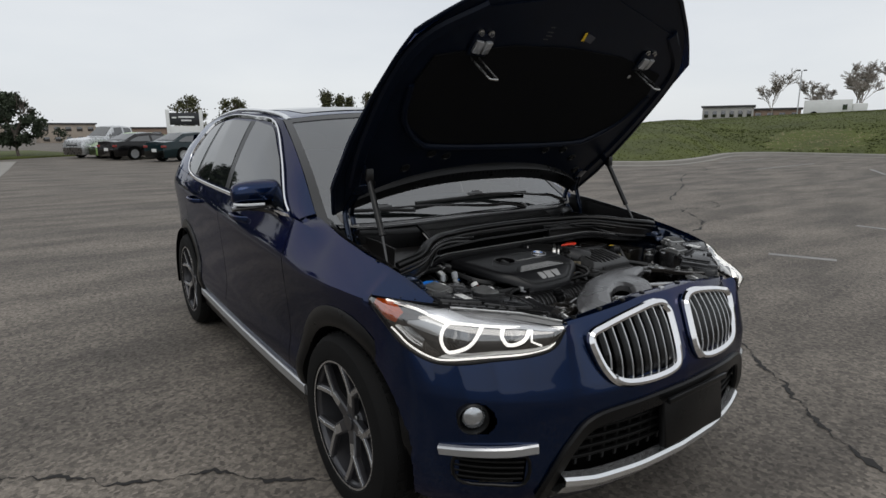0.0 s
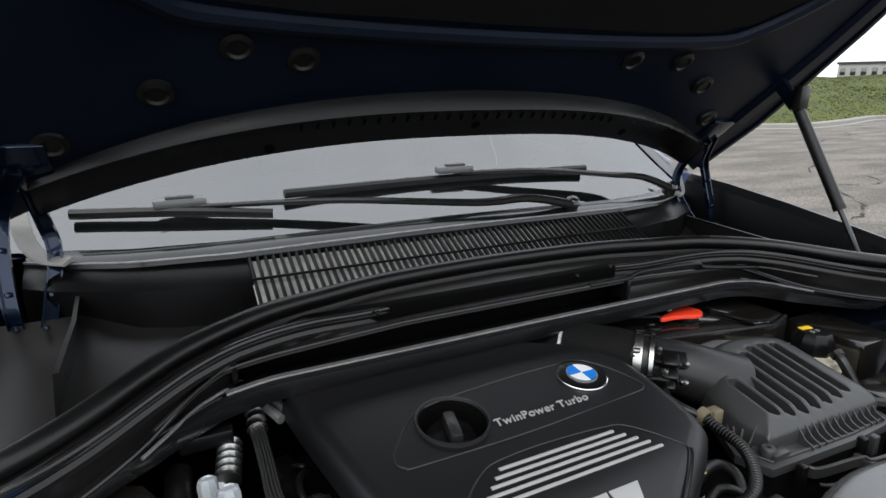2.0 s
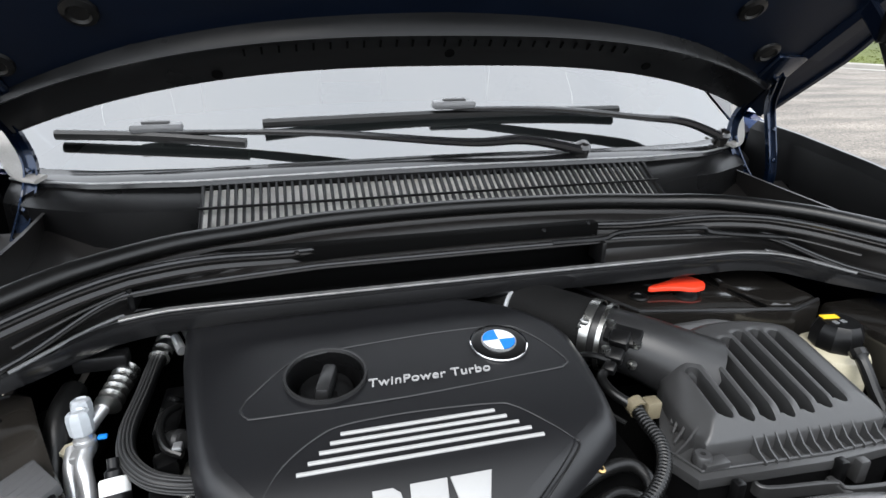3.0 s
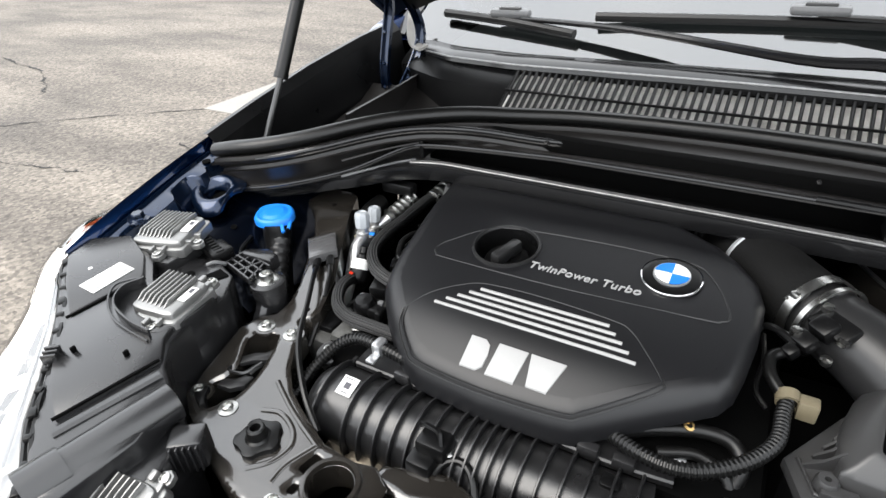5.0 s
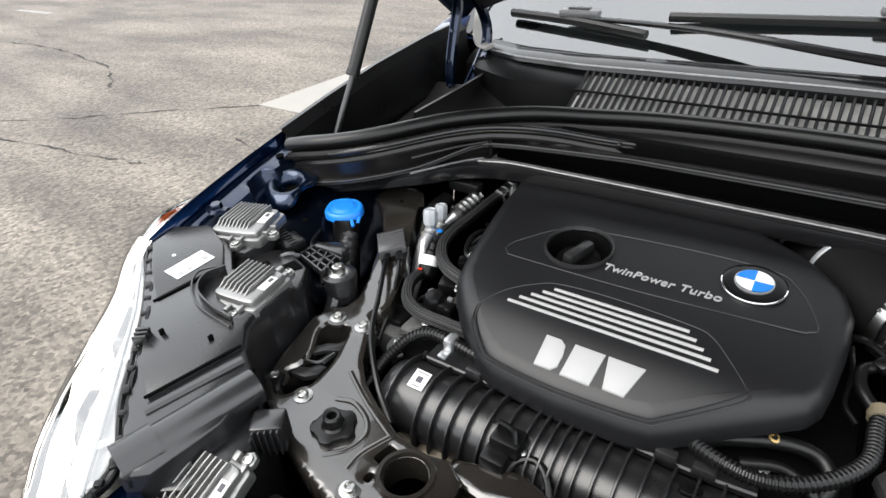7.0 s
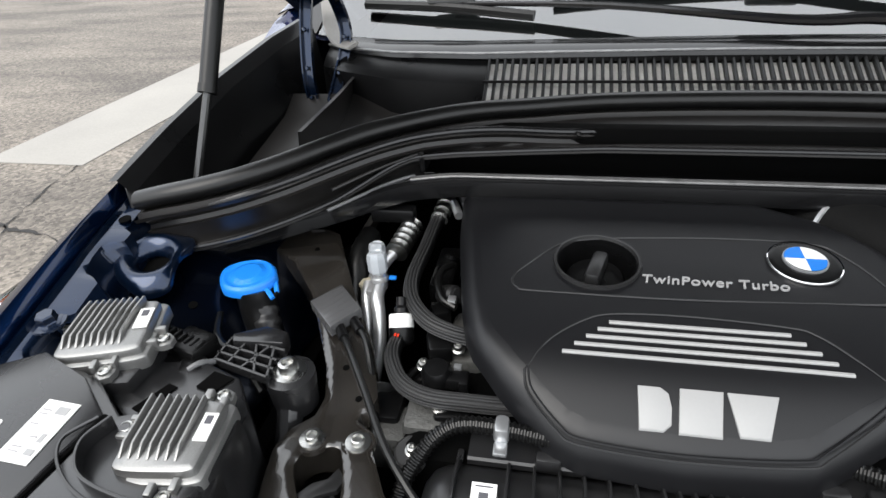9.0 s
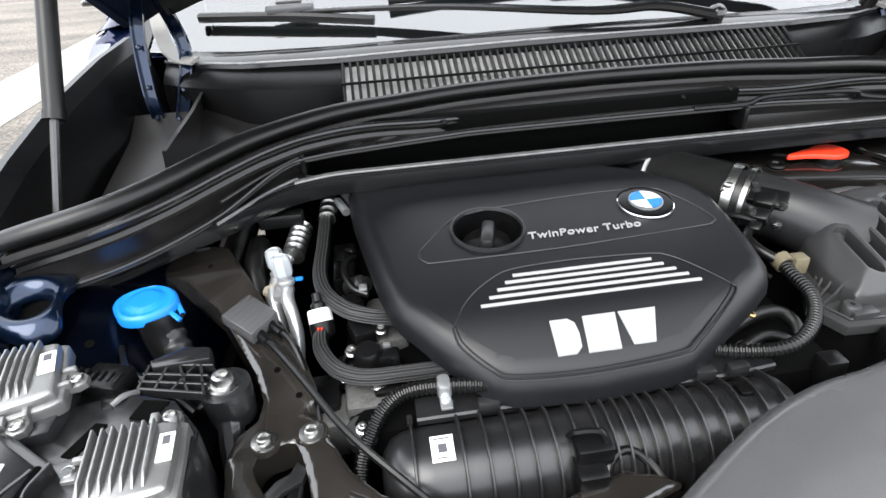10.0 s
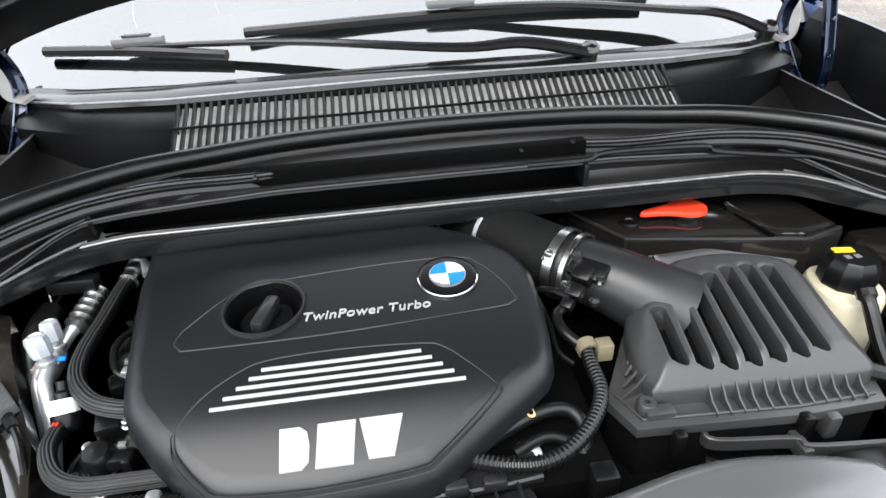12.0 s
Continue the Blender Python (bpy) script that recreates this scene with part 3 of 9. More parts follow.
def seat():
    bm = B()
    box(bm, (-0.36, 2.42, 0.62), (0.48, 0.5, 0.16), 0.05)
    box(bm, (-0.36, 2.68, 0.95), (0.47, 0.14, 0.6), 0.06, Matrix.Rotation(radians(-14), 4, "X"))
    box(bm, (-0.36, 2.76, 1.30), (0.26, 0.09, 0.17), 0.04)
    return bm


both("seat", seat, SEATDARK)
bm = B()
box(bm, (0, 3.3, 0.7), (1.3, 0.5, 0.5), 0.05)
box(bm, (0, 3.55, 1.0), (1.3, 0.14, 0.55), 0.05)
part("rear_bench", bm, SEATDARK, car)


# mirrors
def mirror_shell(z0, z1, grow=1.0):
    bm = B()
    rows = []
    for k, (x, s) in enumerate(((-0.776, 0.10), (-0.778, 0.62), (-0.784, 0.86), (-0.800, 0.98), (-0.84, 1.0), (-0.89, 0.97), (-0.935, 0.90), (-0.968, 0.78), (-0.988, 0.60), (-0.998, 0.36), (-1.001, 0.10))):
        row = []
        for a in np.linspace(0, math.tau, 28, endpoint=False):
            yy = 1.735 + 0.070 * s * grow * math.cos(a) - 0.015 * (1 - s)
            zz = (z0 + z1) / 2 + (z1 - z0) / 2 * math.copysign(abs(math.sin(a)) ** 0.7, math.sin(a)) * (0.30 + 0.70 * s) - 0.012 * (1 - s)
            row.append(Vector((x, yy, zz)))
        rows.append(row + [row[0]])
    sheet(bm, rows)
    bmesh.ops.remove_doubles(bm, verts=bm.verts, dist=0.0005)
    bmesh.ops.holes_fill(bm, edges=bm.edges)
    return bm


mirrors = both("door_mirror", lambda: mirror_shell(1.088, 1.200), PAINT)
both("mirror_base", lambda: sweep(mirror_shell(1.062, 1.092, 0.97), spline([(-0.93, 1.70, 1.074), (-0.87, 1.68, 1.066), (-0.838, 1.62, 1.058), (-0.836, 1.54, 1.050)], 5), rect_section(0.040, 0.022, 0.3)), GLOSSBLACK)
both("mirror_indicator", lambda: sweep(B(), spline([(-0.87, 1.664, 1.092), (-0.93, 1.668, 1.092), (-0.975, 1.684, 1.093), (-0.994, 1.715, 1.094)], 6), rect_section(0.010, 0.012, 0.3)), LAMPWHITE, label="white indicator strip")
for y in (2.02, 2.98):
    both("door_handle", lambda: sweep(B(), spline([(-0.872, y - 0.10, 0.990), (-0.915, y - 0.05, 0.993), (-0.917, y + 0.05, 0.998), (-0.874, y + 0.11, 0.998)], 5), rect_section(0.016, 0.026, 0.35)), PAINT)
    both("handle_recess", lambda: disc(B(), (-0.884, y, 0.985), (-1, 0, 0.2), [(0.020, 0), (0.022, 0.002)], 16), SHADE_BLACK)


# wheels
def build_wheel(cy, side):
    out_x = 0.80 if cy == FRONT_Y else 0.745
    w = thing("wheel", (-out_x * side, cy, HUB_Z), "", "")
    for k in ("label", "category"):
        if k in w:
            del w[k]
    w.parent = car
    w.location = Vector((-out_x * side, cy, HUB_Z)) - CAR_AT
    ax = (-side, 0, 0)
    bm = disc(B(), (0, 0, 0), ax, [(0.236, -0.10), (0.25, -0.112), (0.31, -0.112), (0.336, -0.095), (0.342, -0.05), (0.342, 0.05), (0.336, 0.088), (0.318, 0.108), (0.285, 0.115), (0.25, 0.112), (0.236, 0.10)], 48, caps=False)
    part("tyre", bm, TYRE, w, at=(0, 0, 0))
    bm = B()
    for row in (-0.055, -0.02, 0.02, 0.055):
        for k in range(56):
            a = k * math.tau / 56 + row
            box(bm, (row * side, 0.342 * math.cos(a), 0.342 * math.sin(a)), (0.022, 0.024, 0.006), 0, Matrix.Rotation(a - math.pi / 2, 4, "X"))
    part("tread", bm, TYRE, w, at=(0, 0, 0))
    bm = disc(B(), (0, 0, 0), ax, [(0.225, -0.09), (0.222, 0.03), (0.236, 0.10), (0.243, 0.106), (0.240, 0.098), (0.226, 0.085), (0.214, 0.0), (0.20, -0.08)], 48, caps=False)
    part("rim", bm, GUNMETAL, w, at=(0, 0, 0))
    bm = disc(B(), (0, 0, 0), ax, [(0.236, 0.1075), (0.243, 0.1085), (0.243, 0.1055)], 48, caps=False)
    part("rim_lip", bm, MACHINED, w, "bright machined rim edge", at=(0, 0, 0))
    bm = disc(B(), (0, 0, 0), ax, [(0.17, -0.035), (0.17, -0.02), (0.09, -0.018), (0.085, 0.0), (0.0, 0.0)], 36)
    part("brake_disc", bm, STEEL, w, at=(0, 0, 0))
    bm = disc(B(), (0, 0, 0), ax, [(0.075, 0.0), (0.07, 0.05), (0.045, 0.072), (0.034, 0.075), (0.0, 0.076)], 30)
    part("hub", bm, GUNMETAL, w, at=(0, 0, 0))
    bm = disc(B(), (0, 0, 0), ax, [(0.032, 0.076), (0.031, 0.081), (0.0, 0.082)], 24)
    part("hub_cap", bm, GUNMETAL, w, "round dark hub cap", at=(0, 0, 0))
    at_ = lambda r, ang, x: Vector((-side * x, r * math.cos(ang), r * math.sin(ang)))
    for k in range(5):
        a = math.radians(107 + 72 * k) if side > 0 else math.radians(73 - 72 * k)
        runs = [[(0.030, 0.0, 0.070), (0.080, 0.0, 0.078), (0.132, 0.0, 0.086), (0.142, 0.0, 0.087)]]
        runs += [[(0.128, 0.02 * d, 0.086), (0.165, 0.15 * d, 0.090), (0.205, 0.26 * d, 0.096), (0.236, 0.33 * d, 0.101)] for d in (-1, 1)]
        for n, run in enumerate(runs):
            for layer, mat, out, wide, deep in (("spoke", GUNMETAL, 0.0, 0.044 if n == 0 else 0.030, 0.026), ("spoke_face", MACHINED, 0.0125, 0.030 if n == 0 else 0.0165, 0.004)):
                pts = [at_(r, a + da, x + out - (0.012 if layer == "spoke" else 0.012)) for r, da, x in run]
                part(layer, sweep(B(), spline(pts, 4), rect_section(wide, deep, 0.2), up=(-side, 0, 0), scale=(lambda i: 1.25 - 0.03 * i) if n == 0 else None), mat, w, at=(0, 0, 0))
        part("wheel_nut", disc(B(), at_(0.056, a + 0.63, 0.060), (-side, 0, 0), [(0.009, 0), (0.009, 0.008), (0.006, 0.010), (0, 0.010)], 6), STEEL, w, at=(0, 0, 0))
    return w


for cy in (FRONT_Y, REAR_Y):
    for side in (1, -1):
        build_wheel(cy, side)

# ---- front end ----
NOSE = [(0.0, 0.035), (0.2, 0.046), (0.35, 0.072), (0.5, 0.114), (0.6, 0.160), (0.7, 0.230), (0.78, 0.320), (0.84, 0.430), (0.872, 0.57), (0.882, 0.65)]
DROP = [(0.22, 0.085), (0.30, 0.030), (0.38, 0.006), (0.46, 0.0), (0.56, 0.0), (0.615, 0.003), (0.64, 0.009), (0.68, 0.022), (0.75, 0.046), (0.82, 0.072), (0.88, 0.10), (0.93, 0.16)]
LOW_EDGE = [(-0.500, 0.150, 0.835), (-0.537, 0.158, 0.782), (-0.604, 0.192, 0.760), (-0.685, 0.256, 0.746), (-0.756, 0.334, 0.726), (-0.808, 0.417, 0.722), (-0.854, 0.498, 0.761), (-0.873, 0.577, 0.815), (-0.880, 0.650, 0.860)]
LAMP_LOW = [(0.0, 0.868), (0.15, 0.866), (0.40, 0.838), (0.45, 0.836), (0.482, 0.838)] + [(-x, z - 0.004) for x, y, z in LOW_EDGE]
LAMP_FRONT = [(-x, y) for x, y, z in LOW_EDGE]


def nose(x, z, off=0.0):
    return Vector((x, smooth_table(NOSE, abs(x)) + smooth_table(DROP, z) - off, z))


def bumper():
    bm = B()
    rows = []
    us = np.concatenate([np.linspace(-0.880, -0.5, 90), np.linspace(-0.49, 0.49, 110), np.linspace(0.5, 0.880, 90)])
    for t in np.linspace(0, 1, 84):
        row = []
        for x in us:
            z = 0.24 + (lerp_table(LAMP_LOW, abs(x)) - 0.24) * t
            p = nose(x, z)
            pull = max(0.0, min(1.0, (abs(x) - 0.38) / 0.14))
            if pull > 0:
                top_y = nose(x, lerp_table(LAMP_LOW, abs(x))).y
                p.y += (lerp_table(LAMP_FRONT, abs(x)) + 0.002 - top_y) * t ** 2.5 * pull * pull * (3 - 2 * pull)
            row.append(p)
        rows.append(row)
    sheet(bm, rows)
    def inside(c):
        x = abs(c.x)
        kidney = 0.062 < x < 0.385 and 0.65 < c.z < 0.848 - 0.18 * max(0.0, x - 0.14) and c.z > 0.65 + 0.9 * max(0, x - 0.31)
        lower = c.z < 0.545 - 0.10 * max(0.0, x - 0.25) and c.z > 0.27 and x < 0.535 - 0.35 * max(0.0, c.z - 0.36)
        vent = 0.625 < x < 0.775 and 0.355 < c.z < 0.445
        fog = ((x - 0.735) / 0.038) ** 2 + ((c.z - 0.565) / 0.050) ** 2 < 1
        arch = (c.y - FRONT_Y) ** 2 + (c.z - HUB_Z) ** 2 < 0.40 ** 2
        return kidney or lower or vent or fog or arch
    bmesh.ops.delete(bm, geom=[f for f in bm.faces if inside(f.calc_center_median())], context="FACES")
    return trim_arch(bm)


part("front_bumper", bumper(), PAINT, car)


# near-black backing sheets put in for the shade behind grilles and vents
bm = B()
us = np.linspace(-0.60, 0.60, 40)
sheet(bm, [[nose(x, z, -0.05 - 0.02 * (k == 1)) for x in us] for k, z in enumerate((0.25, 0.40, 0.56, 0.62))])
part("lower_backing", bm, SHADE_BLACK, car)
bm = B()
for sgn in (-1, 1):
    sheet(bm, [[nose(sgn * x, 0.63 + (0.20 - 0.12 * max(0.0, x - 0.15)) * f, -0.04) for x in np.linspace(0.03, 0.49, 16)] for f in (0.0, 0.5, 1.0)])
part("grille_backing", bm, SHADE_BLACK, car)
both("vent_backing", lambda: sheet(B(), [[nose(-x, z, -0.035) for x in np.linspace(0.60, 0.80, 10)] for z in (0.34, 0.40, 0.47)]), SHADE_BLACK)

# lower grille surround, mesh bars and plate carrier
def lower_frame():
    pts = [(-0.56, 0.29), (-0.54, 0.38), (-0.49, 0.475), (-0.42, 0.535), (-0.25, 0.552), (0.0, 0.556), (0.25, 0.552), (0.42, 0.535), (0.49, 0.475), (0.54, 0.38), (0.56, 0.29)]
    return sweep(B(), spline([nose(x, z, 0.003) for x, z in pts], 5), rect_section(0.05, 0.02, 0.3), up=(0, -1, 0))


part("lower_grille_frame", lower_frame(), PLASTIC, car, "black plastic lower grille surround")
for z in (0.41, 0.44, 0.47, 0.50):
    part("grille_slat", sweep(B(), [nose(x, z, -0.025) for x in np.linspace(-0.53 + 0.4 * (z - 0.41), 0.53 - 0.4 * (z - 0.41), 24)], rect_section(0.014, 0.010, 0.2)), GRILLEBLACK, car)
for x in np.linspace(-0.5, 0.5, 21):
    part("grille_rib", sweep(B(), [nose(x, z, -0.03) for z in (0.38, 0.44, 0.52)], rect_section(0.008, 0.012, 0.2), up=(1, 0, 0)), GRILLEBLACK, car)
bm = B()
box(bm, (0.03, 0.030, 0.462), (0.35, 0.028, 0.165), 0.006, Matrix.Rotation(radians(-6), 4, "X"))
box(bm, (0.03, 0.012, 0.550), (0.35, 0.016, 0.020), 0.004)
part("plate_carrier", bm, PLASTIC, car, "empty black number plate carrier")


def skid():
    bm = B()
    rows = []
    for z, off in ((0.350, -0.02), (0.345, 0.012), (0.336, 0.022), (0.316, 0.026), (0.306, 0.018), (0.276, 0.010), (0.262, -0.06)):
        rows.append([nose(x, z + 0.03 * max(0, abs(x) - 0.40) / 0.15 * 0.8, off) for x in np.linspace(-0.515, 0.515, 40)])
    return sheet(bm, rows)


part("skid_plate", skid(), RAILSILVER, car, "satin silver front skid plate")
both("fog_lamp", lambda: disc(B(), nose(-0.735, 0.565, -0.03), nose(-0.735, 0.565, 1) - nose(-0.735, 0.565, 0) + Vector((-0.55, 0, 0)), [(0.036, -0.005), (0.036, 0.008), (0.028, 0.014), (0.0, 0.017)], 28), FOGGLASS, label="round clear fog lamp")
both("fog_bezel", lambda: disc(B(), nose(-0.735, 0.565, -0.035), Vector((-0.55, -1, 0)), [(0.050, -0.03), (0.050, 0.026), (0.046, 0.030), (0.041, 0.018), (0.036, -0.002), (0.036, -0.03)], 36, caps=False), PLASTIC)
both("bumper_blade", lambda: sweep(B(), spline([nose(-0.812, 0.448, 0.004), nose(-0.75, 0.462, 0.012), nose(-0.67, 0.470, 0.012), nose(-0.595, 0.474, 0.002)], 6), rect_section(0.034, 0.022, 0.25), up=(0, -1, 0)), SATIN, label="satin silver bumper blade")
both("vent_frame", lambda: sweep(B(), [nose(-x, z, 0.001) for x, z in curve2([(0.622, 0.352), (0.622, 0.445), (0.70, 0.447), (0.780, 0.438), (0.775, 0.352), (0.70, 0.346)], 4)], rect_section(0.010, 0.012, 0.3), closed=True, up=(0, -1, 0)), PLASTIC)
for z in (0.365, 0.385, 0.405, 0.425):
    both("vent_slat", lambda: sweep(B(), [nose(-x, z, -0.015) for x in np.linspace(0.62, 0.78, 10)], rect_section(0.02, 0.007, 0.2)), GRILLEBLACK)

# kidney grilles
KIDNEY = [(-0.050, 0.79), (-0.060, 0.836), (-0.11, 0.853), (-0.23, 0.840), (-0.345, 0.815), (-0.398, 0.796), (-0.396, 0.750), (-0.372, 0.690), (-0.325, 0.648), (-0.22, 0.636), (-0.10, 0.642), (-0.055, 0.676)]


def kidney_frame():
    line = [nose(x, z, 0.012) for x, z in curve2(KIDNEY, 5)]
    return sweep(B(), line, rect_section(0.028, 0.030, 0.35), closed=True, up=(0, -1, 0))


frames_k = both("kidney_frame", kidney_frame, CHROME, label="chrome kidney grille frame")
for k in range(8):
    x = 0.084 + 0.0385 * k
    top = 0.846 - 0.16 * max(0.0, x - 0.13)
    low = 0.650 + (max(0.0, x - 0.25) / 0.15) ** 2 * 0.05
    bars = both("kidney_bar", lambda: sweep(B(), spline([nose(-x, low, -0.004), nose(-x - 0.004, low + 0.05, 0.010), nose(-x - 0.004, top - 0.06, 0.010), nose(-x, top, -0.004)], 4), rect_section(0.0060, 0.026, 0.3), up=(1, 0, 0)), PLASTIC)
    for side, bar_ob in enumerate(bars):
        edge = sweep(B(), spline([nose(-x, low, 0.010), nose(-x - 0.004, low + 0.05, 0.024), nose(-x - 0.004, top - 0.06, 0.024), nose(-x, top, 0.010)], 4), rect_section(0.0056, 0.004, 0.3), up=(1, 0, 0))
        part("bar_edge", mirror(edge) if side else edge, SATIN, bar_ob, "silver front edge")
nose_top = lambda x: 0.872 - 0.12 * max(0.0, abs(x) - 0.15)
rim_y = lambda x: nose(x, nose_top(x) - 0.006).y
cross_y = lambda x: rim_y(x) + 0.055 - 0.015 * (abs(x) / 0.46) ** 2
part("nose_panel", sheet(B(), [[nose(x, nose_top(x) - 0.030, 0.001), nose(x, nose_top(x) - 0.006, 0.001), Vector((x, rim_y(x) + 0.010, nose_top(x) + 0.004)), Vector((x, cross_y(x) - 0.012, nose_top(x) + 0.005)), Vector((x, cross_y(x), nose_top(x))), Vector((x, cross_y(x) + 0.003, nose_top(x) - 0.07))] for x in np.linspace(-0.47, 0.47, 48)]), PAINT, car, "dark blue front panel above the grilles")

# headlights
TOP_EDGE = [(-0.478, 0.165, 0.846), (-0.490, 0.212, 0.855), (-0.545, 0.256, 0.868), (-0.600, 0.305, 0.874), (-0.660, 0.355, 0.880), (-0.715, 0.395, 0.886), (-0.775, 0.440, 0.893), (-0.831, 0.535, 0.893), (-0.872, 0.662, 0.887)]


def lamp_point(t, v, depth=0.0):
    lo, hi = lamp_point.lo, lamp_point.hi
    k = t * (len(lo) - 1)
    i = min(int(k), len(lo) - 2)
    a, b = lo[i].lerp(lo[i + 1], k - i), hi[i].lerp(hi[i + 1], k - i)
    out = Vector((-0.45, -0.85, 0.25)).lerp(Vector((-0.95, -0.25, 0.2)), t).normalized()
    return a.lerp(b, v) + out * (0.066 * 4 * v ** 1.3 * (1 - v) * min(1, 6 * t + 0.2) * min(1, 6 * (1 - t) + 0.2) - depth)


lamp_point.lo, lamp_point.hi = spline(LOW_EDGE, 6), spline(TOP_EDGE, 6)


def lamp_sheet(t0, t1, v0, v1, depth, n=28, m=8):
    return sheet(B(), [[lamp_point(t, v, depth) for t in np.linspace(t0, t1, n)] for v in np.linspace(v0, v1, m)])


def lamp_path(points, depth, res=5, bend=False):
    line = []
    pts = [lamp_point(t, v, depth) for t, v in points]
    if bend:
        return spline(pts, res)
    for p, q in zip(pts, pts[1:]):
        line += [p.lerp(q, s / res) for s in range(res)]
    return line + [pts[-1]]


def lamp_band(upper, lower, depth, m=4):
    """A band between two lines of the lens, given as (along, up) pairs."""
    ts = np.linspace(max(upper[0][0], lower[0][0]), min(upper[-1][0], lower[-1][0]), 40)
    return sheet(B(), [[lamp_point(t, lerp_table(upper, t) * f + lerp_table(lower, t) * (1 - f), depth) for t in ts] for f in np.linspace(0, 1, m)])


def curve_open(pts):
    """A line with its corners rounded."""
    return [(p.x, p.y) for p in spline([(x, y, 0) for x, y in pts], 3)]


RING_A = [(0.612, 0.74), (0.622, 0.60), (0.612, 0.42), (0.585, 0.26), (0.555, 0.20), (0.500, 0.27), (0.472, 0.38), (0.458, 0.55), (0.452, 0.74)]
RING_B = [(0.366, 0.70), (0.366, 0.52), (0.352, 0.38), (0.330, 0.29), (0.290, 0.33), (0.266, 0.45), (0.252, 0.68)]
RING_C = [(0.242, 0.62), (0.242, 0.333), (0.192, 0.183)]
GUIDE = [(0.835, 0.10), (0.790, 0.12), (0.735, 0.07), (0.650, 0.06), (0.56, 0.06), (0.39, 0.07), (0.275, 0.06), (0.183, 0.06), (0.10, 0.07), (0.075, 0.10)]
BROW_TOP = [(0.04, 0.64), (0.35, 0.84), (0.658, 0.91), (0.842, 0.95), (0.93, 0.985)]
BROW_LOW = [(0.04, 0.53), (0.367, 0.675), (0.475, 0.70), (0.633, 0.72), (0.783, 0.84), (0.93, 0.90)]
for side in (0, 1):
    def lamp_part(name, bm, mat, parent, label=""):
        if side:
            mirror(bm)
        return part(name, bm, mat, parent, label)
    head = lamp_part("headlight", lamp_sheet(0, 1, 0, 1, 0.06), AIRBOX, car, "clear headlight with lit daytime rings and amber corner")
    lens = lamp_part("lens", lamp_sheet(0, 1, 0, 1, 0.0, 48, 14), LENS, head, "clear headlight lens")
    lens.visible_shadow = False
    lamp_part("brow", lamp_band(BROW_TOP, BROW_LOW, 0.012), BROWLIT, head, "white diffuser brow")
    lamp_part("brow_line", sweep(B(), lamp_path(BROW_LOW[::-1], 0.011), round_section(0.0046, 8)), LAMPON, head, "lit white edge of the brow")
    lamp_part("lower_light_bar", sweep(B(), lamp_path(GUIDE, 0.008, 5, True), round_section(0.0030, 8)), LAMPON, head, "lit white light guide")
    lamp_part("light_shelf", lamp_band([(0.08, 0.14), (0.2, 0.17), (0.56, 0.20), (0.60, 0.10)], [(0.08, 0.06), (0.2, 0.055), (0.56, 0.055), (0.60, 0.055)], 0.016), SATIN, head, "silver lower reflector shelf")
    lamp_part("side_reflector", lamp_band([(0.68, 0.34), (0.76, 0.44), (0.82, 0.30)], [(0.68, 0.16), (0.76, 0.14), (0.82, 0.16)], 0.02), FOGGLASS, head, "faceted side reflector")
    lamp_part("inner_tube", lamp_band([(0.63, 0.66), (0.72, 0.70), (0.78, 0.55)], [(0.63, 0.46), (0.72, 0.46), (0.78, 0.47)], 0.024), SATIN, head)
    lamp_part("amber_reflector", lamp_band([(0.815, 0.70), (0.86, 0.82), (0.92, 0.92), (0.975, 0.90)], [(0.815, 0.38), (0.87, 0.28), (0.92, 0.26), (0.975, 0.26)], 0.012), AMBER, head, "amber corner reflector")
    lamp_part("flange_edge", sweep(B(), lamp_path([(0.04, 0.965), (0.3, 0.965), (0.5, 0.965), (0.66, 0.965)], 0.004, 8), rect_section(0.004, 0.006, 0.3)), FROST, head)
    lamp_part("flange_band", lamp_band([(0.03, 0.955), (0.3, 0.95), (0.66, 0.955)], [(0.03, 0.68), (0.35, 0.84), (0.66, 0.90)], 0.022), FROST, head)
    for tc in (0.07, 0.17, 0.36, 0.53):
        lamp_part("flange_clip", lamp_sheet(tc - 0.008, tc + 0.008, 0.93, 1.0, 0.002, 4, 4), FROST, head, "clear plastic lens clip")
    for ring, tc, vc, r in ((RING_A, 0.535, 0.48, 0.036), (RING_B, 0.305, 0.50, 0.028)):
        out = lamp_point(tc, vc, 0) - lamp_point(tc, vc, 0.05)
        lamp_part("projector", disc(B(), lamp_point(tc, vc, 0.055), out, [(r, -0.01), (r * 0.95, 0.008), (r * 0.7, 0.018), (0.0, 0.022)], 24), TINT, head, "dark projector lens")
        lamp_part("projector_shroud", disc(B(), lamp_point(tc, vc, 0.06), out, [(r * 1.35, -0.01), (r * 1.3, 0.018), (r * 1.2, 0.022), (r * 1.05, 0.006)], 24, caps=False), GLOSSBLACK, head)
        lamp_part("daytime_ring", sweep(B(), lamp_path(curve_open(ring), 0.020), round_section(0.0056, 8), up=(0, -1, 0)), LAMPON, head, "lit daytime running ring")
    lamp_part("daytime_ring", sweep(B(), lamp_path(RING_C, 0.026), round_section(0.003, 8), up=(0, -1, 0)), LAMPON, head, "lit daytime running ring")
    lamp_part("lens_edge", sweep(B(), [lamp_point(t, 1.0, 0.0) + Vector((0.004, 0.003, -0.004)) for t in np.linspace(0, 1, 50)], round_section(0.005, 8)), PLASTIC, head)
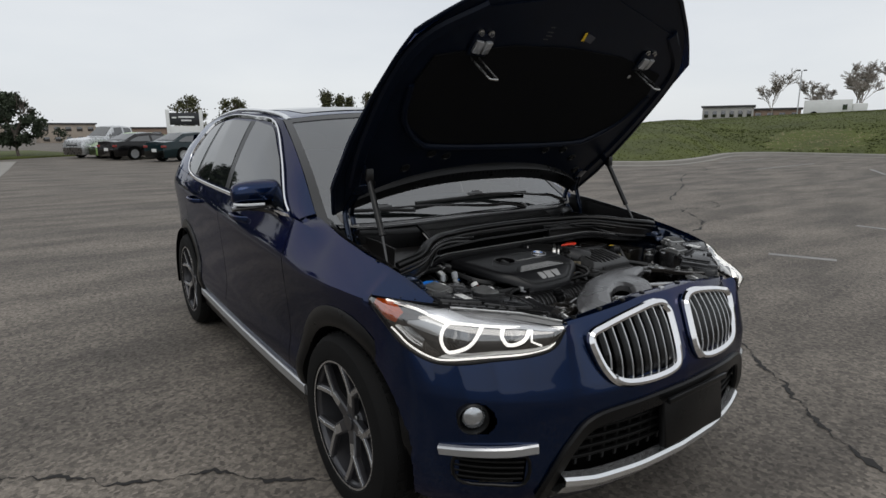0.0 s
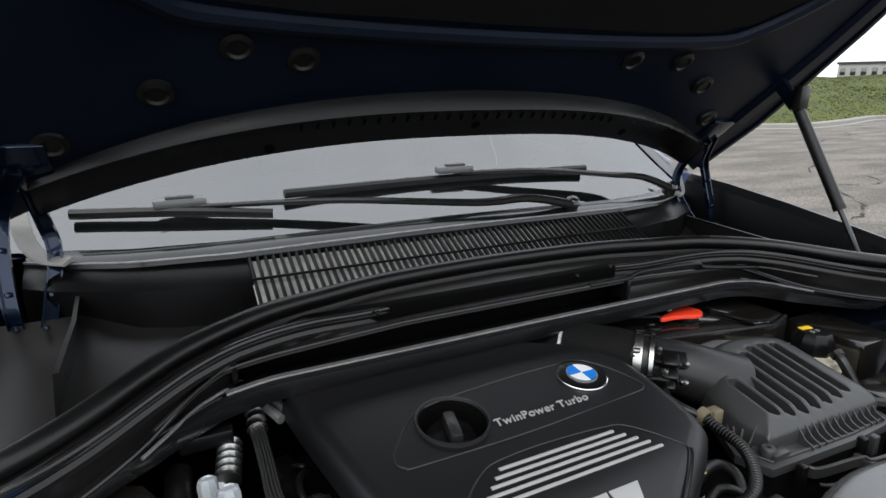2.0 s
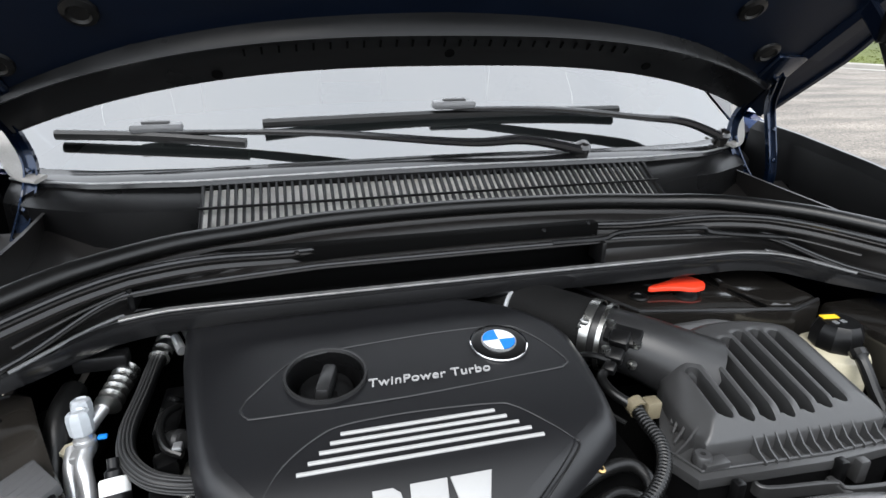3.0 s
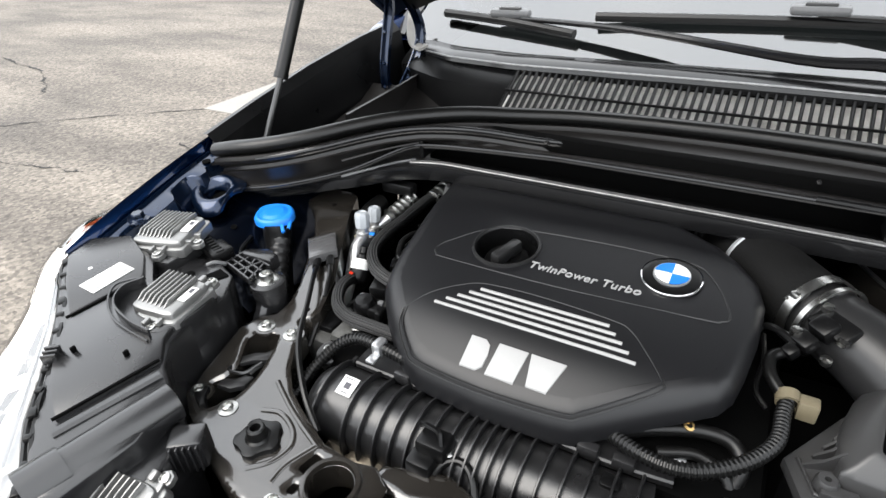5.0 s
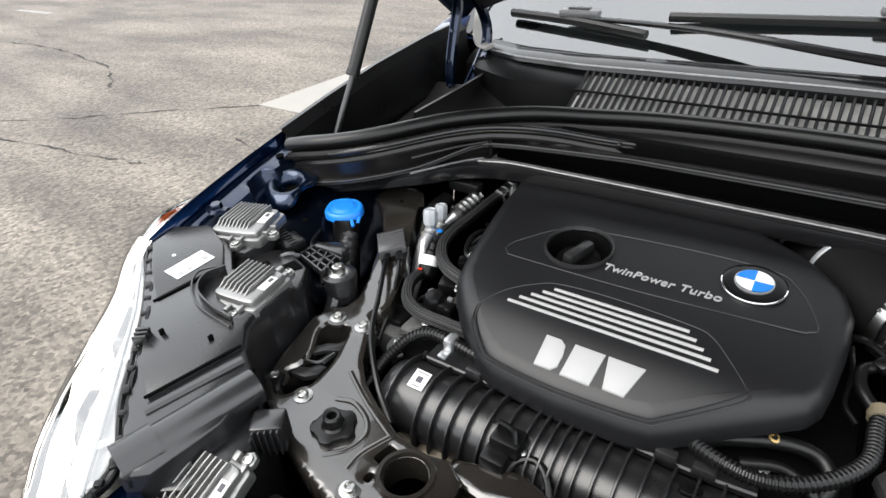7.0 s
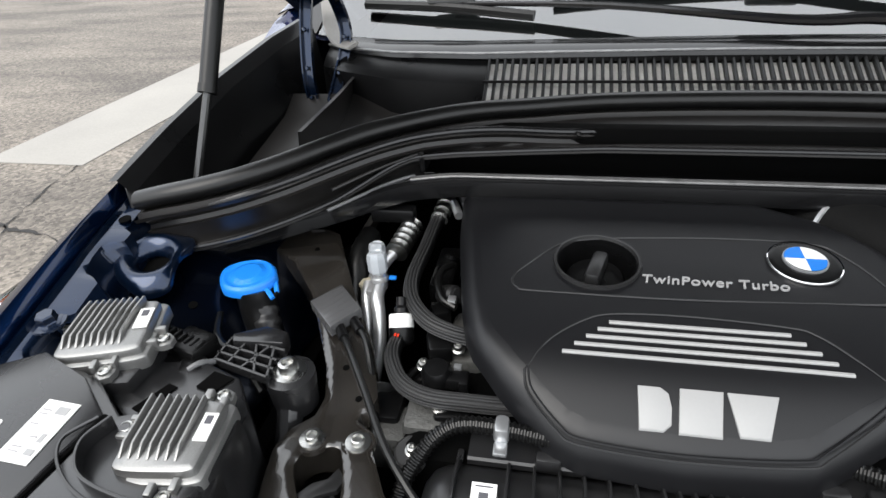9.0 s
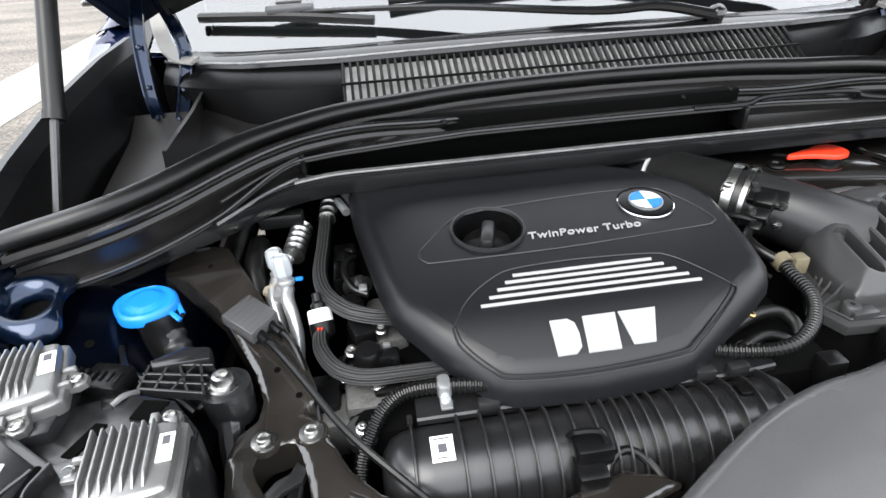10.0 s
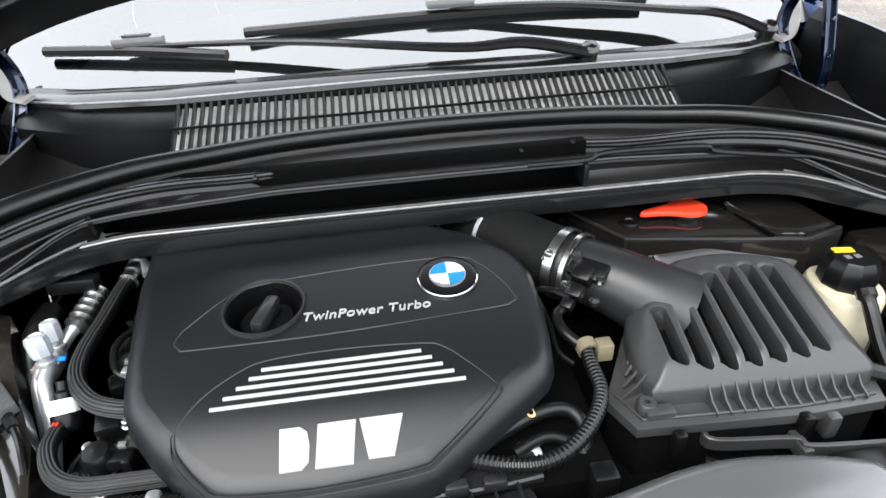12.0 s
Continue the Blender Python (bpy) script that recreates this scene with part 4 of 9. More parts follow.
    lamp_part("lens_gasket", sweep(B(), [lamp_point(t, 0.0, 0.004) for t in np.linspace(0, 1, 60)] + [lamp_point(1.0, v, 0.004) for v in (0.3, 0.6, 1.0)], round_section(0.006, 8)), PLASTIC, head)

# ---- raised hood ----
HOOD_O, HOOD_U, HOOD_N = Vector((0, 1.25, 1.05)), Vector((0, -0.7071, 0.7071)), Vector((0, 0.7071, 0.7071))
HOOD_W = [(0.0, 0.735), (0.2, 0.795), (0.49, 0.803), (0.74, 0.788), (0.9, 0.764), (1.0, 0.738)]
HOOD_F = [(0.0, 1.270), (0.3, 1.255), (0.55, 1.190), (0.775, 1.080), (0.93, 0.990), (1.0, 0.940)]


def hood_point(x, a, h=0.0):
    return HOOD_O + Vector((x, 0, 0)) + HOOD_U * a + HOOD_N * h


def hood_ab(s, j):
    rear = 0.215 - 0.185 * abs(s) ** 2.6
    front = lerp_table(HOOD_F, abs(s))
    return s * lerp_table(HOOD_W, j), rear + (front - rear) * j


def hood_skin():
    bm = B()
    S, J = np.linspace(-1, 1, 41), np.linspace(0, 1, 33)
    def height(s, j):
        edge = min(1.0, 7 * (1 - abs(s))) * min(1.0, 8 * j + 0.3) * min(1.0, 9 * (1 - j) + 0.2)
        return 0.012 + 0.022 * edge + 0.050 * (1 - s * s) + 0.010 * math.exp(-((abs(s) - 0.55) / 0.1) ** 2) - 0.03 * j ** 4
    top = [[bm.verts.new(hood_point(*hood_ab(s, j), height(s, j))) for s in S] for j in J]
    low = [[bm.verts.new(hood_point(*hood_ab(s * 0.995, 0.004 + 0.992 * j), 0.0 + 0.03 * (1 - s * s))) for s in S] for j in J]
    for A, C in zip(top, top[1:]):
        for k in range(len(A) - 1):
            bm.faces.new((A[k], A[k + 1], C[k + 1], C[k]))
    for k in range(len(S) - 1):
        bm.faces.new((top[0][k], top[0][k + 1], low[0][k + 1], low[0][k]))
        bm.faces.new((top[-1][k], top[-1][k + 1], low[-1][k + 1], low[-1][k]))
    for k in range(len(J) - 1):
        bm.faces.new((top[k][0], top[k + 1][0], low[k + 1][0], low[k][0]))
        bm.faces.new((top[k][-1], top[k + 1][-1], low[k + 1][-1], low[k][-1]))
    return bm


hood = part("hood", hood_skin(), PAINT, car, "raised hood, dark underside with black liner")
# underside skin in the darkened blue, so the shade is in its colour
part("hood_underside", sheet(B(), [[hood_point(*hood_ab(s * 0.995, 0.004 + 0.992 * j), 0.03 * (1 - s * s)) for s in np.linspace(-1, 1, 41)] for j in np.linspace(0, 1, 33)]), UNDERHOOD, hood, "hood underside coloured near-black for its shade")
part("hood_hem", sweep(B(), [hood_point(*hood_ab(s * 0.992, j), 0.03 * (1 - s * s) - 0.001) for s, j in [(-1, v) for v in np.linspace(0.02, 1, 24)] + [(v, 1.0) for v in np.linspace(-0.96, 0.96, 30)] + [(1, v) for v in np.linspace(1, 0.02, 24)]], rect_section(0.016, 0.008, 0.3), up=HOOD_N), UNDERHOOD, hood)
crown = lambda x: 0.03 * (1 - (x / 0.8) ** 2)


def hood_sheet(outline, lift, depth):
    """A pad under the hood over an outline in (x, along)."""
    bm = B()
    a = [bm.verts.new(hood_point(x, u, crown(x) - lift - depth)) for x, u in outline]
    c = [bm.verts.new(hood_point(x, u, crown(x) - lift + 0.01)) for x, u in outline]
    n = len(outline)
    for k in range(n):
        bm.faces.new((a[k], a[(k + 1) % n], c[(k + 1) % n], c[k]))
    f = bm.faces.new(a)
    bmesh.ops.triangulate(bm, faces=[f])
    return bm


LINER = [(-0.40, 0.445), (-0.30, 0.435), (0.0, 0.43), (0.30, 0.435), (0.40, 0.445), (0.48, 0.47), (0.62, 0.58), (0.66, 0.70), (0.62, 0.86), (0.30, 0.92), (0.0, 0.93), (-0.30, 0.92), (-0.62, 0.86), (-0.66, 0.70), (-0.62, 0.58), (-0.48, 0.47)]
LINERM = material("hood_liner_felt", (0.005, 0.005, 0.0055), 0.9, 0, 0.25, 12, 300, 0.4, spec=0.12)
part("hood_liner", hood_sheet(LINER, 0.0, 0.014), LINERM, hood, "black felt hood liner")
part("liner_ridge", sweep(B(), spline([hood_point(x, u, crown(x) - 0.012) for x, u in ((-0.66, 0.74), (-0.62, 0.58), (-0.50, 0.455), (-0.38, 0.42), (0.0, 0.405), (0.38, 0.42), (0.50, 0.455), (0.62, 0.58), (0.66, 0.74))], 6), round_section(0.013, 8)), UNDERHOOD, hood)
# inner frame stampings
part("hood_inner_frame", hood_sheet([(-0.70, 0.10), (-0.45, 0.24), (0.0, 0.285), (0.45, 0.24), (0.70, 0.10), (0.76, 0.30), (0.775, 0.7), (0.71, 0.93), (0.55, 1.04), (0.0, 1.16), (-0.55, 1.04), (-0.71, 0.93), (-0.775, 0.7), (-0.76, 0.30)], 0.0, 0.006), UNDERHOOD, hood)
for sgn in (-1, 1):
    part("side_stamping", sweep(B(), spline([hood_point(sgn * x, u, crown(x) - 0.006) for x, u in ((0.70, 0.22), (0.735, 0.45), (0.735, 0.75), (0.68, 0.92), (0.50, 1.05))], 6), rect_section(0.05, 0.022, 0.4), up=HOOD_N), UNDERHOOD, hood)


def trim_strip():
    bm = B()
    rows = []
    for off, h in ((-0.012, 0.018), (-0.010, 0.002), (-0.006, -0.003), (0.03, -0.006), (0.060, -0.006), (0.066, -0.010), (0.070, -0.004), (0.078, 0.026)):
        row = []
        for s in np.linspace(-0.90, 0.90, 50):
            x, a = hood_ab(s, 0.0)
            row.append(hood_point(x, a + off, h))
        rows.append(row)
    return sheet(bm, rows)


part("rear_trim", trim_strip(), PLASTIC, hood, "black plastic trim along the hood edge")
# trim holes are closed discs, their shade put in as near-black
for x, u in ((-0.343, 0.200), (0.0, 0.241), (0.359, 0.206)):
    part("trim_hole", disc(B(), hood_point(x, u, -0.0055), -HOOD_N, [(0.008, 0.0), (0.008, 0.002), (0.0, 0.002)], 14), SHADE_BLACK, hood)
for k in range(26):
    x = -0.30 + 0.024 * k
    u = hood_ab(x / 0.735, 0.0)[1] + 0.048
    part("trim_notch", box(B(), hood_point(x, u, -0.0065), (0.003, 0.012, 0.003), 0, HOOD_U.to_track_quat("Y", "Z").to_matrix().to_4x4()), SHADE_BLACK, hood)
for x, u in ((-0.490, 0.300), (-0.392, 0.376), (-0.306, 0.356), (0.275, 0.370), (0.395, 0.372), (0.498, 0.318), (0.60, 0.225), (-0.62, 0.215)):
    part("rubber_plug", disc(B(), hood_point(x, u, crown(x) - 0.006), -HOOD_N, [(0.023, 0.0), (0.022, 0.005), (0.015, 0.008), (0.012, 0.005), (0.0, 0.005)], 20), RUBBER, hood)


def striker(sgn):
    bracket = B()
    turn = HOOD_U.to_track_quat("Y", "Z").to_matrix().to_4x4()
    for dx in (-0.019, 0.019):
        box(bracket, hood_point(sgn * 0.455 + dx, 0.914, crown(0.45) - 0.028), (0.031, 0.048, 0.014), 0.004, turn @ Matrix.Rotation(dx * 9, 4, "Y"))
    b = part("striker_bracket", bracket, SATIN, hood, "steel hood striker bracket")
    part("striker_base", box(B(), hood_point(sgn * 0.455, 0.912, crown(0.45) - 0.010), (0.088, 0.085, 0.022), 0.008, turn), UNDERHOOD, b)
    pts = [hood_point(sgn * 0.455 + dx, u, crown(0.45) - h) for dx, u, h in ((-0.018, 0.866, 0.02), (-0.018, 0.868, 0.055), (-0.016, 0.880, 0.144), (-0.013, 0.882, 0.150), (0.013, 0.882, 0.150), (0.016, 0.880, 0.144), (0.018, 0.868, 0.055), (0.018, 0.866, 0.02))]
    part("striker_loop", sweep(B(), pts, round_section(0.0040, 8)), STEEL, b, "bent steel striker loop")
    for dx in (-0.022, 0.022):
        part("bolt", disc(B(), hood_point(sgn * 0.455 + dx, 0.958, crown(0.45) - 0.010), -HOOD_N, [(0.012, 0), (0.012, 0.005), (0.008, 0.007), (0.008, 0.012), (0, 0.012)], 12), STEEL, b)
    part("plug", disc(B(), hood_point(sgn * 0.455 - 0.022, 0.833, crown(0.45) - 0.010), -HOOD_N, [(0.010, 0), (0.009, 0.005), (0, 0.006)], 12), SATIN, b)


for sgn in (-1, 1):
    striker(sgn)
turn_h = HOOD_U.to_track_quat("Y", "Z").to_matrix().to_4x4()
part("hood_label", box(B(), hood_point(0.055, 0.978, crown(0.09) - 0.008), (0.05, 0.030, 0.002), 0, turn_h @ Matrix.Rotation(0.25, 4, "Z")), INK, hood, "dark printed label with bars")
part("yellow_sticker", box(B(), hood_point(0.020, 0.984, crown(0.09) - 0.010), (0.012, 0.036, 0.002), 0, turn_h @ Matrix.Rotation(-0.15, 4, "Z")), YELLOW, hood, "small yellow warning sticker")
for x, u, w in ((-0.185, 0.985, 0.07), (-0.18, 0.97, 0.07), (-0.185, 0.955, 0.06), (-0.18, 1.005, 0.05)):
    part("sticker_bar", box(B(), hood_point(x, u, crown(x) - 0.008), (w, 0.005, 0.002), 0, turn_h), AIRBOX, hood)

# gas struts and hinges
RODM = material("dark_rod", (0.08, 0.08, 0.08), 0.3, 0.9, 0.1)
for sgn in (-1, 1):
    top, mid, low = Vector((sgn * 0.703, 0.963, 1.243)), Vector((sgn * 0.716, 0.852, 1.047)), Vector((sgn * 0.733, 0.782, 0.915))
    strut = part("gas_strut", tube(B(), [top, top.lerp(mid, 0.5), mid], 0.0115, 12, 3), RUBBER, car, "black gas strut holding the hood up")
    part("rod", tube(B(), [mid, low], 0.0052, 10, 2), RODM, strut, "thin dark steel strut rod")
    part("collar", tube(B(), [mid.lerp(top, 0.02), mid.lerp(low, 0.04)], 0.0125, 12, 2), RUBBER, strut)
    part("strut_bracket", sweep(B(), [top + Vector((-sgn * 0.004, 0.0, 0.0)), top + HOOD_N * 0.04, top + HOOD_N * 0.082], rect_section(0.030, 0.012, 0.3), up=(1, 0, 0)), UNDERHOOD, strut)
    part("ball_joint", box(B(), top + Vector((0, -0.006, 0.014)), (0.03, 0.02, 0.05), 0.005), RUBBER, strut)
    bm = prism(B(), [(sgn * 0.645, 1.100), (sgn * 0.720, 1.100), (sgn * 0.720, 1.150), (sgn * 0.690, 1.165), (sgn * 0.650, 1.150)][::int(-sgn)], 0.924, 0.934, 0.002)
    hinge = part("hood_hinge", bm, INNERBLUE, car, "dark blue stamped hood hinge with rivets", 30)
    front_link = [(sgn * 0.700, 1.135, 0.930), (sgn * 0.706, 1.140, 0.985), (sgn * 0.708, 1.165, 1.06), (sgn * 0.700, 1.170, 1.11), (sgn * 0.672, 1.13, 1.165)]
    rear_link = [(sgn * 0.668, 1.120, 0.930), (sgn * 0.660, 1.175, 0.985), (sgn * 0.652, 1.205, 1.04), (sgn * 0.660, 1.205, 1.09), (sgn * 0.664, 1.15, 1.16)]
    channel = [(-0.010, -0.007), (-0.0075, -0.007), (-0.0075, 0.0), (0.0075, 0.0), (0.0075, -0.007), (0.010, -0.007), (0.010, 0.003), (-0.010, 0.003)]
    for run in (front_link, rear_link):
        part("hinge_link", sweep(B(), spline(run, 6), channel, up=(0, 1, 0.3)), INNERBLUE, hinge)
    part("hinge_plate", box(B(), (sgn * 0.66, 1.13, 1.175), (0.07, 0.10, 0.012), 0.004, Matrix.Rotation(radians(-42), 4, "X")), INNERBLUE, hinge)
    for p in ((sgn * 0.702, 1.128, 0.952), (sgn * 0.706, 1.138, 1.00), (sgn * 0.707, 1.155, 1.06), (sgn * 0.660, 1.165, 0.985), (sgn * 0.652, 1.194, 1.04), (sgn * 0.666, 1.120, 0.950)):
        part("rivet", disc(B(), p, (0, -1, 0.2), [(0.0042, 0), (0.0042, 0.003), (0.0025, 0.005), (0, 0.005)], 10), INNERBLUE, hinge)

# ---- bulkhead with the long rubber seal ----
RIDGE_Y = [(0.0, 0.995), (0.1, 0.993), (0.2, 0.985), (0.3, 0.962), (0.4, 0.917), (0.45, 0.888), (0.5, 0.853), (0.55, 0.806), (0.6, 0.757), (0.65, 0.723), (0.7, 0.708), (0.745, 0.706)]
RIDGE_Z = [(0.0, 0.994), (0.2, 0.993), (0.3, 0.993), (0.4, 0.998), (0.5, 0.995), (0.6, 0.983), (0.7, 0.970), (0.745, 0.960)]
BAR_Y = [(0.0, 0.857), (0.40, 0.855), (0.46, 0.845), (0.52, 0.815), (0.58, 0.783), (0.66, 0.735), (0.745, 0.700)]
BAR_Z = [(0.0, 0.930), (0.42, 0.930), (0.48, 0.926), (0.54, 0.915), (0.6, 0.908), (0.745, 0.895)]
LIP_Y = [(0.0, 0.874), (0.40, 0.872), (0.46, 0.864), (0.52, 0.838), (0.6, 0.790), (0.68, 0.742), (0.745, 0.712)]
LIP_Z = [(0.0, 0.967), (0.22, 0.967), (0.32, 0.962), (0.42, 0.956), (0.5, 0.952), (0.6, 0.946), (0.745, 0.928)]
XS = np.linspace(-0.742, 0.742, 90)


def ridge(x, dy=0.0, dz=0.0):
    a, d = abs(x), 0.01
    slope = (smooth_table(RIDGE_Y, a + d) - smooth_table(RIDGE_Y, max(0, a - d))) / (2 * d) * (1 if x > 0 else -1)
    ln = math.hypot(slope, 1.0)
    return Vector((x - slope / ln * dy, smooth_table(RIDGE_Y, a) + dy / ln, smooth_table(RIDGE_Z, a) + dz))


def lip(x, dy=0.0, dz=0.0):
    return Vector((x, lerp_table(LIP_Y, abs(x)) + dy, lerp_table(LIP_Z, abs(x)) + dz))


def bar(x, dy=0.0, dz=0.0):
    return Vector((x, lerp_table(BAR_Y, abs(x)) + dy, lerp_table(BAR_Z, abs(x)) + dz))


def taper(x):
    return max(0.12, min(1.0, (0.78 - abs(x)) / 0.38))


def panel_bead(x, dy=0.0, dz=0.0):
    """The raised line along the panel, which drops towards the ends."""
    tp = taper(x)
    near_end = max(0.0, min(1.0, (abs(x) - 0.26) / 0.20))
    return ridge(x, dy - 0.014 - 0.046 * tp + 0.020 * near_end, dz - 0.022 - 0.020 * (1 - tp) + 0.014 * near_end)


def low_edge(x, dy=0.0, dz=0.0):
    """Foot of the panel: the lip of the slot, and past it a free edge under the seal."""
    w = max(0.0, min(1.0, (abs(x) - 0.44) / 0.12))
    return lip(x, dy, dz).lerp(ridge(x, dy - 0.012, dz - 0.068), w * w * (3 - 2 * w))


def bulkhead():
    steps = ((ridge, 0.035, -0.075), (ridge, 0.028, -0.012), (ridge, -0.011, -0.012), (ridge, -0.013, -0.021), (ridge, -0.018, -0.021), (ridge, -0.020, -0.016), (panel_bead, 0.004, 0.0), (panel_bead, 0.0, 0.002), (panel_bead, -0.004, -0.002), (panel_bead, 0.002, -0.008), (panel_bead, 0.0, -0.013), (panel_bead, -0.007, -0.013))
    rows = [[f(x, dy, dz) for x in XS] for f, dy, dz in steps]
    rows += [[rows[-1][k].lerp(low_edge(x, 0.010, 0.003), 0.6) for k, x in enumerate(XS)]]
    rows += [[low_edge(x, dy, dz) for x in XS] for dy, dz in ((0.005, 0.004), (0.0, 0.002), (-0.001, -0.003), (0.004, -0.006), (0.035, -0.008))]
    return sheet(B(), rows)


def bulkhead_side(x0, x1):
    xs = np.linspace(x0, x1, 24)
    a, c = [low_edge(x, 0.012, -0.004) for x in xs], [bar(x, 0.012, 0.0) for x in xs]
    return sheet(B(), [[p.lerp(q, f) + Vector((0, 0.06, -0.02)) * f * (1 - f) for p, q in zip(a, c)] for f in (0, 0.2, 0.4, 0.6, 0.8, 1)])


for x0, x1 in ((-0.60, -0.447), (0.178, 0.60)):
    part("bulkhead_side", bulkhead_side(x0, x1), SEALPANEL, car)
part("bulkhead_panel", bulkhead(), SEALPANEL, car, "black plastic bulkhead panel")
for sgn in (-1, 1):
    part("seal_end", sweep(B(), spline([(sgn * 0.792, 0.764, 0.975), (sgn * 0.778, 0.742, 0.972), (sgn * 0.762, 0.722, 0.955), (sgn * 0.752, 0.707, 0.920), (sgn * 0.748, 0.698, 0.880)], 6), rect_section(0.014, 0.004, 0.3), up=(-sgn * 0.5, -0.5, 0.6)), RUBBER, car, "folded rubber flap at the end of the seal")
part("hood_seal", sweep(B(), spline([ridge(x) for x in np.linspace(-0.742, 0.742, 40)], 3), round_section(0.0135, 12, 0.85)), RUBBER, car, "long black rubber hood seal")
part("seal_lip", sweep(B(), spline([ridge(x, 0.017, -0.004) for x in np.linspace(-0.735, 0.735, 40)], 3), round_section(0.006, 8)), RUBBER, car)
part("panel_bead", sweep(B(), spline([panel_bead(x, 0.0, 0.003) for x in np.linspace(-0.735, 0.735, 40)], 3), round_section(0.0042, 10)), COWLGLOSS, car)
part("panel_edge", sweep(B(), spline([low_edge(x, 0.0, 0.002) for x in np.linspace(-0.73, 0.73, 50)], 2), round_section(0.0028, 8)), COWLGLOSS, car)


def bar_sheet():
    bm = B()
    xs = np.linspace(-0.72, 0.72, 80)
    rows = [[bar(x, 0.055, -0.012) for x in xs], [bar(x, 0.018, -0.004) for x in xs], [bar(x, 0.004, 0.002) for x in xs], [bar(x, -0.004, -0.001) for x in xs], [bar(x, -0.005, -0.008) for x in xs], [bar(x, 0.002, -0.026) for x in xs], [bar(x, 0.03, -0.032) for x in xs]]
    return sheet(bm, rows)


part("crossbar", bar_sheet(), COWLGLOSS, car, "black crossbar with a worn bright edge")
part("bar_edge", sweep(B(), [bar(x, 0.006, 0.0035) for x in np.linspace(-0.46, 0.58, 60)], rect_section(0.010, 0.003, 0.3)), WORN, car, "worn bright edge of the crossbar")
for sgn in (-1, 1):
    part("bar_edge", sweep(B(), spline([(sgn * x, y, z) for x, y, z in ((0.456, 0.860, 0.9315), (0.470, 0.856, 0.929), (0.497, 0.840, 0.924), (0.523, 0.808, 0.9215), (0.549, 0.779, 0.918))], 5), round_section(0.0022, 8)), JOINTGREY, car)
    part("side_edge", sweep(B(), spline([(sgn * x, y, z) for x, y, z in ((0.447, 0.872, 0.959), (0.470, 0.848, 0.958), (0.493, 0.820, 0.957), (0.535, 0.770, 0.951))], 5), round_section(0.0024, 8)), SEALPANEL, car)
# throat of the slot between panel and bar: a near-black box for its shade
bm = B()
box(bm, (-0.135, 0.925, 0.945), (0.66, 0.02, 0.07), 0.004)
part("slot_throat", bm, SHADE_BLACK, car)
for x in (-0.447, 0.178):
    part("slot_end", box(B(), (x, 0.884, 0.950), (0.008, 0.04, 0.034), 0.003), PLASTIC, car)
bm = B()
tube(bm, [(0.10, 0.874, 0.970), (0.18, 0.874, 0.970), (0.21, 0.868, 0.980), (0.33, 0.864, 0.978), (0.36, 0.862, 0.968), (0.5, 0.84, 0.955)], 0.004, 8)
part("panel_lip", bm, PLASTIC, car)
for x, z in ((-0.25, 0.975), (0.10, 0.978), (0.17, 0.984), (0.42, 0.972)):
    part("clip", disc(B(), (x, 0.905 - 0.1 * max(0, abs(x) - 0.3), z), (0, -0.7, 0.7), [(0.0035, 0), (0.003, 0.0018), (0, 0.002)], 10), PLASTIC, car)

# ---- cowl, intake grille, wipers ----
COWL_Y = [(0.0, 1.118), (0.2, 1.116), (0.4, 1.120), (0.55, 1.150), (0.65, 1.20), (0.74, 1.27)]


def cowl_row(dy, dz, n=60):
    return [Vector((x, lerp_table(COWL_Y, abs(x)) + dy, 1.026 - 0.012 * (abs(x) / 0.7) ** 2 + dz)) for x in np.linspace(-0.70, 0.70, n)]


part("cowl_panel", sheet(B(), [cowl_row(0.090, -0.015), cowl_row(0.070, 0.006), cowl_row(0.045, 0.014), cowl_row(0.012, 0.010), cowl_row(0.0, 0.004), cowl_row(-0.002, -0.004), cowl_row(0.006, -0.010)]), COWLGLOSS, car, "glossy black cowl panel below the windscreen")
part("cowl_edge", sweep(B(), spline(cowl_row(0.0, 0.004, 30), 2), round_section(0.0022, 8)), WORN, car)
part("cowl_lower", sheet(B(), [[Vector((x, lerp_table(COWL_Y, abs(x)) + dy, 1.02 + dz)) for x in np.linspace(-0.385, -0.70, 16)] for dy, dz in ((0.004, -0.006), (-0.03, -0.02), (-0.045, -0.03), (-0.05, -0.09))]), PLASTIC, car)
part("cowl_lower", sheet(B(), [[Vector((x, lerp_table(COWL_Y, abs(x)) + dy, 1.02 + dz)) for x in np.linspace(0.385, 0.70, 16)] for dy, dz in ((0.004, -0.006), (-0.03, -0.02), (-0.045, -0.03), (-0.05, -0.09))]), PLASTIC, car)
part("filter_bed", sheet(B(), [[Vector((x, 1.122, 1.009)) for x in (-0.39, 0.39)], [Vector((x, 1.010, 0.952)) for x in (-0.39, 0.39)]]), MESHGREY, car, "grey filter bed behind the cowl grille")
grille = part("cowl_grille", sweep(sweep(B(), [Vector((x, 1.117 + 0.01 * (x / 0.4) ** 2, 1.018)) for x in np.linspace(-0.392, 0.392, 30)], rect_section(0.010, 0.008, 0.2)), [Vector((x, 1.066, 0.9965)) for x in np.linspace(-0.392, 0.392, 30)], rect_section(0.0035, 0.004, 0.2)), PLASTIC, car, "black slatted cowl intake grille")
slat = part("grille_slat", box(B(), (0, 0, 0), (0.0050, 0.112, 0.008), 0.0012, None, 1), PLASTIC, grille, at=(0, 0, 0))
tilt = Matrix.Rotation(radians(27), 4, "X")
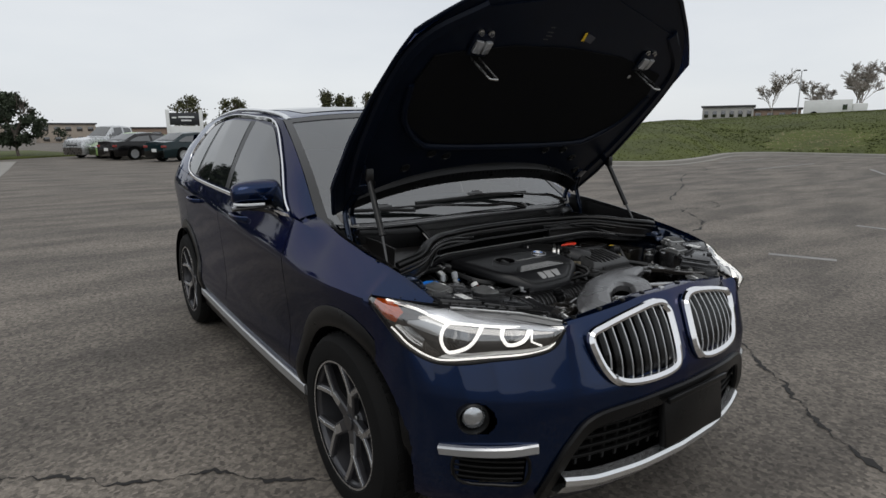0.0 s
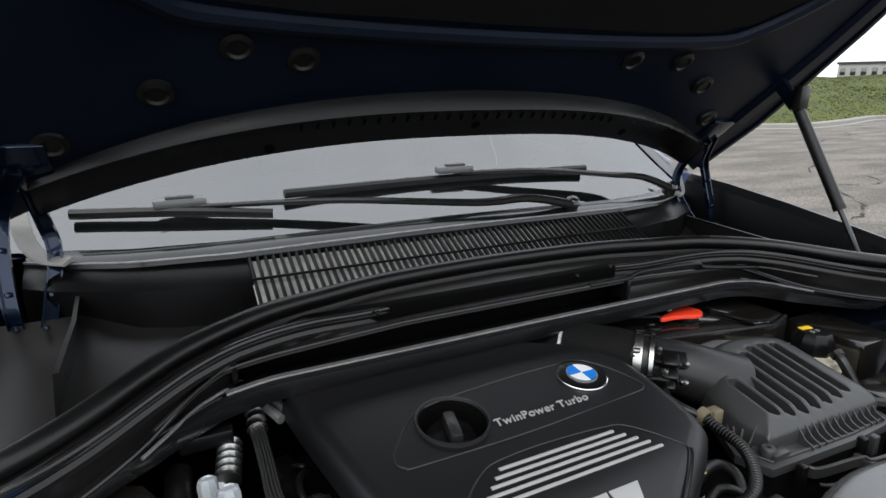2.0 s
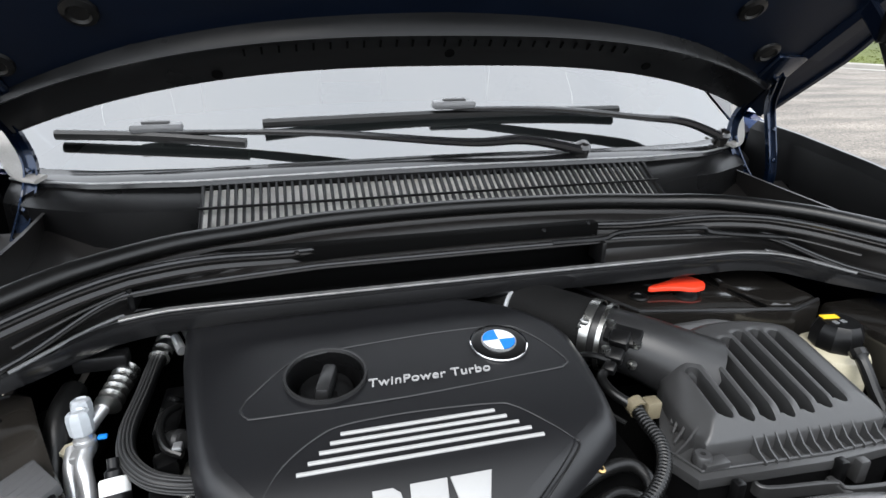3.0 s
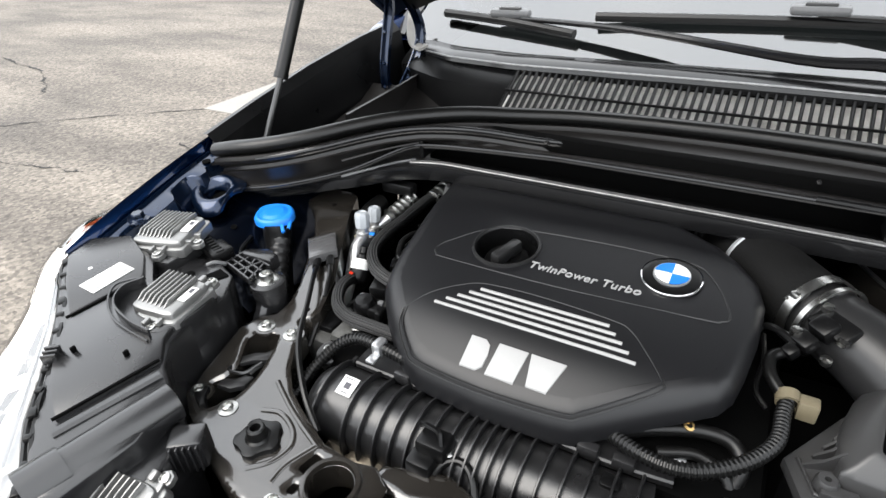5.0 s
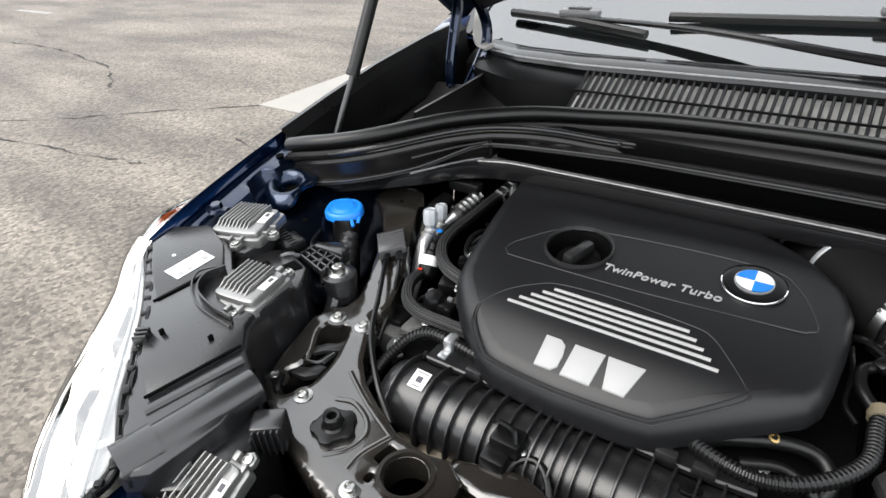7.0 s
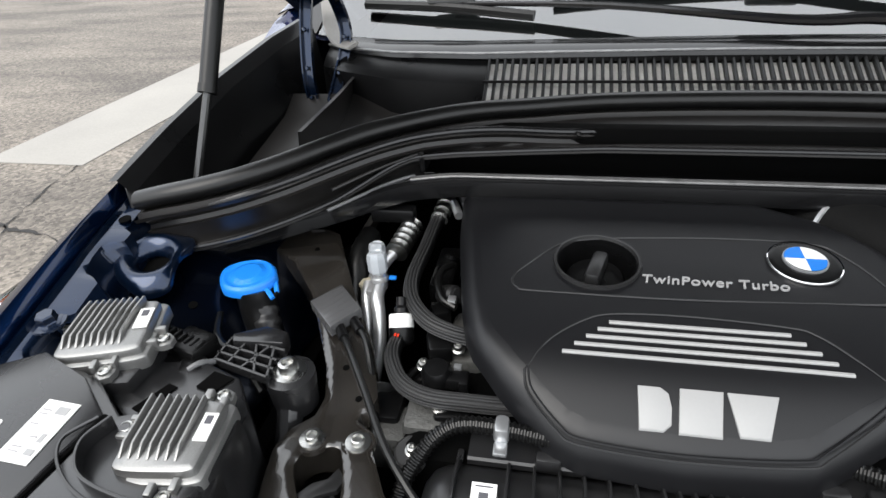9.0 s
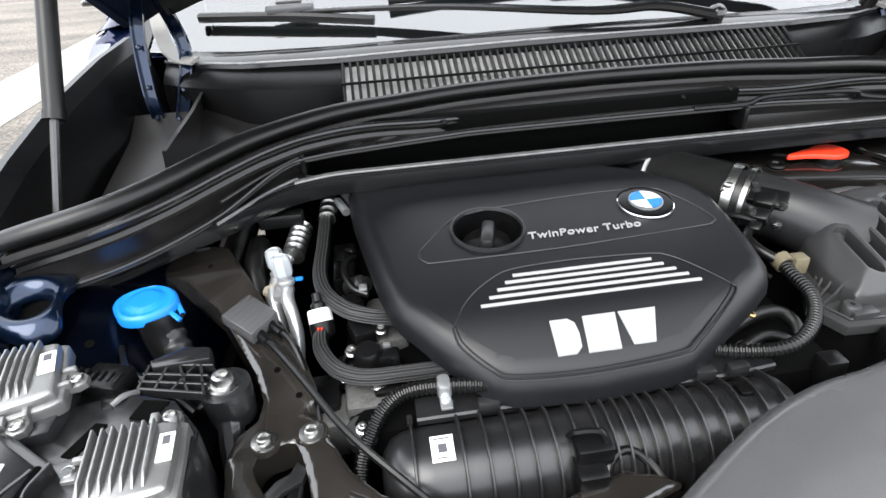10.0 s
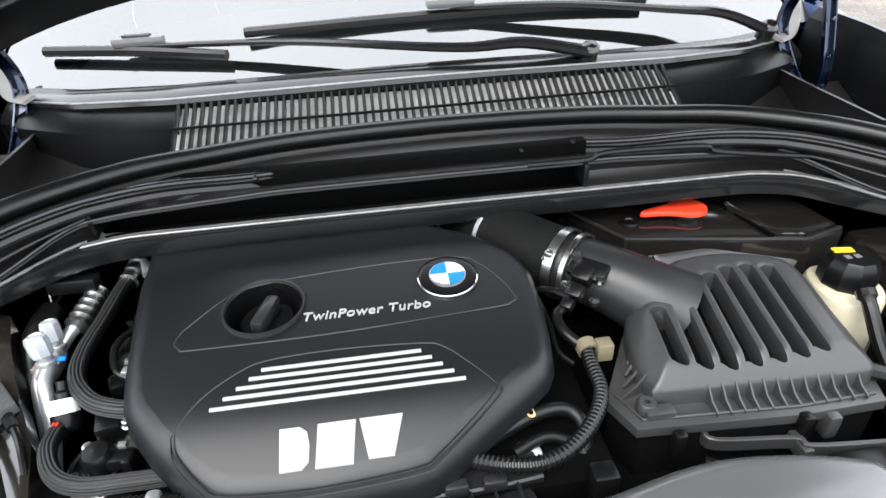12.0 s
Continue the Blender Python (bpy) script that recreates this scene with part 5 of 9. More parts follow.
for k in range(64):
    x = -0.387 + 0.01229 * k
    m = Matrix.Translation((x, 1.066, 0.992)) @ tilt
    if k == 0:
        slat.matrix_basis = m
    else:
        shared("grille_slat", slat, grille, m)
part("plenum_tray", sheet(B(), [[Vector((x, 1.14, 0.955)) for x in XS], [Vector((x, 1.09, 0.93)) for x in XS], [ridge(x, 0.05, -0.09) for x in XS], [ridge(x, 0.010, -0.095) for x in XS]]), SEALPANEL, car)
for sgn in (-1, 1):
    bm = B()
    sheet(bm, [[Vector((sgn * 0.625, 1.175, 0.985)), Vector((sgn * 0.62, 1.05, 0.98)), Vector((sgn * 0.625, 0.905, 0.972))], [Vector((sgn * 0.630, 1.175, 0.985)), Vector((sgn * 0.626, 1.05, 0.98)), Vector((sgn * 0.631, 0.905, 0.972))], [Vector((sgn * 0.64, 1.175, 0.87)), Vector((sgn * 0.635, 1.05, 0.87)), Vector((sgn * 0.64, 0.9, 0.87))]])
    part("plenum_wall", bm, SEALPANEL, car)
    part("cowl_end", sweep(B(), spline([(sgn * 0.635, 1.185, 1.026), (sgn * 0.668, 1.205, 1.030), (sgn * 0.690, 1.232, 1.052), (sgn * 0.700, 1.262, 1.095)], 6), rect_section(0.026, 0.006, 0.4), up=(0, -0.3, 1)), PALETRIM, car, "pale rubber end of the cowl")
    part("inner_fender_trim", sheet(B(), [[Vector((sgn * (x + 0.008), y, z + 0.010)) for y, x, z in ((0.72, 0.780, 0.966), (0.85, 0.790, 0.987), (1.0, 0.791, 1.012), (1.15, 0.772, 1.038), (1.24, 0.748, 1.053))], [Vector((sgn * (x - 0.003), y, z + 0.011)) for y, x, z in ((0.72, 0.780, 0.966), (0.85, 0.790, 0.987), (1.0, 0.791, 1.012), (1.15, 0.772, 1.038), (1.24, 0.748, 1.053))], [Vector((sgn * (x - 0.020), y, z - 0.005)) for y, x, z in ((0.72, 0.780, 0.966), (0.85, 0.790, 0.987), (1.0, 0.791, 1.012), (1.15, 0.772, 1.038), (1.24, 0.748, 1.053))], [Vector((sgn * (x - 0.030), y, z - 0.07)) for y, x, z in ((0.72, 0.780, 0.966), (0.85, 0.790, 0.987), (1.0, 0.791, 1.012), (1.15, 0.772, 1.038), (1.24, 0.748, 1.053))], [Vector((sgn * (x - 0.050), y, 0.78)) for y, x in ((0.72, 0.780), (0.85, 0.790), (1.0, 0.791), (1.15, 0.772), (1.24, 0.748))]]), PLASTIC, car)


def wiper(pivot, knee, joint, tip_a, tip_b):
    w = part("wiper", sweep(B(), spline([pivot, Vector(pivot).lerp(knee, 0.5) + Vector((0, -0.004, 0.012)), knee, Vector(knee).lerp(joint, 0.5) + Vector((0, 0, 0.008)), joint], 6), rect_section(0.024, 0.013, 0.3), scale=lambda k: 1.35 - 0.034 * k), COWLGLOSS, car, "black windscreen wiper resting on the glass")
    part("blade", sweep(B(), spline([tip_a, Vector(tip_a).lerp(tip_b, 0.5) + Vector((0, -0.002, 0.004)), tip_b], 8), rect_section(0.018, 0.016, 0.3)), RUBBER, w)
    part("blade_joint", box(B(), Vector(joint) + Vector((0, 0, 0.008)), (0.085, 0.024, 0.016), 0.006), JOINTGREY, w, "grey blade joint")
    part("joint_ridge", box(B(), Vector(joint) + Vector((0, -0.002, 0.017)), (0.045, 0.012, 0.006), 0.002), AIRBOX, w)
    part("pivot_cap", disc(B(), pivot, (0, -0.5, 0.85), [(0.015, -0.015), (0.015, 0.010), (0.009, 0.016), (0, 0.017)], 16), GLOSSBLACK, w)
    return w


wiper((0.27, 1.135, 1.043), (0.05, 1.155, 1.062), (-0.472, 1.265, 1.080), (-0.636, 1.290, 1.078), (-0.325, 1.229, 1.062))
wiper((0.612, 1.185, 1.043), (0.45, 1.228, 1.082), (0.06, 1.267, 1.105), (-0.296, 1.264, 1.089), (0.421, 1.280, 1.092))

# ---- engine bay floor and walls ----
# floor and walls carry the shade low in the bay as near-black colour
tub = part("engine_bay_tub", box(B(), (0, 0.62, 0.56), (1.10, 0.80, 0.03), 0.005), SHADE_BLACK, car)
part("firewall", box(B(), (0, 1.02, 0.70), (1.10, 0.02, 0.32), 0.004), SHADE_BLACK, tub)
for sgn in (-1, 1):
    part("bay_side", box(B(), (sgn * 0.56, 0.62, 0.66), (0.02, 0.8, 0.22), 0.004), SHADE_BLACK, tub)


def inner_fender():
    """Painted flange with a scalloped edge and the apron below it, inside the fender."""
    ys = np.linspace(0.44, 0.735, 48)
    wave = lambda y: 0.010 * max(-1.0, min(1.0, 3.0 * math.sin((y - 0.452) * 62))) * (y < 0.675)
    rows = []
    for inset, down, follow in ((0.008, 0.030, 0), (0.011, 0.017, 0), (0.018, 0.014, 0), (0.021, 0.019, 0), (0.034, 0.021, 0.6), (0.040, 0.023, 1), (0.042, 0.030, 1), (0.062, 0.075, 0.2)):
        near = lambda y: 1 - 0.15 * max(0.0, min(1.0, (y - 0.606) / 0.025))
        rows.append([Vector((-(lerp_table(GAPX, y) - inset * near(y) - follow * wave(y)), y, lerp_table(GAP, y) - down)) for y in ys])
    rows += [[Vector((-0.685, y, 0.80)) for y in ys], [Vector((-0.62, y, 0.70)) for y in ys]]
    return sheet(B(), rows)


both("inner_fender", inner_fender, INNERBLUE, label="dark blue painted inner fender flange")
# a near-black disc draws the shaded hole on the closed flange
both("flange_hole", lambda: disc(B(), (-0.756, 0.690, lerp_table(GAP, 0.690) - 0.0195), (0, -0.15, 1), [(0.007, 0), (0.007, 0.0012), (0, 0.0012)], 14), SHADE_BLACK)
for y in (0.545,):
    bolts = both("fender_bolt", lambda: disc(B(), (-0.744, y, lerp_table(GAP, y) - 0.022), (0, -0.1, 1), [(0.0135, 0), (0.0135, 0.002), (0.010, 0.003), (0.0092, 0.004), (0.0092, 0.010), (0.008, 0.0115), (0, 0.0115)], 6), INNERBLUE, angle=20)
    for side, ob in enumerate(bolts):
        flat = disc(B(), (-0.744, y, lerp_table(GAP, y) - 0.0225), (0, -0.1, 1), [(0.0165, 0), (0.016, 0.002), (0.009, 0.0025)], 20)
        part("washer", mirror(flat) if side else flat, INNERBLUE, ob)

TOWER = curve2([(-0.757, 0.650), (-0.762, 0.685), (-0.742, 0.701), (-0.715, 0.703), (-0.688, 0.704), (-0.681, 0.690), (-0.684, 0.664), (-0.680, 0.634), (-0.702, 0.619), (-0.735, 0.630)], 4)
tower_top = lambda x, y: 0.912 - 0.10 * (x + 0.71) + 0.26 * (y - 0.655) + 0.0035 * math.cos(min(math.pi, 190 * abs(math.hypot(x + 0.713, (y - 0.661) * 1.05) - 0.030)))
both("tower_bracket", lambda: plate(TOWER, tower_top, 0.003, [ring_of(-0.713, 0.661, 0.0185, 28, 0.0165)], 0.007, 0.005, 0.004), INNERBLUE, label="dark blue pressed bracket with a round eye on the strut tower", angle=45)
# apron in the darkened blue, its shade painted into the colour
both("tower_apron", lambda: sheet(B(), [[Vector((-0.77, 0.56, 0.87)), Vector((-0.765, 0.62, 0.885)), Vector((-0.75, 0.70, 0.895)), Vector((-0.72, 0.78, 0.895))], [Vector((-0.72, 0.56, 0.862)), Vector((-0.715, 0.62, 0.878)), Vector((-0.69, 0.70, 0.888)), Vector((-0.67, 0.79, 0.888))], [Vector((-0.67, 0.57, 0.850)), Vector((-0.66, 0.62, 0.862)), Vector((-0.635, 0.70, 0.866)), Vector((-0.62, 0.80, 0.862))], [Vector((-0.60, 0.58, 0.76)), Vector((-0.58, 0.62, 0.77)), Vector((-0.565, 0.70, 0.775)), Vector((-0.55, 0.82, 0.78))]]), PAINT_SHADED)
both("tower_well", lambda: disc(B(), (-0.713, 0.661, 0.8955), (-0.1, -0.26, 1), [(0.021, 0), (0.021, 0.002), (0, 0.002)], 20), SHADE_BLACK)
# near-black disc for a shaded hole, the apron itself is closed
both("tower_hole", lambda: disc(B(), (-0.663, 0.640, 0.8675), (0.2, -0.3, 1), [(0.005, 0), (0.005, 0.001), (0, 0.001)], 12), SHADE_BLACK)

# ---- engine cover ----
COVER_EDGE = [(-0.396, 0.868), (-0.389, 0.80), (-0.379, 0.74), (-0.364, 0.658), (-0.354, 0.620), (-0.345, 0.601), (-0.318, 0.568), (-0.283, 0.535), (-0.266, 0.523), (-0.245, 0.516), (-0.165, 0.511), (-0.090, 0.515), (-0.066, 0.519), (-0.046, 0.530), (0.030, 0.576), (0.054, 0.594), (0.064, 0.612), (0.070, 0.645), (0.076, 0.70), (0.077, 0.748), (0.068, 0.778), (0.044, 0.81), (0.018, 0.835), (-0.04, 0.868)]
level = lambda y: y if y < 0.76 else 0.76 + 0.04 * (1 - math.exp(-(y - 0.76) / 0.04))
cover_top = lambda x, y: 0.887 + 0.10 * (level(y) - 0.56) - 0.006 * max(0.0, (abs(x + 0.155) - 0.09) / 0.15) ** 2 - 0.47 * 0.012 * math.log(1 + math.exp((0.582 - y) / 0.012))
LET = lambda x, y: Vector((x, y, cover_top(x, y)))


def shrink(pts, d):
    c = Vector((-0.158, 0.70))
    out = []
    n = len(pts)
    area = sum(a[0] * b[1] - b[0] * a[1] for a, b in zip(pts, pts[1:] + pts[:1]))
    for k in range(n):
        a, b, e = Vector(pts[k - 1]), Vector(pts[k]), Vector(pts[(k + 1) % n])
        u, w = (b - a).normalized(), (e - b).normalized()
        nrm = Vector((-u.y, u.x)) + Vector((-w.y, w.x))
        nrm = nrm.normalized() * (1 if area > 0 else -1)
        out.append(tuple(b + nrm * d))
    return out


def reach(px, py, a, b):
    """Distance of a place in plan to a stretch from a to b."""
    vx, vy = b[0] - a[0], b[1] - a[1]
    f = max(0.0, min(1.0, ((px - a[0]) * vx + (py - a[1]) * vy) / (vx * vx + vy * vy)))
    return math.hypot(px - a[0] - f * vx, py - a[1] - f * vy)


def within(x, y, poly):
    odd = False
    for (x0, y0), (x1, y1) in zip(poly, poly[1:] + poly[:1]):
        if (y0 > y) != (y1 > y) and x < x0 + (y - y0) / (y1 - y0) * (x1 - x0):
            odd = not odd
    return odd


def cover_mesh():
    bm = B()
    base = []
    for a, b in zip(COVER_EDGE, COVER_EDGE[1:] + COVER_EDGE[:1]):
        base += [(a[0] + (b[0] - a[0]) * s / 3, a[1] + (b[1] - a[1]) * s / 3) for s in range(3)]
    rings = []
    for d, zf in ((0.006, None), (0.0, -7), (0.0015, -6), (0.004, -5), (0.0075, -4), (0.012, -3), (0.017, -1), (0.023, -2)):
        pts = shrink(base, d)
        if zf is None:
            rings.append([(x, y, cover_top(x, y) - 0.040) for x, y in pts])
        elif zf < 0:
            fall = {-1: 0.0006, -2: 0.0, -3: 0.0022, -4: 0.0056, -5: 0.0105, -6: 0.016, -7: 0.030}[zf]
            rings.append([(x, y, cover_top(x, y) - fall) for x, y in pts])
    v = [[bm.verts.new(p) for p in r] for r in rings]
    n = len(base)
    for A, C in zip(v, v[1:]):
        for k in range(n):
            bm.faces.new((A[k], A[(k + 1) % n], C[(k + 1) % n], C[k]))
    inner = shrink(base, 0.023)
    top = sheet(B(), [[Vector((x, y, 0)) for x in np.linspace(-0.40, 0.08, 161)] for y in np.linspace(0.48, 0.91, 144)])
    gone = [f for f in top.faces for c in [f.calc_center_median()] if not within(c.x, c.y, inner) or (c.x + 0.229) ** 2 + (c.y - 0.720) ** 2 < 0.0415 ** 2]
    bmesh.ops.delete(top, geom=gone, context="FACES")
    # the grid's rim is drawn to the outline and to the filler's round hole
    for p in top.verts:
        if p.is_boundary:
            q, r = p.co.xy, (p.co.xy - Vector((-0.229, 0.720)))
            if r.length < 0.05:
                q = Vector((-0.229, 0.720)) + r.normalized() * 0.0415
            else:
                near_by = []
                for a, b in zip(inner, inner[1:] + inner[:1]):
                    a, b = Vector(a), Vector(b)
                    f = max(0.0, min(1.0, (q - a).dot(b - a) / (b - a).length_squared))
                    near_by.append(a.lerp(b, f))
                q = min(near_by, key=lambda c: (c - p.co.xy).length)
            p.co.x, p.co.y = q
        p.co.z = cover_top(p.co.x, p.co.y)
    me = bpy.data.meshes.new("cover_top")
    top.to_mesh(me)
    top.free()
    bm.from_mesh(me)
    bmesh.ops.remove_doubles(bm, verts=bm.verts, dist=0.0004)
    bpy.data.meshes.remove(me)
    return bm


cover = part("engine_cover", cover_mesh(), COVER, car, "matte black engine cover with white stripes and round emblem", 25)
# embossed lines
def bead(pts, r=0.0016, closed=False, res=5):
    line = spline([LET(x, y) for x, y in pts], res)
    return sweep(B(), line, round_section(r, 6), closed=closed)


BEAD_TOP = [(-0.311, 0.698), (-0.315, 0.684), (-0.308, 0.673), (-0.290, 0.669), (-0.148, 0.669), (0.014, 0.681), (0.036, 0.687), (0.043, 0.697), (0.031, 0.730), (0.013, 0.757), (-0.008, 0.771), (-0.083, 0.773), (-0.188, 0.766), (-0.250, 0.756), (-0.278, 0.738), (-0.311, 0.698)]
BEAD_BROW = [(-0.295, 0.572), (-0.275, 0.604), (-0.243, 0.632), (-0.214, 0.643), (-0.147, 0.646), (-0.066, 0.641), (-0.044, 0.633), (-0.024, 0.612), (-0.001, 0.585)]
BEAD_LOW = [(-0.295, 0.572), (-0.290, 0.553), (-0.266, 0.529), (-0.246, 0.520), (-0.172, 0.5165), (-0.082, 0.521), (-0.058, 0.530), (-0.001, 0.572), (-0.001, 0.585)]
part("embossed_line", bead(BEAD_TOP, 0.0012), GREYPLASTIC, cover)
part("embossed_line", bead(BEAD_BROW, 0.0011), GREYPLASTIC, cover)
part("embossed_line", bead(BEAD_LOW, 0.0011), GREYPLASTIC, cover)
part("embossed_line", bead([(x + (0.155 + x) * -0.022, y + 0.004) for x, y in BEAD_LOW], 0.0009), COVER, cover)
# five white stripes
for k in range(5):
    y = 0.592 + 0.0096 * k
    x0, x1 = -0.263 + 0.0105 * k, -0.029 - 0.0095 * k
    part("white_stripe", sweep(B(), [LET(x, y) + Vector((0, 0, 0.0008)) for x in np.linspace(x0, x1, 8)], rect_section(0.0042, 0.003, 0.3)), WHITE, cover, "raised white stripe")
# maker's mark: three plain white shapes
for pts in ([(-0.200, 0.5345), (-0.181, 0.5345), (-0.1745, 0.540), (-0.1735, 0.552), (-0.1755, 0.562), (-0.182, 0.5665), (-0.200, 0.5665)], [(-0.1695, 0.534), (-0.1365, 0.534), (-0.1325, 0.567), (-0.1665, 0.567)], [(-0.1235, 0.536), (-0.1010, 0.536), (-0.0905, 0.567), (-0.1295, 0.567)]):
    part("white_mark", prism(B(), pts, lambda x, y: cover_top(x, y) - 0.002, lambda x, y: cover_top(x, y) + 0.0022, 0.0012), WHITE, cover, "raised plain white shape")
# small raised lettering
lettering = bpy.data.curves.new("lettering", "FONT")
lettering.body, lettering.size, lettering.shear, lettering.extrude, lettering.space_character = "TwinPower Turbo", 0.0172, 0.15, 0.0008, 1.06
lettering.offset = 0.00012
lettering.materials.append(GREYPRINT)
letters = new("lettering", lettering)
letters.parent = cover
letters.location = LET(-0.187, 0.6905) + Vector((0, 0, 0.001)) - CAR_AT - cover.location
letters.rotation_euler = (math.atan(0.10), 0, 0)
letters["label"] = "small silver lettering"
# round emblem
em = Vector((-0.026, 0.736, cover_top(-0.026, 0.736)))
emblem = part("emblem", disc(B(), em, (0, -0.1, 1), [(0.034, -0.004), (0.034, 0.0025), (0.032, 0.0036), (0.028, 0.004), (0.0, 0.004)], 40), PLASTIC, cover, "round emblem with blue and white quarters")
part("emblem_rim", disc(B(), em, (0, -0.1, 1), [(0.0332, 0.003), (0.0342, 0.0034), (0.0350, 0.0022), (0.0350, 0.0012), (0.033, 0.0006)], 40, caps=False), CHROME, emblem)
for q in range(4):
    bm = B()
    a0 = q * math.pi / 2
    pts = [(0.0, 0.0)] + [(0.0195 * math.cos(a0 + t), 0.0195 * math.sin(a0 + t)) for t in np.linspace(0, math.pi / 2, 8)]
    bm.faces.new([bm.verts.new(em + Vector((px, py, 0.0066 + 0.1 * py))) for px, py in pts])
    part("emblem_quarter", bm, EMBLUE if q % 2 else EMWHITE, emblem)
part("emblem_ring", disc(B(), em, (0, -0.1, 1), [(0.0195, 0.004), (0.0195, 0.0062), (0.0208, 0.0062), (0.0208, 0.004)], 32, caps=False), SATIN, emblem)
# oil filler in its bowl
oc = Vector((-0.229, 0.720, cover_top(-0.229, 0.720)))
part("filler_bowl", disc(B(), oc, (0, -0.1, 1), [(0.0445, 0.0005), (0.0432, 0.003), (0.041, 0.0005), (0.040, -0.014), (0.038, -0.044), (0.0, -0.044)], 36, caps=False), PLASTIC, cover)
part("bowl_rim", disc(B(), oc, (0, -0.1, 1), [(0.0452, 0.0), (0.0446, 0.0034), (0.0420, 0.0036), (0.0408, 0.0)], 40, caps=False), GREYPLASTIC, cover)
cap = part("oil_cap", disc(B(), oc, (0, -0.1, 1), [(0.031, -0.043), (0.031, -0.022), (0.028, -0.018), (0.020, -0.017), (0.0, -0.017)], 36), PLASTIC, cover, "round black oil filler cap")
part("cap_grip", box(B(), oc + Vector((0, 0, -0.010)), (0.016, 0.052, 0.020), 0.005, Matrix.Rotation(-0.25, 4, "Z")), GREYPLASTIC, cap)

# engine block, coloured near-black for the shade below the cover
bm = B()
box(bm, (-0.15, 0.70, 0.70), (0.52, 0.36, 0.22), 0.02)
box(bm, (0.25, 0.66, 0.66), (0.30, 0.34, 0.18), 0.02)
part("engine_block", bm, SHADE_BLACK, car)
bm = B()
box(bm, (-0.385, 0.60, 0.79), (0.05, 0.10, 0.05), 0.01)
box(bm, (-0.42, 0.57, 0.775), (0.06, 0.05, 0.05), 0.012)
box(bm, (-0.36, 0.68, 0.80), (0.05, 0.09, 0.05), 0.012)
part("cylinder_head", bm, material("dirty_casting", (0.10, 0.10, 0.095), 0.55, 0.5, 0.4, 30, 300, 0.4), car)

# intake manifold under the cover's front edge
def manifold():
    bm = B()
    line = [Vector((x, 0.492 + 0.10 * max(0, x + 0.02), 0.772)) for x in [-0.378, -0.375, -0.368, -0.358, -0.345] + list(np.linspace(-0.33, 0.02, 20))]
    ends = {0: 0.35, 1: 0.62, 2: 0.84, 3: 0.95}
    return sweep(bm, line, round_section(0.047, 20, 1.0), scale=lambda k: ends.get(k, 1.0))


intake = part("intake_manifold", manifold(), MANIFOLD, car, "ribbed black plastic intake manifold")
for k, x in enumerate([-0.347, -0.303, -0.281, -0.260, -0.240, -0.220, -0.199] + [-0.178 + 0.0120 * i for i in range(6)] + [-0.100, -0.080, -0.059, -0.038, -0.016, 0.006]):
    bm = B()
    line = [Vector((x, 0.492 + 0.10 * max(0, x + 0.02) + 0.0500 * math.cos(a), 0.772 + 0.0500 * math.sin(a))) for a in np.linspace(-0.6, math.pi + 0.4, 16)]
    sweep(bm, line, rect_section(0.0100, 0.0026, 0.2), up=(1, 0, 0))
    box(bm, (x, 0.5295 + 0.10 * max(0, x + 0.02), 0.8105), (0.006, 0.012, 0.006), 0.0015)
    part("manifold_rib", bm, MANIFOLD, intake)
bm = B()
for z in (0.800, 0.775):
    sweep(bm, [Vector((x, 0.452 if z < 0.79 else 0.462, z)) for x in np.linspace(-0.33, 0.02, 10)], rect_section(0.008, 0.004, 0.2))
part("manifold_seam", bm, MANIFOLD, intake)
bm = B()
line = [Vector((x, 0.538 + 0.1 * max(0, x + 0.02), 0.812)) for x in np.linspace(-0.34, 0.03, 12)]
sweep(bm, line, rect_section(0.03, 0.010, 0.2))
for x in (-0.27, -0.16, -0.05, -0.015):
    box(bm, (x, 0.525, 0.822), (0.022, 0.012, 0.014), 0.003)
part("manifold_flange", bm, MANIFOLD, intake)
part("barcode_label", box(B(), (-0.321, 0.484, 0.8193), (0.021, 0.024, 0.0015), 0, Matrix.Rotation(radians(17), 4, "X")), PAPER, intake, "small white paper label")
for dx, dy, w, d in ((0.0, 0.0085, 0.015, 0.0012), (0.0, 0.0, 0.008, 0.008), (0.0, -0.0085, 0.011, 0.0012)):
    part("label_bar", box(B(), (-0.321 + dx, 0.484 + dy, 0.8200 + 0.306 * dy), (w, d, 0.0010), 0, Matrix.Rotation(radians(17), 4, "X")), INK, intake)
bm = B()
box(bm, (-0.19, 0.462, 0.818), (0.035, 0.028, 0.022), 0.005)
box(bm, (-0.196, 0.447, 0.800), (0.03, 0.03, 0.03), 0.006)
box(bm, (-0.195, 0.430, 0.775), (0.022, 0.022, 0.05), 0.006)
tube(bm, [(-0.21, 0.47, 0.828), (-0.205, 0.465, 0.838), (-0.185, 0.462, 0.838), (-0.178, 0.455, 0.826)], 0.003, 6)
sensor = part("pressure_sensor", bm, PLASTIC, intake, "black pressure sensor with steel bolt")
part("bolt", disc(B(), (-0.176, 0.462, 0.808), (0, -0.3, 1), [(0.008, 0), (0.008, 0.004), (0.005, 0.006), (0, 0.006)], 12), STEEL, sensor)
part("front_casting", tube(box(box(B(), (-0.275, 0.452, 0.742), (0.05, 0.04, 0.045), 0.01), (-0.225, 0.44, 0.735), (0.03, 0.03, 0.06), 0.008), [(-0.33, 0.45, 0.75), (-0.29, 0.435, 0.745), (-0.245, 0.43, 0.75)], 0.012, 10), material("bronze_casting", (0.20, 0.17, 0.13), 0.4, 0.8, 0.25, 25, 300, 0.2), car, "small bronze metal fitting")

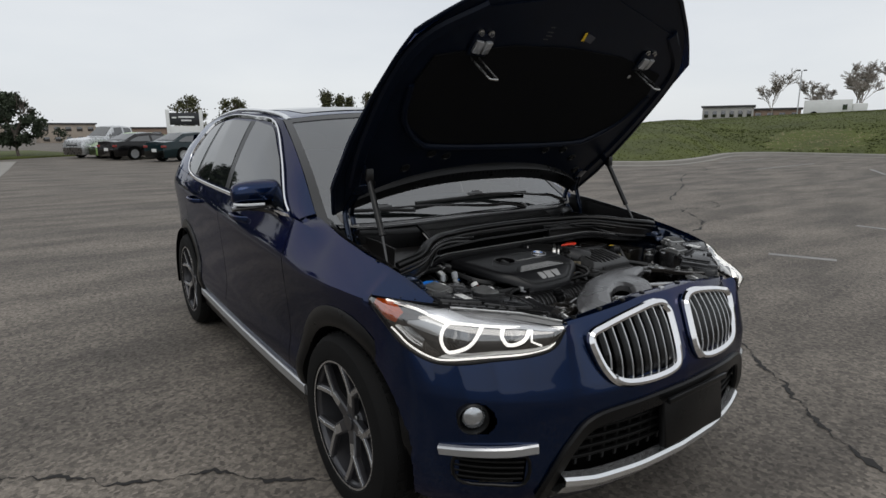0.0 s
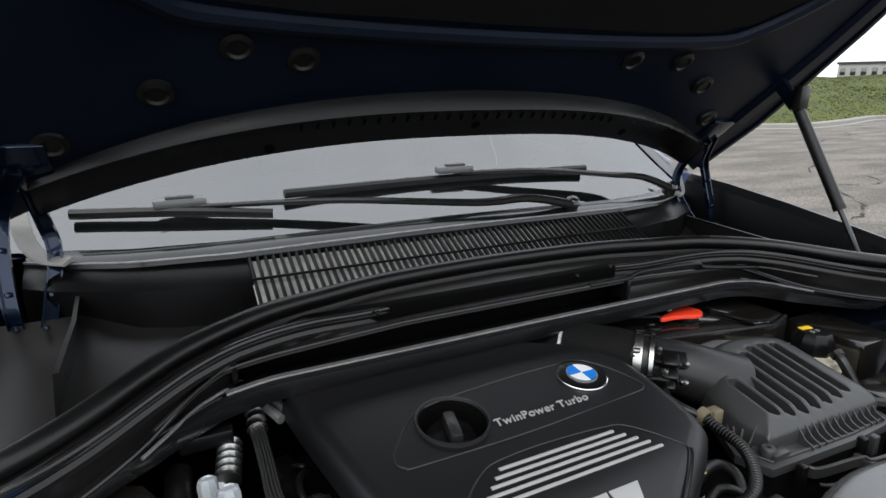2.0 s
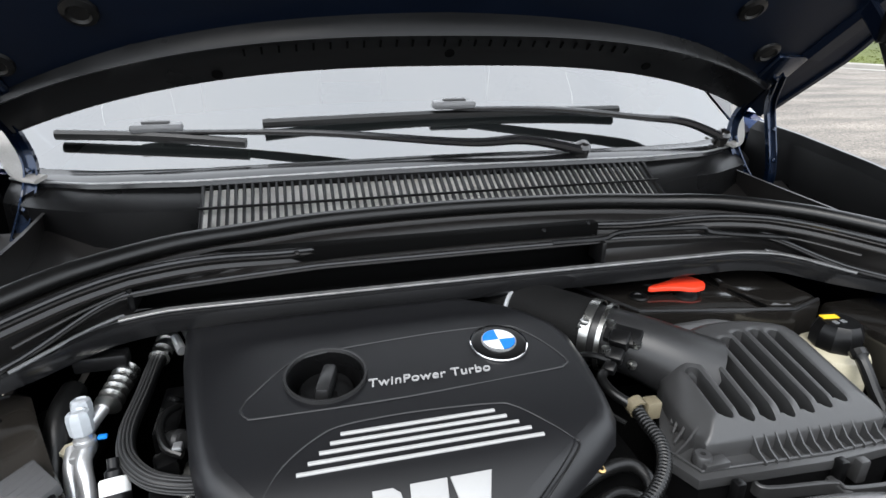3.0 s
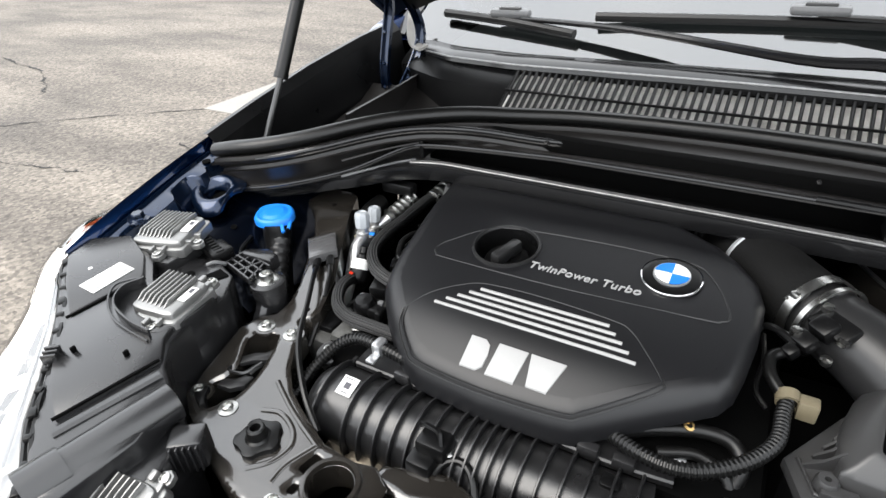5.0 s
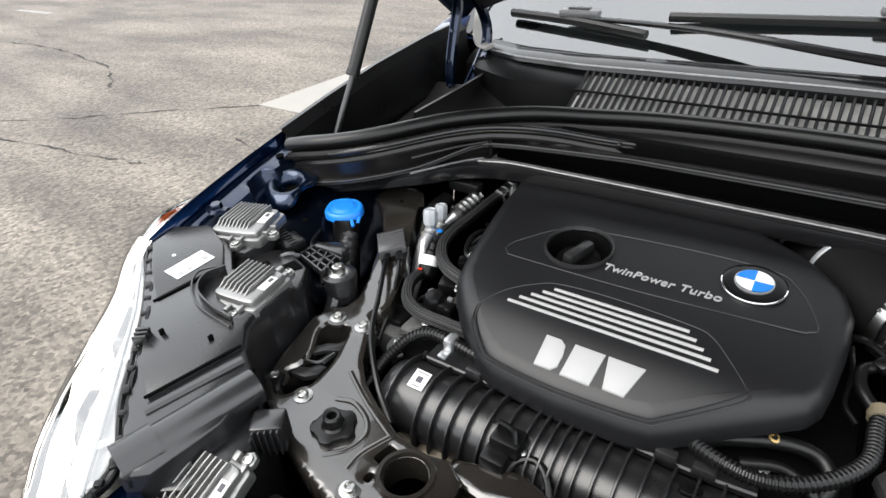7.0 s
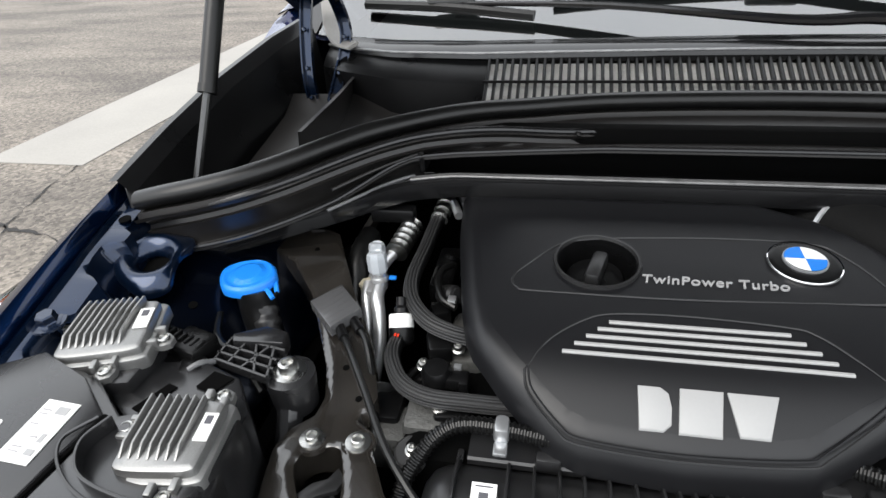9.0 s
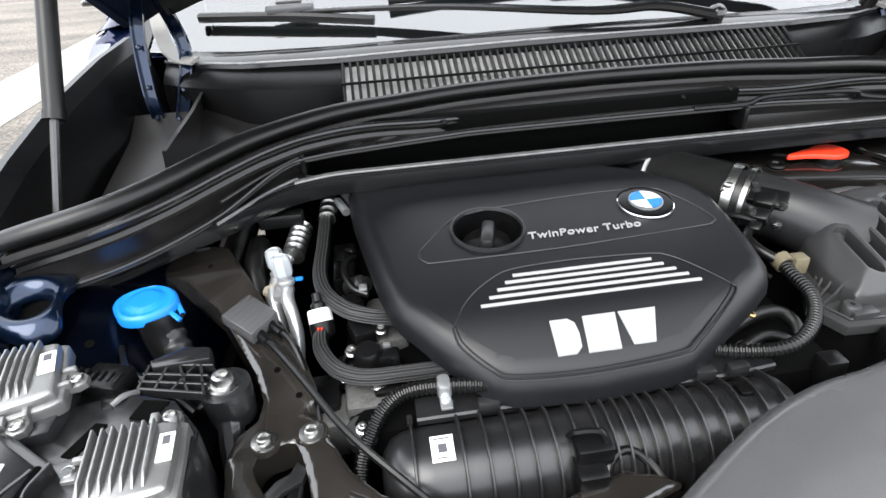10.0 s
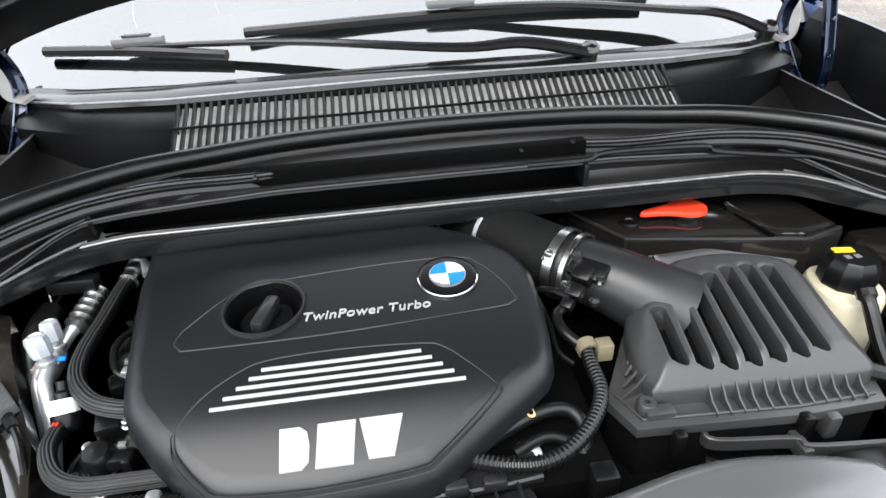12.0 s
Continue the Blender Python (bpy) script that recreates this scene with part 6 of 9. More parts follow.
# hoses on the right-hand side of the engine
def ridges(pts, r, owner, count=7):
    """Fine ribs along a hose."""
    line = spline(pts, 6)
    for n in range(count):
        a, run = n * 0.42 - 0.3, []
        for i, c in enumerate(line):
            d = (line[min(i + 1, len(line) - 1)] - line[max(i - 1, 0)]).normalized()
            side = d.cross(Vector((0, 0, 1))).normalized()
            run.append(c + (side * math.cos(a) + side.cross(d) * math.sin(a)) * r)
        part("hose_ridge", sweep(B(), run, round_section(0.0013, 6)), BRAID, owner)


COURSE = [(-0.428, 0.862, 0.867), (-0.428, 0.835, 0.870), (-0.429, 0.783, 0.868), (-0.431, 0.722, 0.866), (-0.423, 0.684, 0.862), (-0.401, 0.658, 0.856), (-0.375, 0.649, 0.850), (-0.345, 0.650, 0.842)]
hose = part("braided_hose", tube(B(), COURSE, 0.0084, 14, 8), RUBBER, car, "thick braided black rubber hose")
ridges(COURSE, 0.0084, hose)
part("hose_fitting", tube(B(), [(-0.428, 0.858, 0.867), (-0.424, 0.915, 0.872)], 0.0098, 12, 2), STEEL, hose, "steel hose coupling")
for f in (0.10, 0.38, 0.68):
    c = Vector((-0.428, 0.858, 0.867)).lerp((-0.424, 0.915, 0.872), f)
    part("coupling_ring", disc(B(), c, (0.004, 0.057, 0.005), [(0.0098, -0.005), (0.0128, -0.004), (0.0128, 0.004), (0.0098, 0.005)], 14, caps=False), STEEL, hose)
COURSE = [(-0.431, 0.644, 0.836), (-0.431, 0.632, 0.842), (-0.428, 0.609, 0.842), (-0.412, 0.584, 0.837), (-0.385, 0.573, 0.833), (-0.345, 0.573, 0.831), (-0.315, 0.574, 0.830), (-0.290, 0.574, 0.832)]
loop = part("vacuum_hose", tube(B(), COURSE, 0.0078, 12, 8), RUBBER, car, "braided black hose below the engine cover")
ridges(COURSE, 0.0078, loop)
part("filter_body", disc(B(), (-0.431, 0.656, 0.842), (-0.1, 0.60, 0.72), [(0.006, -0.016), (0.011, -0.014), (0.0138, -0.010), (0.0138, 0.003), (0.011, 0.004)], 20), PLASTIC, loop)
part("filter_band", disc(B(), (-0.431, 0.656, 0.842), (-0.1, 0.60, 0.72), [(0.0120, 0.002), (0.0134, 0.003), (0.0134, 0.016), (0.0120, 0.018), (0, 0.018)], 24), PAPER, loop, "white plastic filter band")
part("filter_cap", disc(B(), (-0.431, 0.656, 0.842), (-0.1, 0.60, 0.72), [(0.0080, 0.017), (0.0080, 0.024), (0.0050, 0.027), (0.0050, 0.036), (0, 0.036)], 22), PLASTIC, loop)
part("orange_dots", box(box(B(), (-0.4330, 0.6390, 0.8500), (0.0020, 0.0035, 0.0016)), (-0.4295, 0.6385, 0.8500), (0.0020, 0.0035, 0.0016)), REDCAP, loop)
corr = part("corrugated_hose", ribbed(B(), [(-0.402, 0.47, 0.775), (-0.396, 0.500, 0.795), (-0.384, 0.520, 0.812), (-0.370, 0.534, 0.826), (-0.349, 0.542, 0.836), (-0.314, 0.540, 0.840), (-0.25, 0.532, 0.838)], 0.0078, 0.0052), RUBBER, car, "corrugated black wiring conduit")
part("hose_clip", box(box(B(), (-0.311, 0.538, 0.840), (0.014, 0.021, 0.020), 0.005), (-0.311, 0.522, 0.834), (0.012, 0.014, 0.004), 0.0015), SATIN, corr, "bright metal hose clip")
part("side_conduit", ribbed(B(), [(-0.395, 0.505, 0.79), (-0.41, 0.46, 0.775), (-0.40, 0.415, 0.76), (-0.36, 0.40, 0.75)], 0.0062, 0.0055), PLASTIC, car)
# air-conditioning ports and pipes
CAPGREY = material("grey_cap_plastic", (0.40, 0.425, 0.45), 0.4, 0.2, 0.1)
for foot, tip, r in (((-0.473, 0.724, 0.846), (-0.476, 0.731, 0.893), 0.0125), ((-0.492, 0.776, 0.826), (-0.493, 0.784, 0.872), 0.0115)):
    foot, tip = Vector(foot), Vector(tip)
    port = part("service_port", disc(B(), foot, tip - foot, [(r * 0.66, 0.0), (r * 0.66, 0.010), (r * 0.86, 0.011), (r * 0.86, 0.015), (r * 0.66, 0.016), (r * 0.66, 0.024)], 16), BRIGHTALU, car, "aluminium air-conditioning service port")
    part("port_cap", disc(B(), foot + (tip - foot).normalized() * 0.022, tip - foot, [(r * 0.84, 0), (r * 0.92, 0.002), (r * 0.96, 0.018), (r * 0.86, 0.0235), (r * 0.6, 0.0255), (r * 0.5, 0.0240), (0, 0.0240)], 8), CAPGREY, port, "grey faceted port cap", 20)
pipe = part("refrigerant_pipe", tube(B(), [(-0.473, 0.724, 0.852), (-0.472, 0.706, 0.846), (-0.467, 0.690, 0.832), (-0.464, 0.675, 0.812), (-0.468, 0.660, 0.780), (-0.474, 0.64, 0.74)], 0.0078, 14), BRIGHTALU, car, "bent bright aluminium refrigerant pipe")
part("pipe_branch", tube(B(), [(-0.494, 0.744, 0.838), (-0.492, 0.722, 0.828), (-0.486, 0.700, 0.806), (-0.484, 0.68, 0.77), (-0.486, 0.66, 0.74)], 0.0078, 14), BRIGHTALU, pipe)
part("branch_fitting", disc(disc(B(), (-0.495, 0.748, 0.826), (-0.05, 0.1, 1), [(0.0105, -0.008), (0.0125, -0.006), (0.0125, 0.004), (0.009, 0.008), (0, 0.008)], 14), (-0.495, 0.748, 0.833), (-0.05, 0.1, 1), [(0.0142, 0), (0.0142, 0.004), (0, 0.004)], 6), CREAM, pipe, "pale beige pipe fitting")
part("pipe_elbow", tube(B(), [(-0.495, 0.750, 0.826), (-0.494, 0.776, 0.832), (-0.480, 0.800, 0.846), (-0.470, 0.815, 0.852)], 0.0085, 12), BRIGHTALU, pipe)
part("pipe_nut", ribbed(B(), [(-0.472, 0.796, 0.852), (-0.462, 0.850, 0.862)], 0.0150, 0.0105, 0.28, 18), STEEL, pipe, "ribbed steel pipe coupling")
part("pipe_block", box(B(), (-0.483, 0.738, 0.836), (0.020, 0.034, 0.014), 0.004), BRIGHTALU, pipe)
part("blue_tab", box(B(), (-0.458, 0.728, 0.860), (0.009, 0.005, 0.004), 0.001), BLUECAP, pipe)
part("dark_hose", tube(B(), [(-0.520, 0.84, 0.85), (-0.522, 0.80, 0.845), (-0.520, 0.76, 0.82), (-0.518, 0.73, 0.78)], 0.0145, 12), RUBBER, car)
# sensors, plugs and leads beside the cylinder head
conn = part("sensor_plug", disc(B(), (-0.382, 0.606, 0.818), (0, -0.15, 1), [(0.016, -0.03), (0.0175, 0.0), (0.0175, 0.004), (0.0155, 0.005), (0.0155, 0.022), (0.0115, 0.028), (0, 0.029)], 22), PLASTIC, car, "black round sensor plug with a side connector")
part("sensor_band", disc(B(), (-0.382, 0.606, 0.818), (0, -0.15, 1), [(0.0178, -0.008), (0.0190, -0.006), (0.0190, -0.002), (0.0178, 0.0)], 22, caps=False), GREYPLASTIC, conn)
part("side_connector", box(box(B(), (-0.362, 0.600, 0.832), (0.024, 0.016, 0.014), 0.003), (-0.354, 0.600, 0.829), (0.010, 0.020, 0.018), 0.003), PLASTIC, conn)
part("connector_clip", box(B(), (-0.362, 0.612, 0.838), (0.008, 0.006, 0.006), 0.001), JOINTGREY, conn)
for c, r in (((-0.400, 0.622, 0.826), 0.0055), ((-0.374, 0.575, 0.820), 0.0065), ((-0.407, 0.596, 0.815), 0.0060), ((-0.393, 0.533, 0.804), 0.0050), ((-0.366, 0.640, 0.836), 0.0050)):
    part("bolt", disc(B(), c, (0, -0.2, 1), [(r * 1.4, 0), (r * 1.4, 0.002), (r, 0.003), (r * 0.9, 0.008), (r * 0.5, 0.0085), (r * 0.4, 0.006), (0, 0.006)], 12), STEEL, conn)
for c, s, a in (((-0.388, 0.648, 0.832), (0.026, 0.034, 0.022), 0.3), ((-0.405, 0.612, 0.805), (0.028, 0.030, 0.030), -0.2), ((-0.362, 0.575, 0.808), (0.036, 0.026, 0.026), 0.1), ((-0.44, 0.59, 0.785), (0.05, 0.05, 0.045), 0.0), ((-0.53, 0.80, 0.80), (0.06, 0.08, 0.06), 0.0), ((-0.408, 0.80, 0.815), (0.03, 0.09, 0.04), 0.0), ((-0.398, 0.706, 0.828), (0.022, 0.026, 0.024), 0.4)):
    part("wiring_plug", box(B(), c, s, 0.005, Matrix.Rotation(a, 4, "Z")), PLASTIC, car)
part("round_cap", disc(B(), (-0.393, 0.534, 0.800), (0, -0.25, 1), [(0.0165, -0.02), (0.0175, -0.004), (0.0175, 0.002), (0.0155, 0.004), (0, 0.004)], 24), AIRBOX, car, "round dark grey end cap")
head = part("vacuum_valve", disc(B(), (-0.388, 0.728, 0.840), (0.7, -0.5, 0.4), [(0.010, -0.02), (0.0125, -0.012), (0.0125, 0.004), (0.009, 0.007), (0.009, 0.013), (0, 0.014)], 18), GREYPLASTIC, car, "small dark grey vacuum valve")
part("valve_lead", tube(B(), [(-0.392, 0.770, 0.856), (-0.402, 0.752, 0.860), (-0.404, 0.728, 0.858), (-0.394, 0.704, 0.852), (-0.378, 0.694, 0.848)], 0.0042, 10), RUBBER, head)
part("valve_hook", tube(B(), [(-0.398, 0.792, 0.850), (-0.402, 0.778, 0.862), (-0.394, 0.768, 0.866), (-0.388, 0.776, 0.858)], 0.0030, 8), PLASTIC, head)
part("valve_clip", box(B(), (-0.383, 0.702, 0.852), (0.010, 0.012, 0.008), 0.002), SATIN, head)
part("plug_lead", tube(B(), [(-0.405, 0.622, 0.825), (-0.412, 0.605, 0.822), (-0.405, 0.590, 0.818), (-0.385, 0.583, 0.816)], 0.0035, 8), RUBBER, conn)
bm = B()
box(bm, (-0.487, 0.850, 0.880), (0.060, 0.022, 0.020), 0.004)
part("relay_box", bm, PLASTIC, car)
for c in ((-0.411, 0.885, 0.881), (-0.402, 0.905, 0.882)):
    part("bulkhead_pin", tube(B(), [c, Vector(c) + Vector((0.012, -0.03, -0.004))], 0.006, 10, 2), SATIN, car)

# washer filler
WASH = curve2([(-0.652, 0.686), (-0.648, 0.702), (-0.632, 0.713), (-0.612, 0.716), (-0.594, 0.707), (-0.584, 0.690), (-0.589, 0.673), (-0.602, 0.661), (-0.618, 0.656), (-0.638, 0.662)], 5)
wash = part("washer_cap", plate(WASH, lambda x, y: 0.8825 + 0.05 * (y - 0.686) - 0.0014 * (abs(math.hypot(x + 0.617, y - 0.687) - 0.0225) < 0.003) + 0.0016 * (math.hypot(x + 0.617, y - 0.687) < 0.0165), 0.0015, (), 0.0085, 0.0045, 0.0038), BLUECAP, car, "bright blue washer fluid cap with a forked tab", 60)
part("cap_floor", prism(B(), [(x * 0.97 - 0.0185, y * 0.97 + 0.0206) for x, y in WASH], 0.871, 0.874, 0.0005), BLUECAP, wash)
for a, c in (((-0.594, 0.676, 0.873), (-0.578, 0.662, 0.868)), ((-0.588, 0.692, 0.873), (-0.578, 0.673, 0.868))):
    part("cap_tab", sweep(B(), [Vector(a), Vector(a).lerp(c, 0.55) + Vector((0, 0, 0.001)), Vector(c)], rect_section(0.0055, 0.004, 0.3)), BLUECAP, wash)
part("tab_bridge", sweep(B(), [Vector((-0.579, 0.663, 0.868)), Vector((-0.578, 0.673, 0.868))], rect_section(0.004, 0.004, 0.3)), PLASTIC, wash)
part("filler_neck", tube(B(), [(-0.607, 0.678, 0.866), (-0.602, 0.668, 0.84), (-0.585, 0.645, 0.80), (-0.57, 0.62, 0.74)], 0.019, 14, 5, scale=lambda k: 1.2 - 0.02 * k), PLASTIC, car)
part("neck_ribs", ribbed(B(), [(-0.595, 0.668, 0.846), (-0.580, 0.640, 0.818), (-0.562, 0.612, 0.786)], 0.016, 0.014), GREYPLASTIC, car)
part("washer_tube", tube(B(), [(-0.64, 0.65, 0.85), (-0.62, 0.61, 0.85), (-0.58, 0.585, 0.84), (-0.55, 0.56, 0.83)], 0.004, 8), RUBBER, car)

# black support arm and latch panel
ARM = [(-0.668, 0.790), (-0.650, 0.818), (-0.612, 0.828), (-0.575, 0.831), (-0.556, 0.820), (-0.528, 0.762), (-0.500, 0.707), (-0.454, 0.629), (-0.435, 0.572), (-0.4385, 0.556), (-0.446, 0.552), (-0.448, 0.545), (-0.441, 0.540), (-0.430, 0.534), (-0.4235, 0.513), (-0.403, 0.476), (-0.378, 0.452), (-0.347, 0.436), (-0.300, 0.415), (-0.258, 0.412), (-0.234, 0.418), (-0.210, 0.402), (-0.204, 0.365), (-0.225, 0.330), (-0.305, 0.318), (-0.360, 0.330), (-0.415, 0.350), (-0.470, 0.376), (-0.496, 0.393), (-0.507, 0.430), (-0.5135, 0.503), (-0.507, 0.527), (-0.490, 0.545), (-0.487, 0.565), (-0.498, 0.602), (-0.520, 0.644), (-0.550, 0.700), (-0.594, 0.752)]
ramp01 = lambda v, a, b: max(0.0, min(1.0, (v - a) / (b - a)))
arm_top = lambda x, y: 0.807 + 0.018 * ramp01(y, 0.42, 0.50) + 0.038 * ramp01(y, 0.545, 0.76) - 0.010 * ramp01(y, 0.35, 0.31)
WINDOW = [(-0.452, 0.511), (-0.468, 0.5105), (-0.481, 0.506), (-0.489, 0.490), (-0.479, 0.470), (-0.470, 0.452), (-0.474, 0.432), (-0.484, 0.420), (-0.470, 0.394), (-0.455, 0.392), (-0.440, 0.420), (-0.436, 0.447), (-0.441, 0.480)]
arm = part("latch_panel", plate(ARM, arm_top, 0.0035, [curve2(WINDOW, 2), ring_of(-0.262, 0.379, 0.0235, 28), [(-0.306, 0.378), (-0.292, 0.376), (-0.286, 0.400), (-0.301, 0.402)], [(-0.299, 0.353), (-0.290, 0.352), (-0.288, 0.364), (-0.297, 0.365)]], 0.034, 0.0042, 0.0022), PANELBLACK, car, "glossy black stamped front support panel", 50)
for x, y in ((-0.481, 0.517), (-0.438, 0.519), (-0.485, 0.405), (-0.432, 0.401), (-0.300, 0.338), (-0.235, 0.350)):
    p = (x, y, arm_top(x, y) - 0.001)
    pad_b = part("bolt_land", disc(B(), p, (0, 0, 1), [(0.0165, -0.003), (0.0155, 0.0008), (0.0, 0.0008)], 24), PANELBLACK, arm)
    part("panel_bolt", disc(B(), p, (0, 0, 1), [(0.0118, 0.001), (0.0118, 0.0022), (0.0085, 0.0028), (0.0066, 0.0030), (0.0062, 0.0066), (0.0050, 0.0072), (0.0040, 0.0048), (0, 0.0048)], 18), STEEL, pad_b, "steel flange bolt")
# small holes drawn as near-black discs in place of shaded openings
for x, y in ((-0.570, 0.775), (-0.4755, 0.600), (-0.520, 0.690), (-0.452, 0.566)):
    part("panel_hole", disc(B(), (x, y, arm_top(x, y) - 0.0005), (0, -0.15, 1), [(0.0036, 0), (0.0034, 0.001), (0, 0.001)], 12), SHADE_BLACK, arm)
part("latch_well", box(B(), (-0.464, 0.450, 0.772), (0.07, 0.14, 0.01), 0.002), SHADE_BLACK, arm)
hook = B()
prism(hook, [(-0.478, 0.452), (-0.462, 0.470), (-0.446, 0.478), (-0.442, 0.490), (-0.452, 0.500), (-0.458, 0.488), (-0.470, 0.482), (-0.484, 0.464)], 0.806, 0.812, 0.0015)
part("latch_hook", hook, GREYPLASTIC, arm, "grey steel latch lever")
hook = B()
prism(hook, [(-0.476, 0.422), (-0.456, 0.424), (-0.443, 0.436), (-0.443, 0.452), (-0.456, 0.450), (-0.462, 0.440), (-0.474, 0.434)], 0.800, 0.807, 0.0015)
part("latch_hook", hook, GREYPLASTIC, arm, "grey steel latch lever")
part("latch_pawl", prism(B(), [(-0.462, 0.455), (-0.448, 0.452), (-0.446, 0.474), (-0.458, 0.476)], 0.796, 0.808, 0.002), PLASTIC, arm)
part("latch_spring", tube(B(), [(-0.478, 0.450, 0.812), (-0.470, 0.440, 0.817), (-0.450, 0.446, 0.816), (-0.446, 0.470, 0.814)], 0.0018, 6), RODM, arm)
part("release_lever", prism(B(), [(-0.484, 0.396), (-0.462, 0.386), (-0.459, 0.392), (-0.468, 0.399), (-0.476, 0.413), (-0.482, 0.411)], 0.800, 0.812, 0.002), PLASTIC, arm)
radc = Vector((-0.366, 0.385, 0.808))
mount = part("radiator_mount", prism(B(), [(radc.x + (0.0245 + 0.0022 * math.copysign(abs(math.cos(5 * a)) ** 0.5, math.cos(5 * a))) * math.cos(a), radc.y + (0.0245 + 0.0022 * math.copysign(abs(math.cos(5 * a)) ** 0.5, math.cos(5 * a))) * math.sin(a)) for a in np.linspace(0, math.tau, 80, endpoint=False)], radc.z - 0.004, radc.z + 0.0055, 0.0016), RUBBER, arm, "black lobed rubber mount")
part("mount_post", disc(B(), radc, (0, 0, 1), [(0.0145, 0.005), (0.0115, 0.0075), (0.0100, 0.018), (0.0085, 0.0195), (0.0058, 0.0190), (0.0056, 0.010), (0, 0.010)], 20), RUBBER, mount)
for pts in ([(-0.395, 0.418), (-0.372, 0.424), (-0.345, 0.414), (-0.330, 0.396), (-0.334, 0.372), (-0.352, 0.352)], [(-0.318, 0.352), (-0.318, 0.375), (-0.306, 0.408)], [(-0.404, 0.455), (-0.384, 0.444), (-0.352, 0.428), (-0.304, 0.408)]):
    part("panel_rib", sweep(B(), spline([(x, y, arm_top(x, y) + 0.0005) for x, y in pts], 6), round_section(0.0032, 10, 0.45)), PANELBLACK, arm)
part("hole_collar", disc(B(), (-0.262, 0.379, arm_top(-0.262, 0.379)), (0, 0, 1), [(0.033, -0.002), (0.030, 0.003), (0.0255, 0.003), (0.0238, -0.002), (0.0235, -0.02)], 30, caps=False), PANELBLACK, arm)
part("arm_notch", prism(B(), [(-0.602, 0.832), (-0.612, 0.846), (-0.590, 0.850), (-0.585, 0.838)], 0.868, 0.874, 0.002), SATIN, arm)
part("shroud_bracket", plate([(-0.238, 0.407), (-0.232, 0.427), (-0.205, 0.436), (-0.165, 0.447), (-0.136, 0.438), (-0.118, 0.425), (-0.150, 0.415), (-0.190, 0.402)], lambda x, y: 0.800 + 0.10 * (y - 0.42), 0.004, (), 0.012, 0.006, 0.003), PANELBLACK, car)
part("vent_tube", tube(B(), [(-0.186, 0.432, 0.790), (-0.176, 0.452, 0.806), (-0.158, 0.460, 0.810), (-0.140, 0.450, 0.802), (-0.125, 0.425, 0.785)], 0.0042, 10), RUBBER, car)
pad = part("rubber_pad", prism(B(), [(-0.539, 0.672), (-0.514, 0.708), (-0.478, 0.667), (-0.500, 0.630)], 0.848, 0.861, 0.0020), DUCTGREY, car, "square grey plastic pad with two cables")
for k in range(6):
    a, c = Vector((-0.533, 0.667, 0.8610)).lerp((-0.503, 0.635, 0.8610), k / 5), Vector((-0.512, 0.702, 0.8610)).lerp((-0.482, 0.666, 0.8610), k / 5)
    part("pad_line", sweep(B(), [a, c], rect_section(0.0008, 0.0007, 0.2)), DUCTGREY, pad)
part("release_cable", tube(B(), [(-0.494, 0.640, 0.851), (-0.470, 0.604, 0.853), (-0.441, 0.558, 0.849), (-0.402, 0.496, 0.843), (-0.355, 0.449, 0.825), (-0.322, 0.428, 0.80)], 0.0036, 8), RUBBER, pad)
part("release_cable", tube(B(), [(-0.484, 0.656, 0.850), (-0.460, 0.625, 0.846), (-0.442, 0.58, 0.82), (-0.435, 0.54, 0.79)], 0.0036, 8), RUBBER, pad)
for a, c in (((-0.497, 0.645, 0.8515), (-0.484, 0.625, 0.852)), ((-0.487, 0.660, 0.8505), (-0.472, 0.641, 0.849))):
    part("cable_boot", tube(B(), [a, c], 0.0056, 10, 2), PLASTIC, pad)

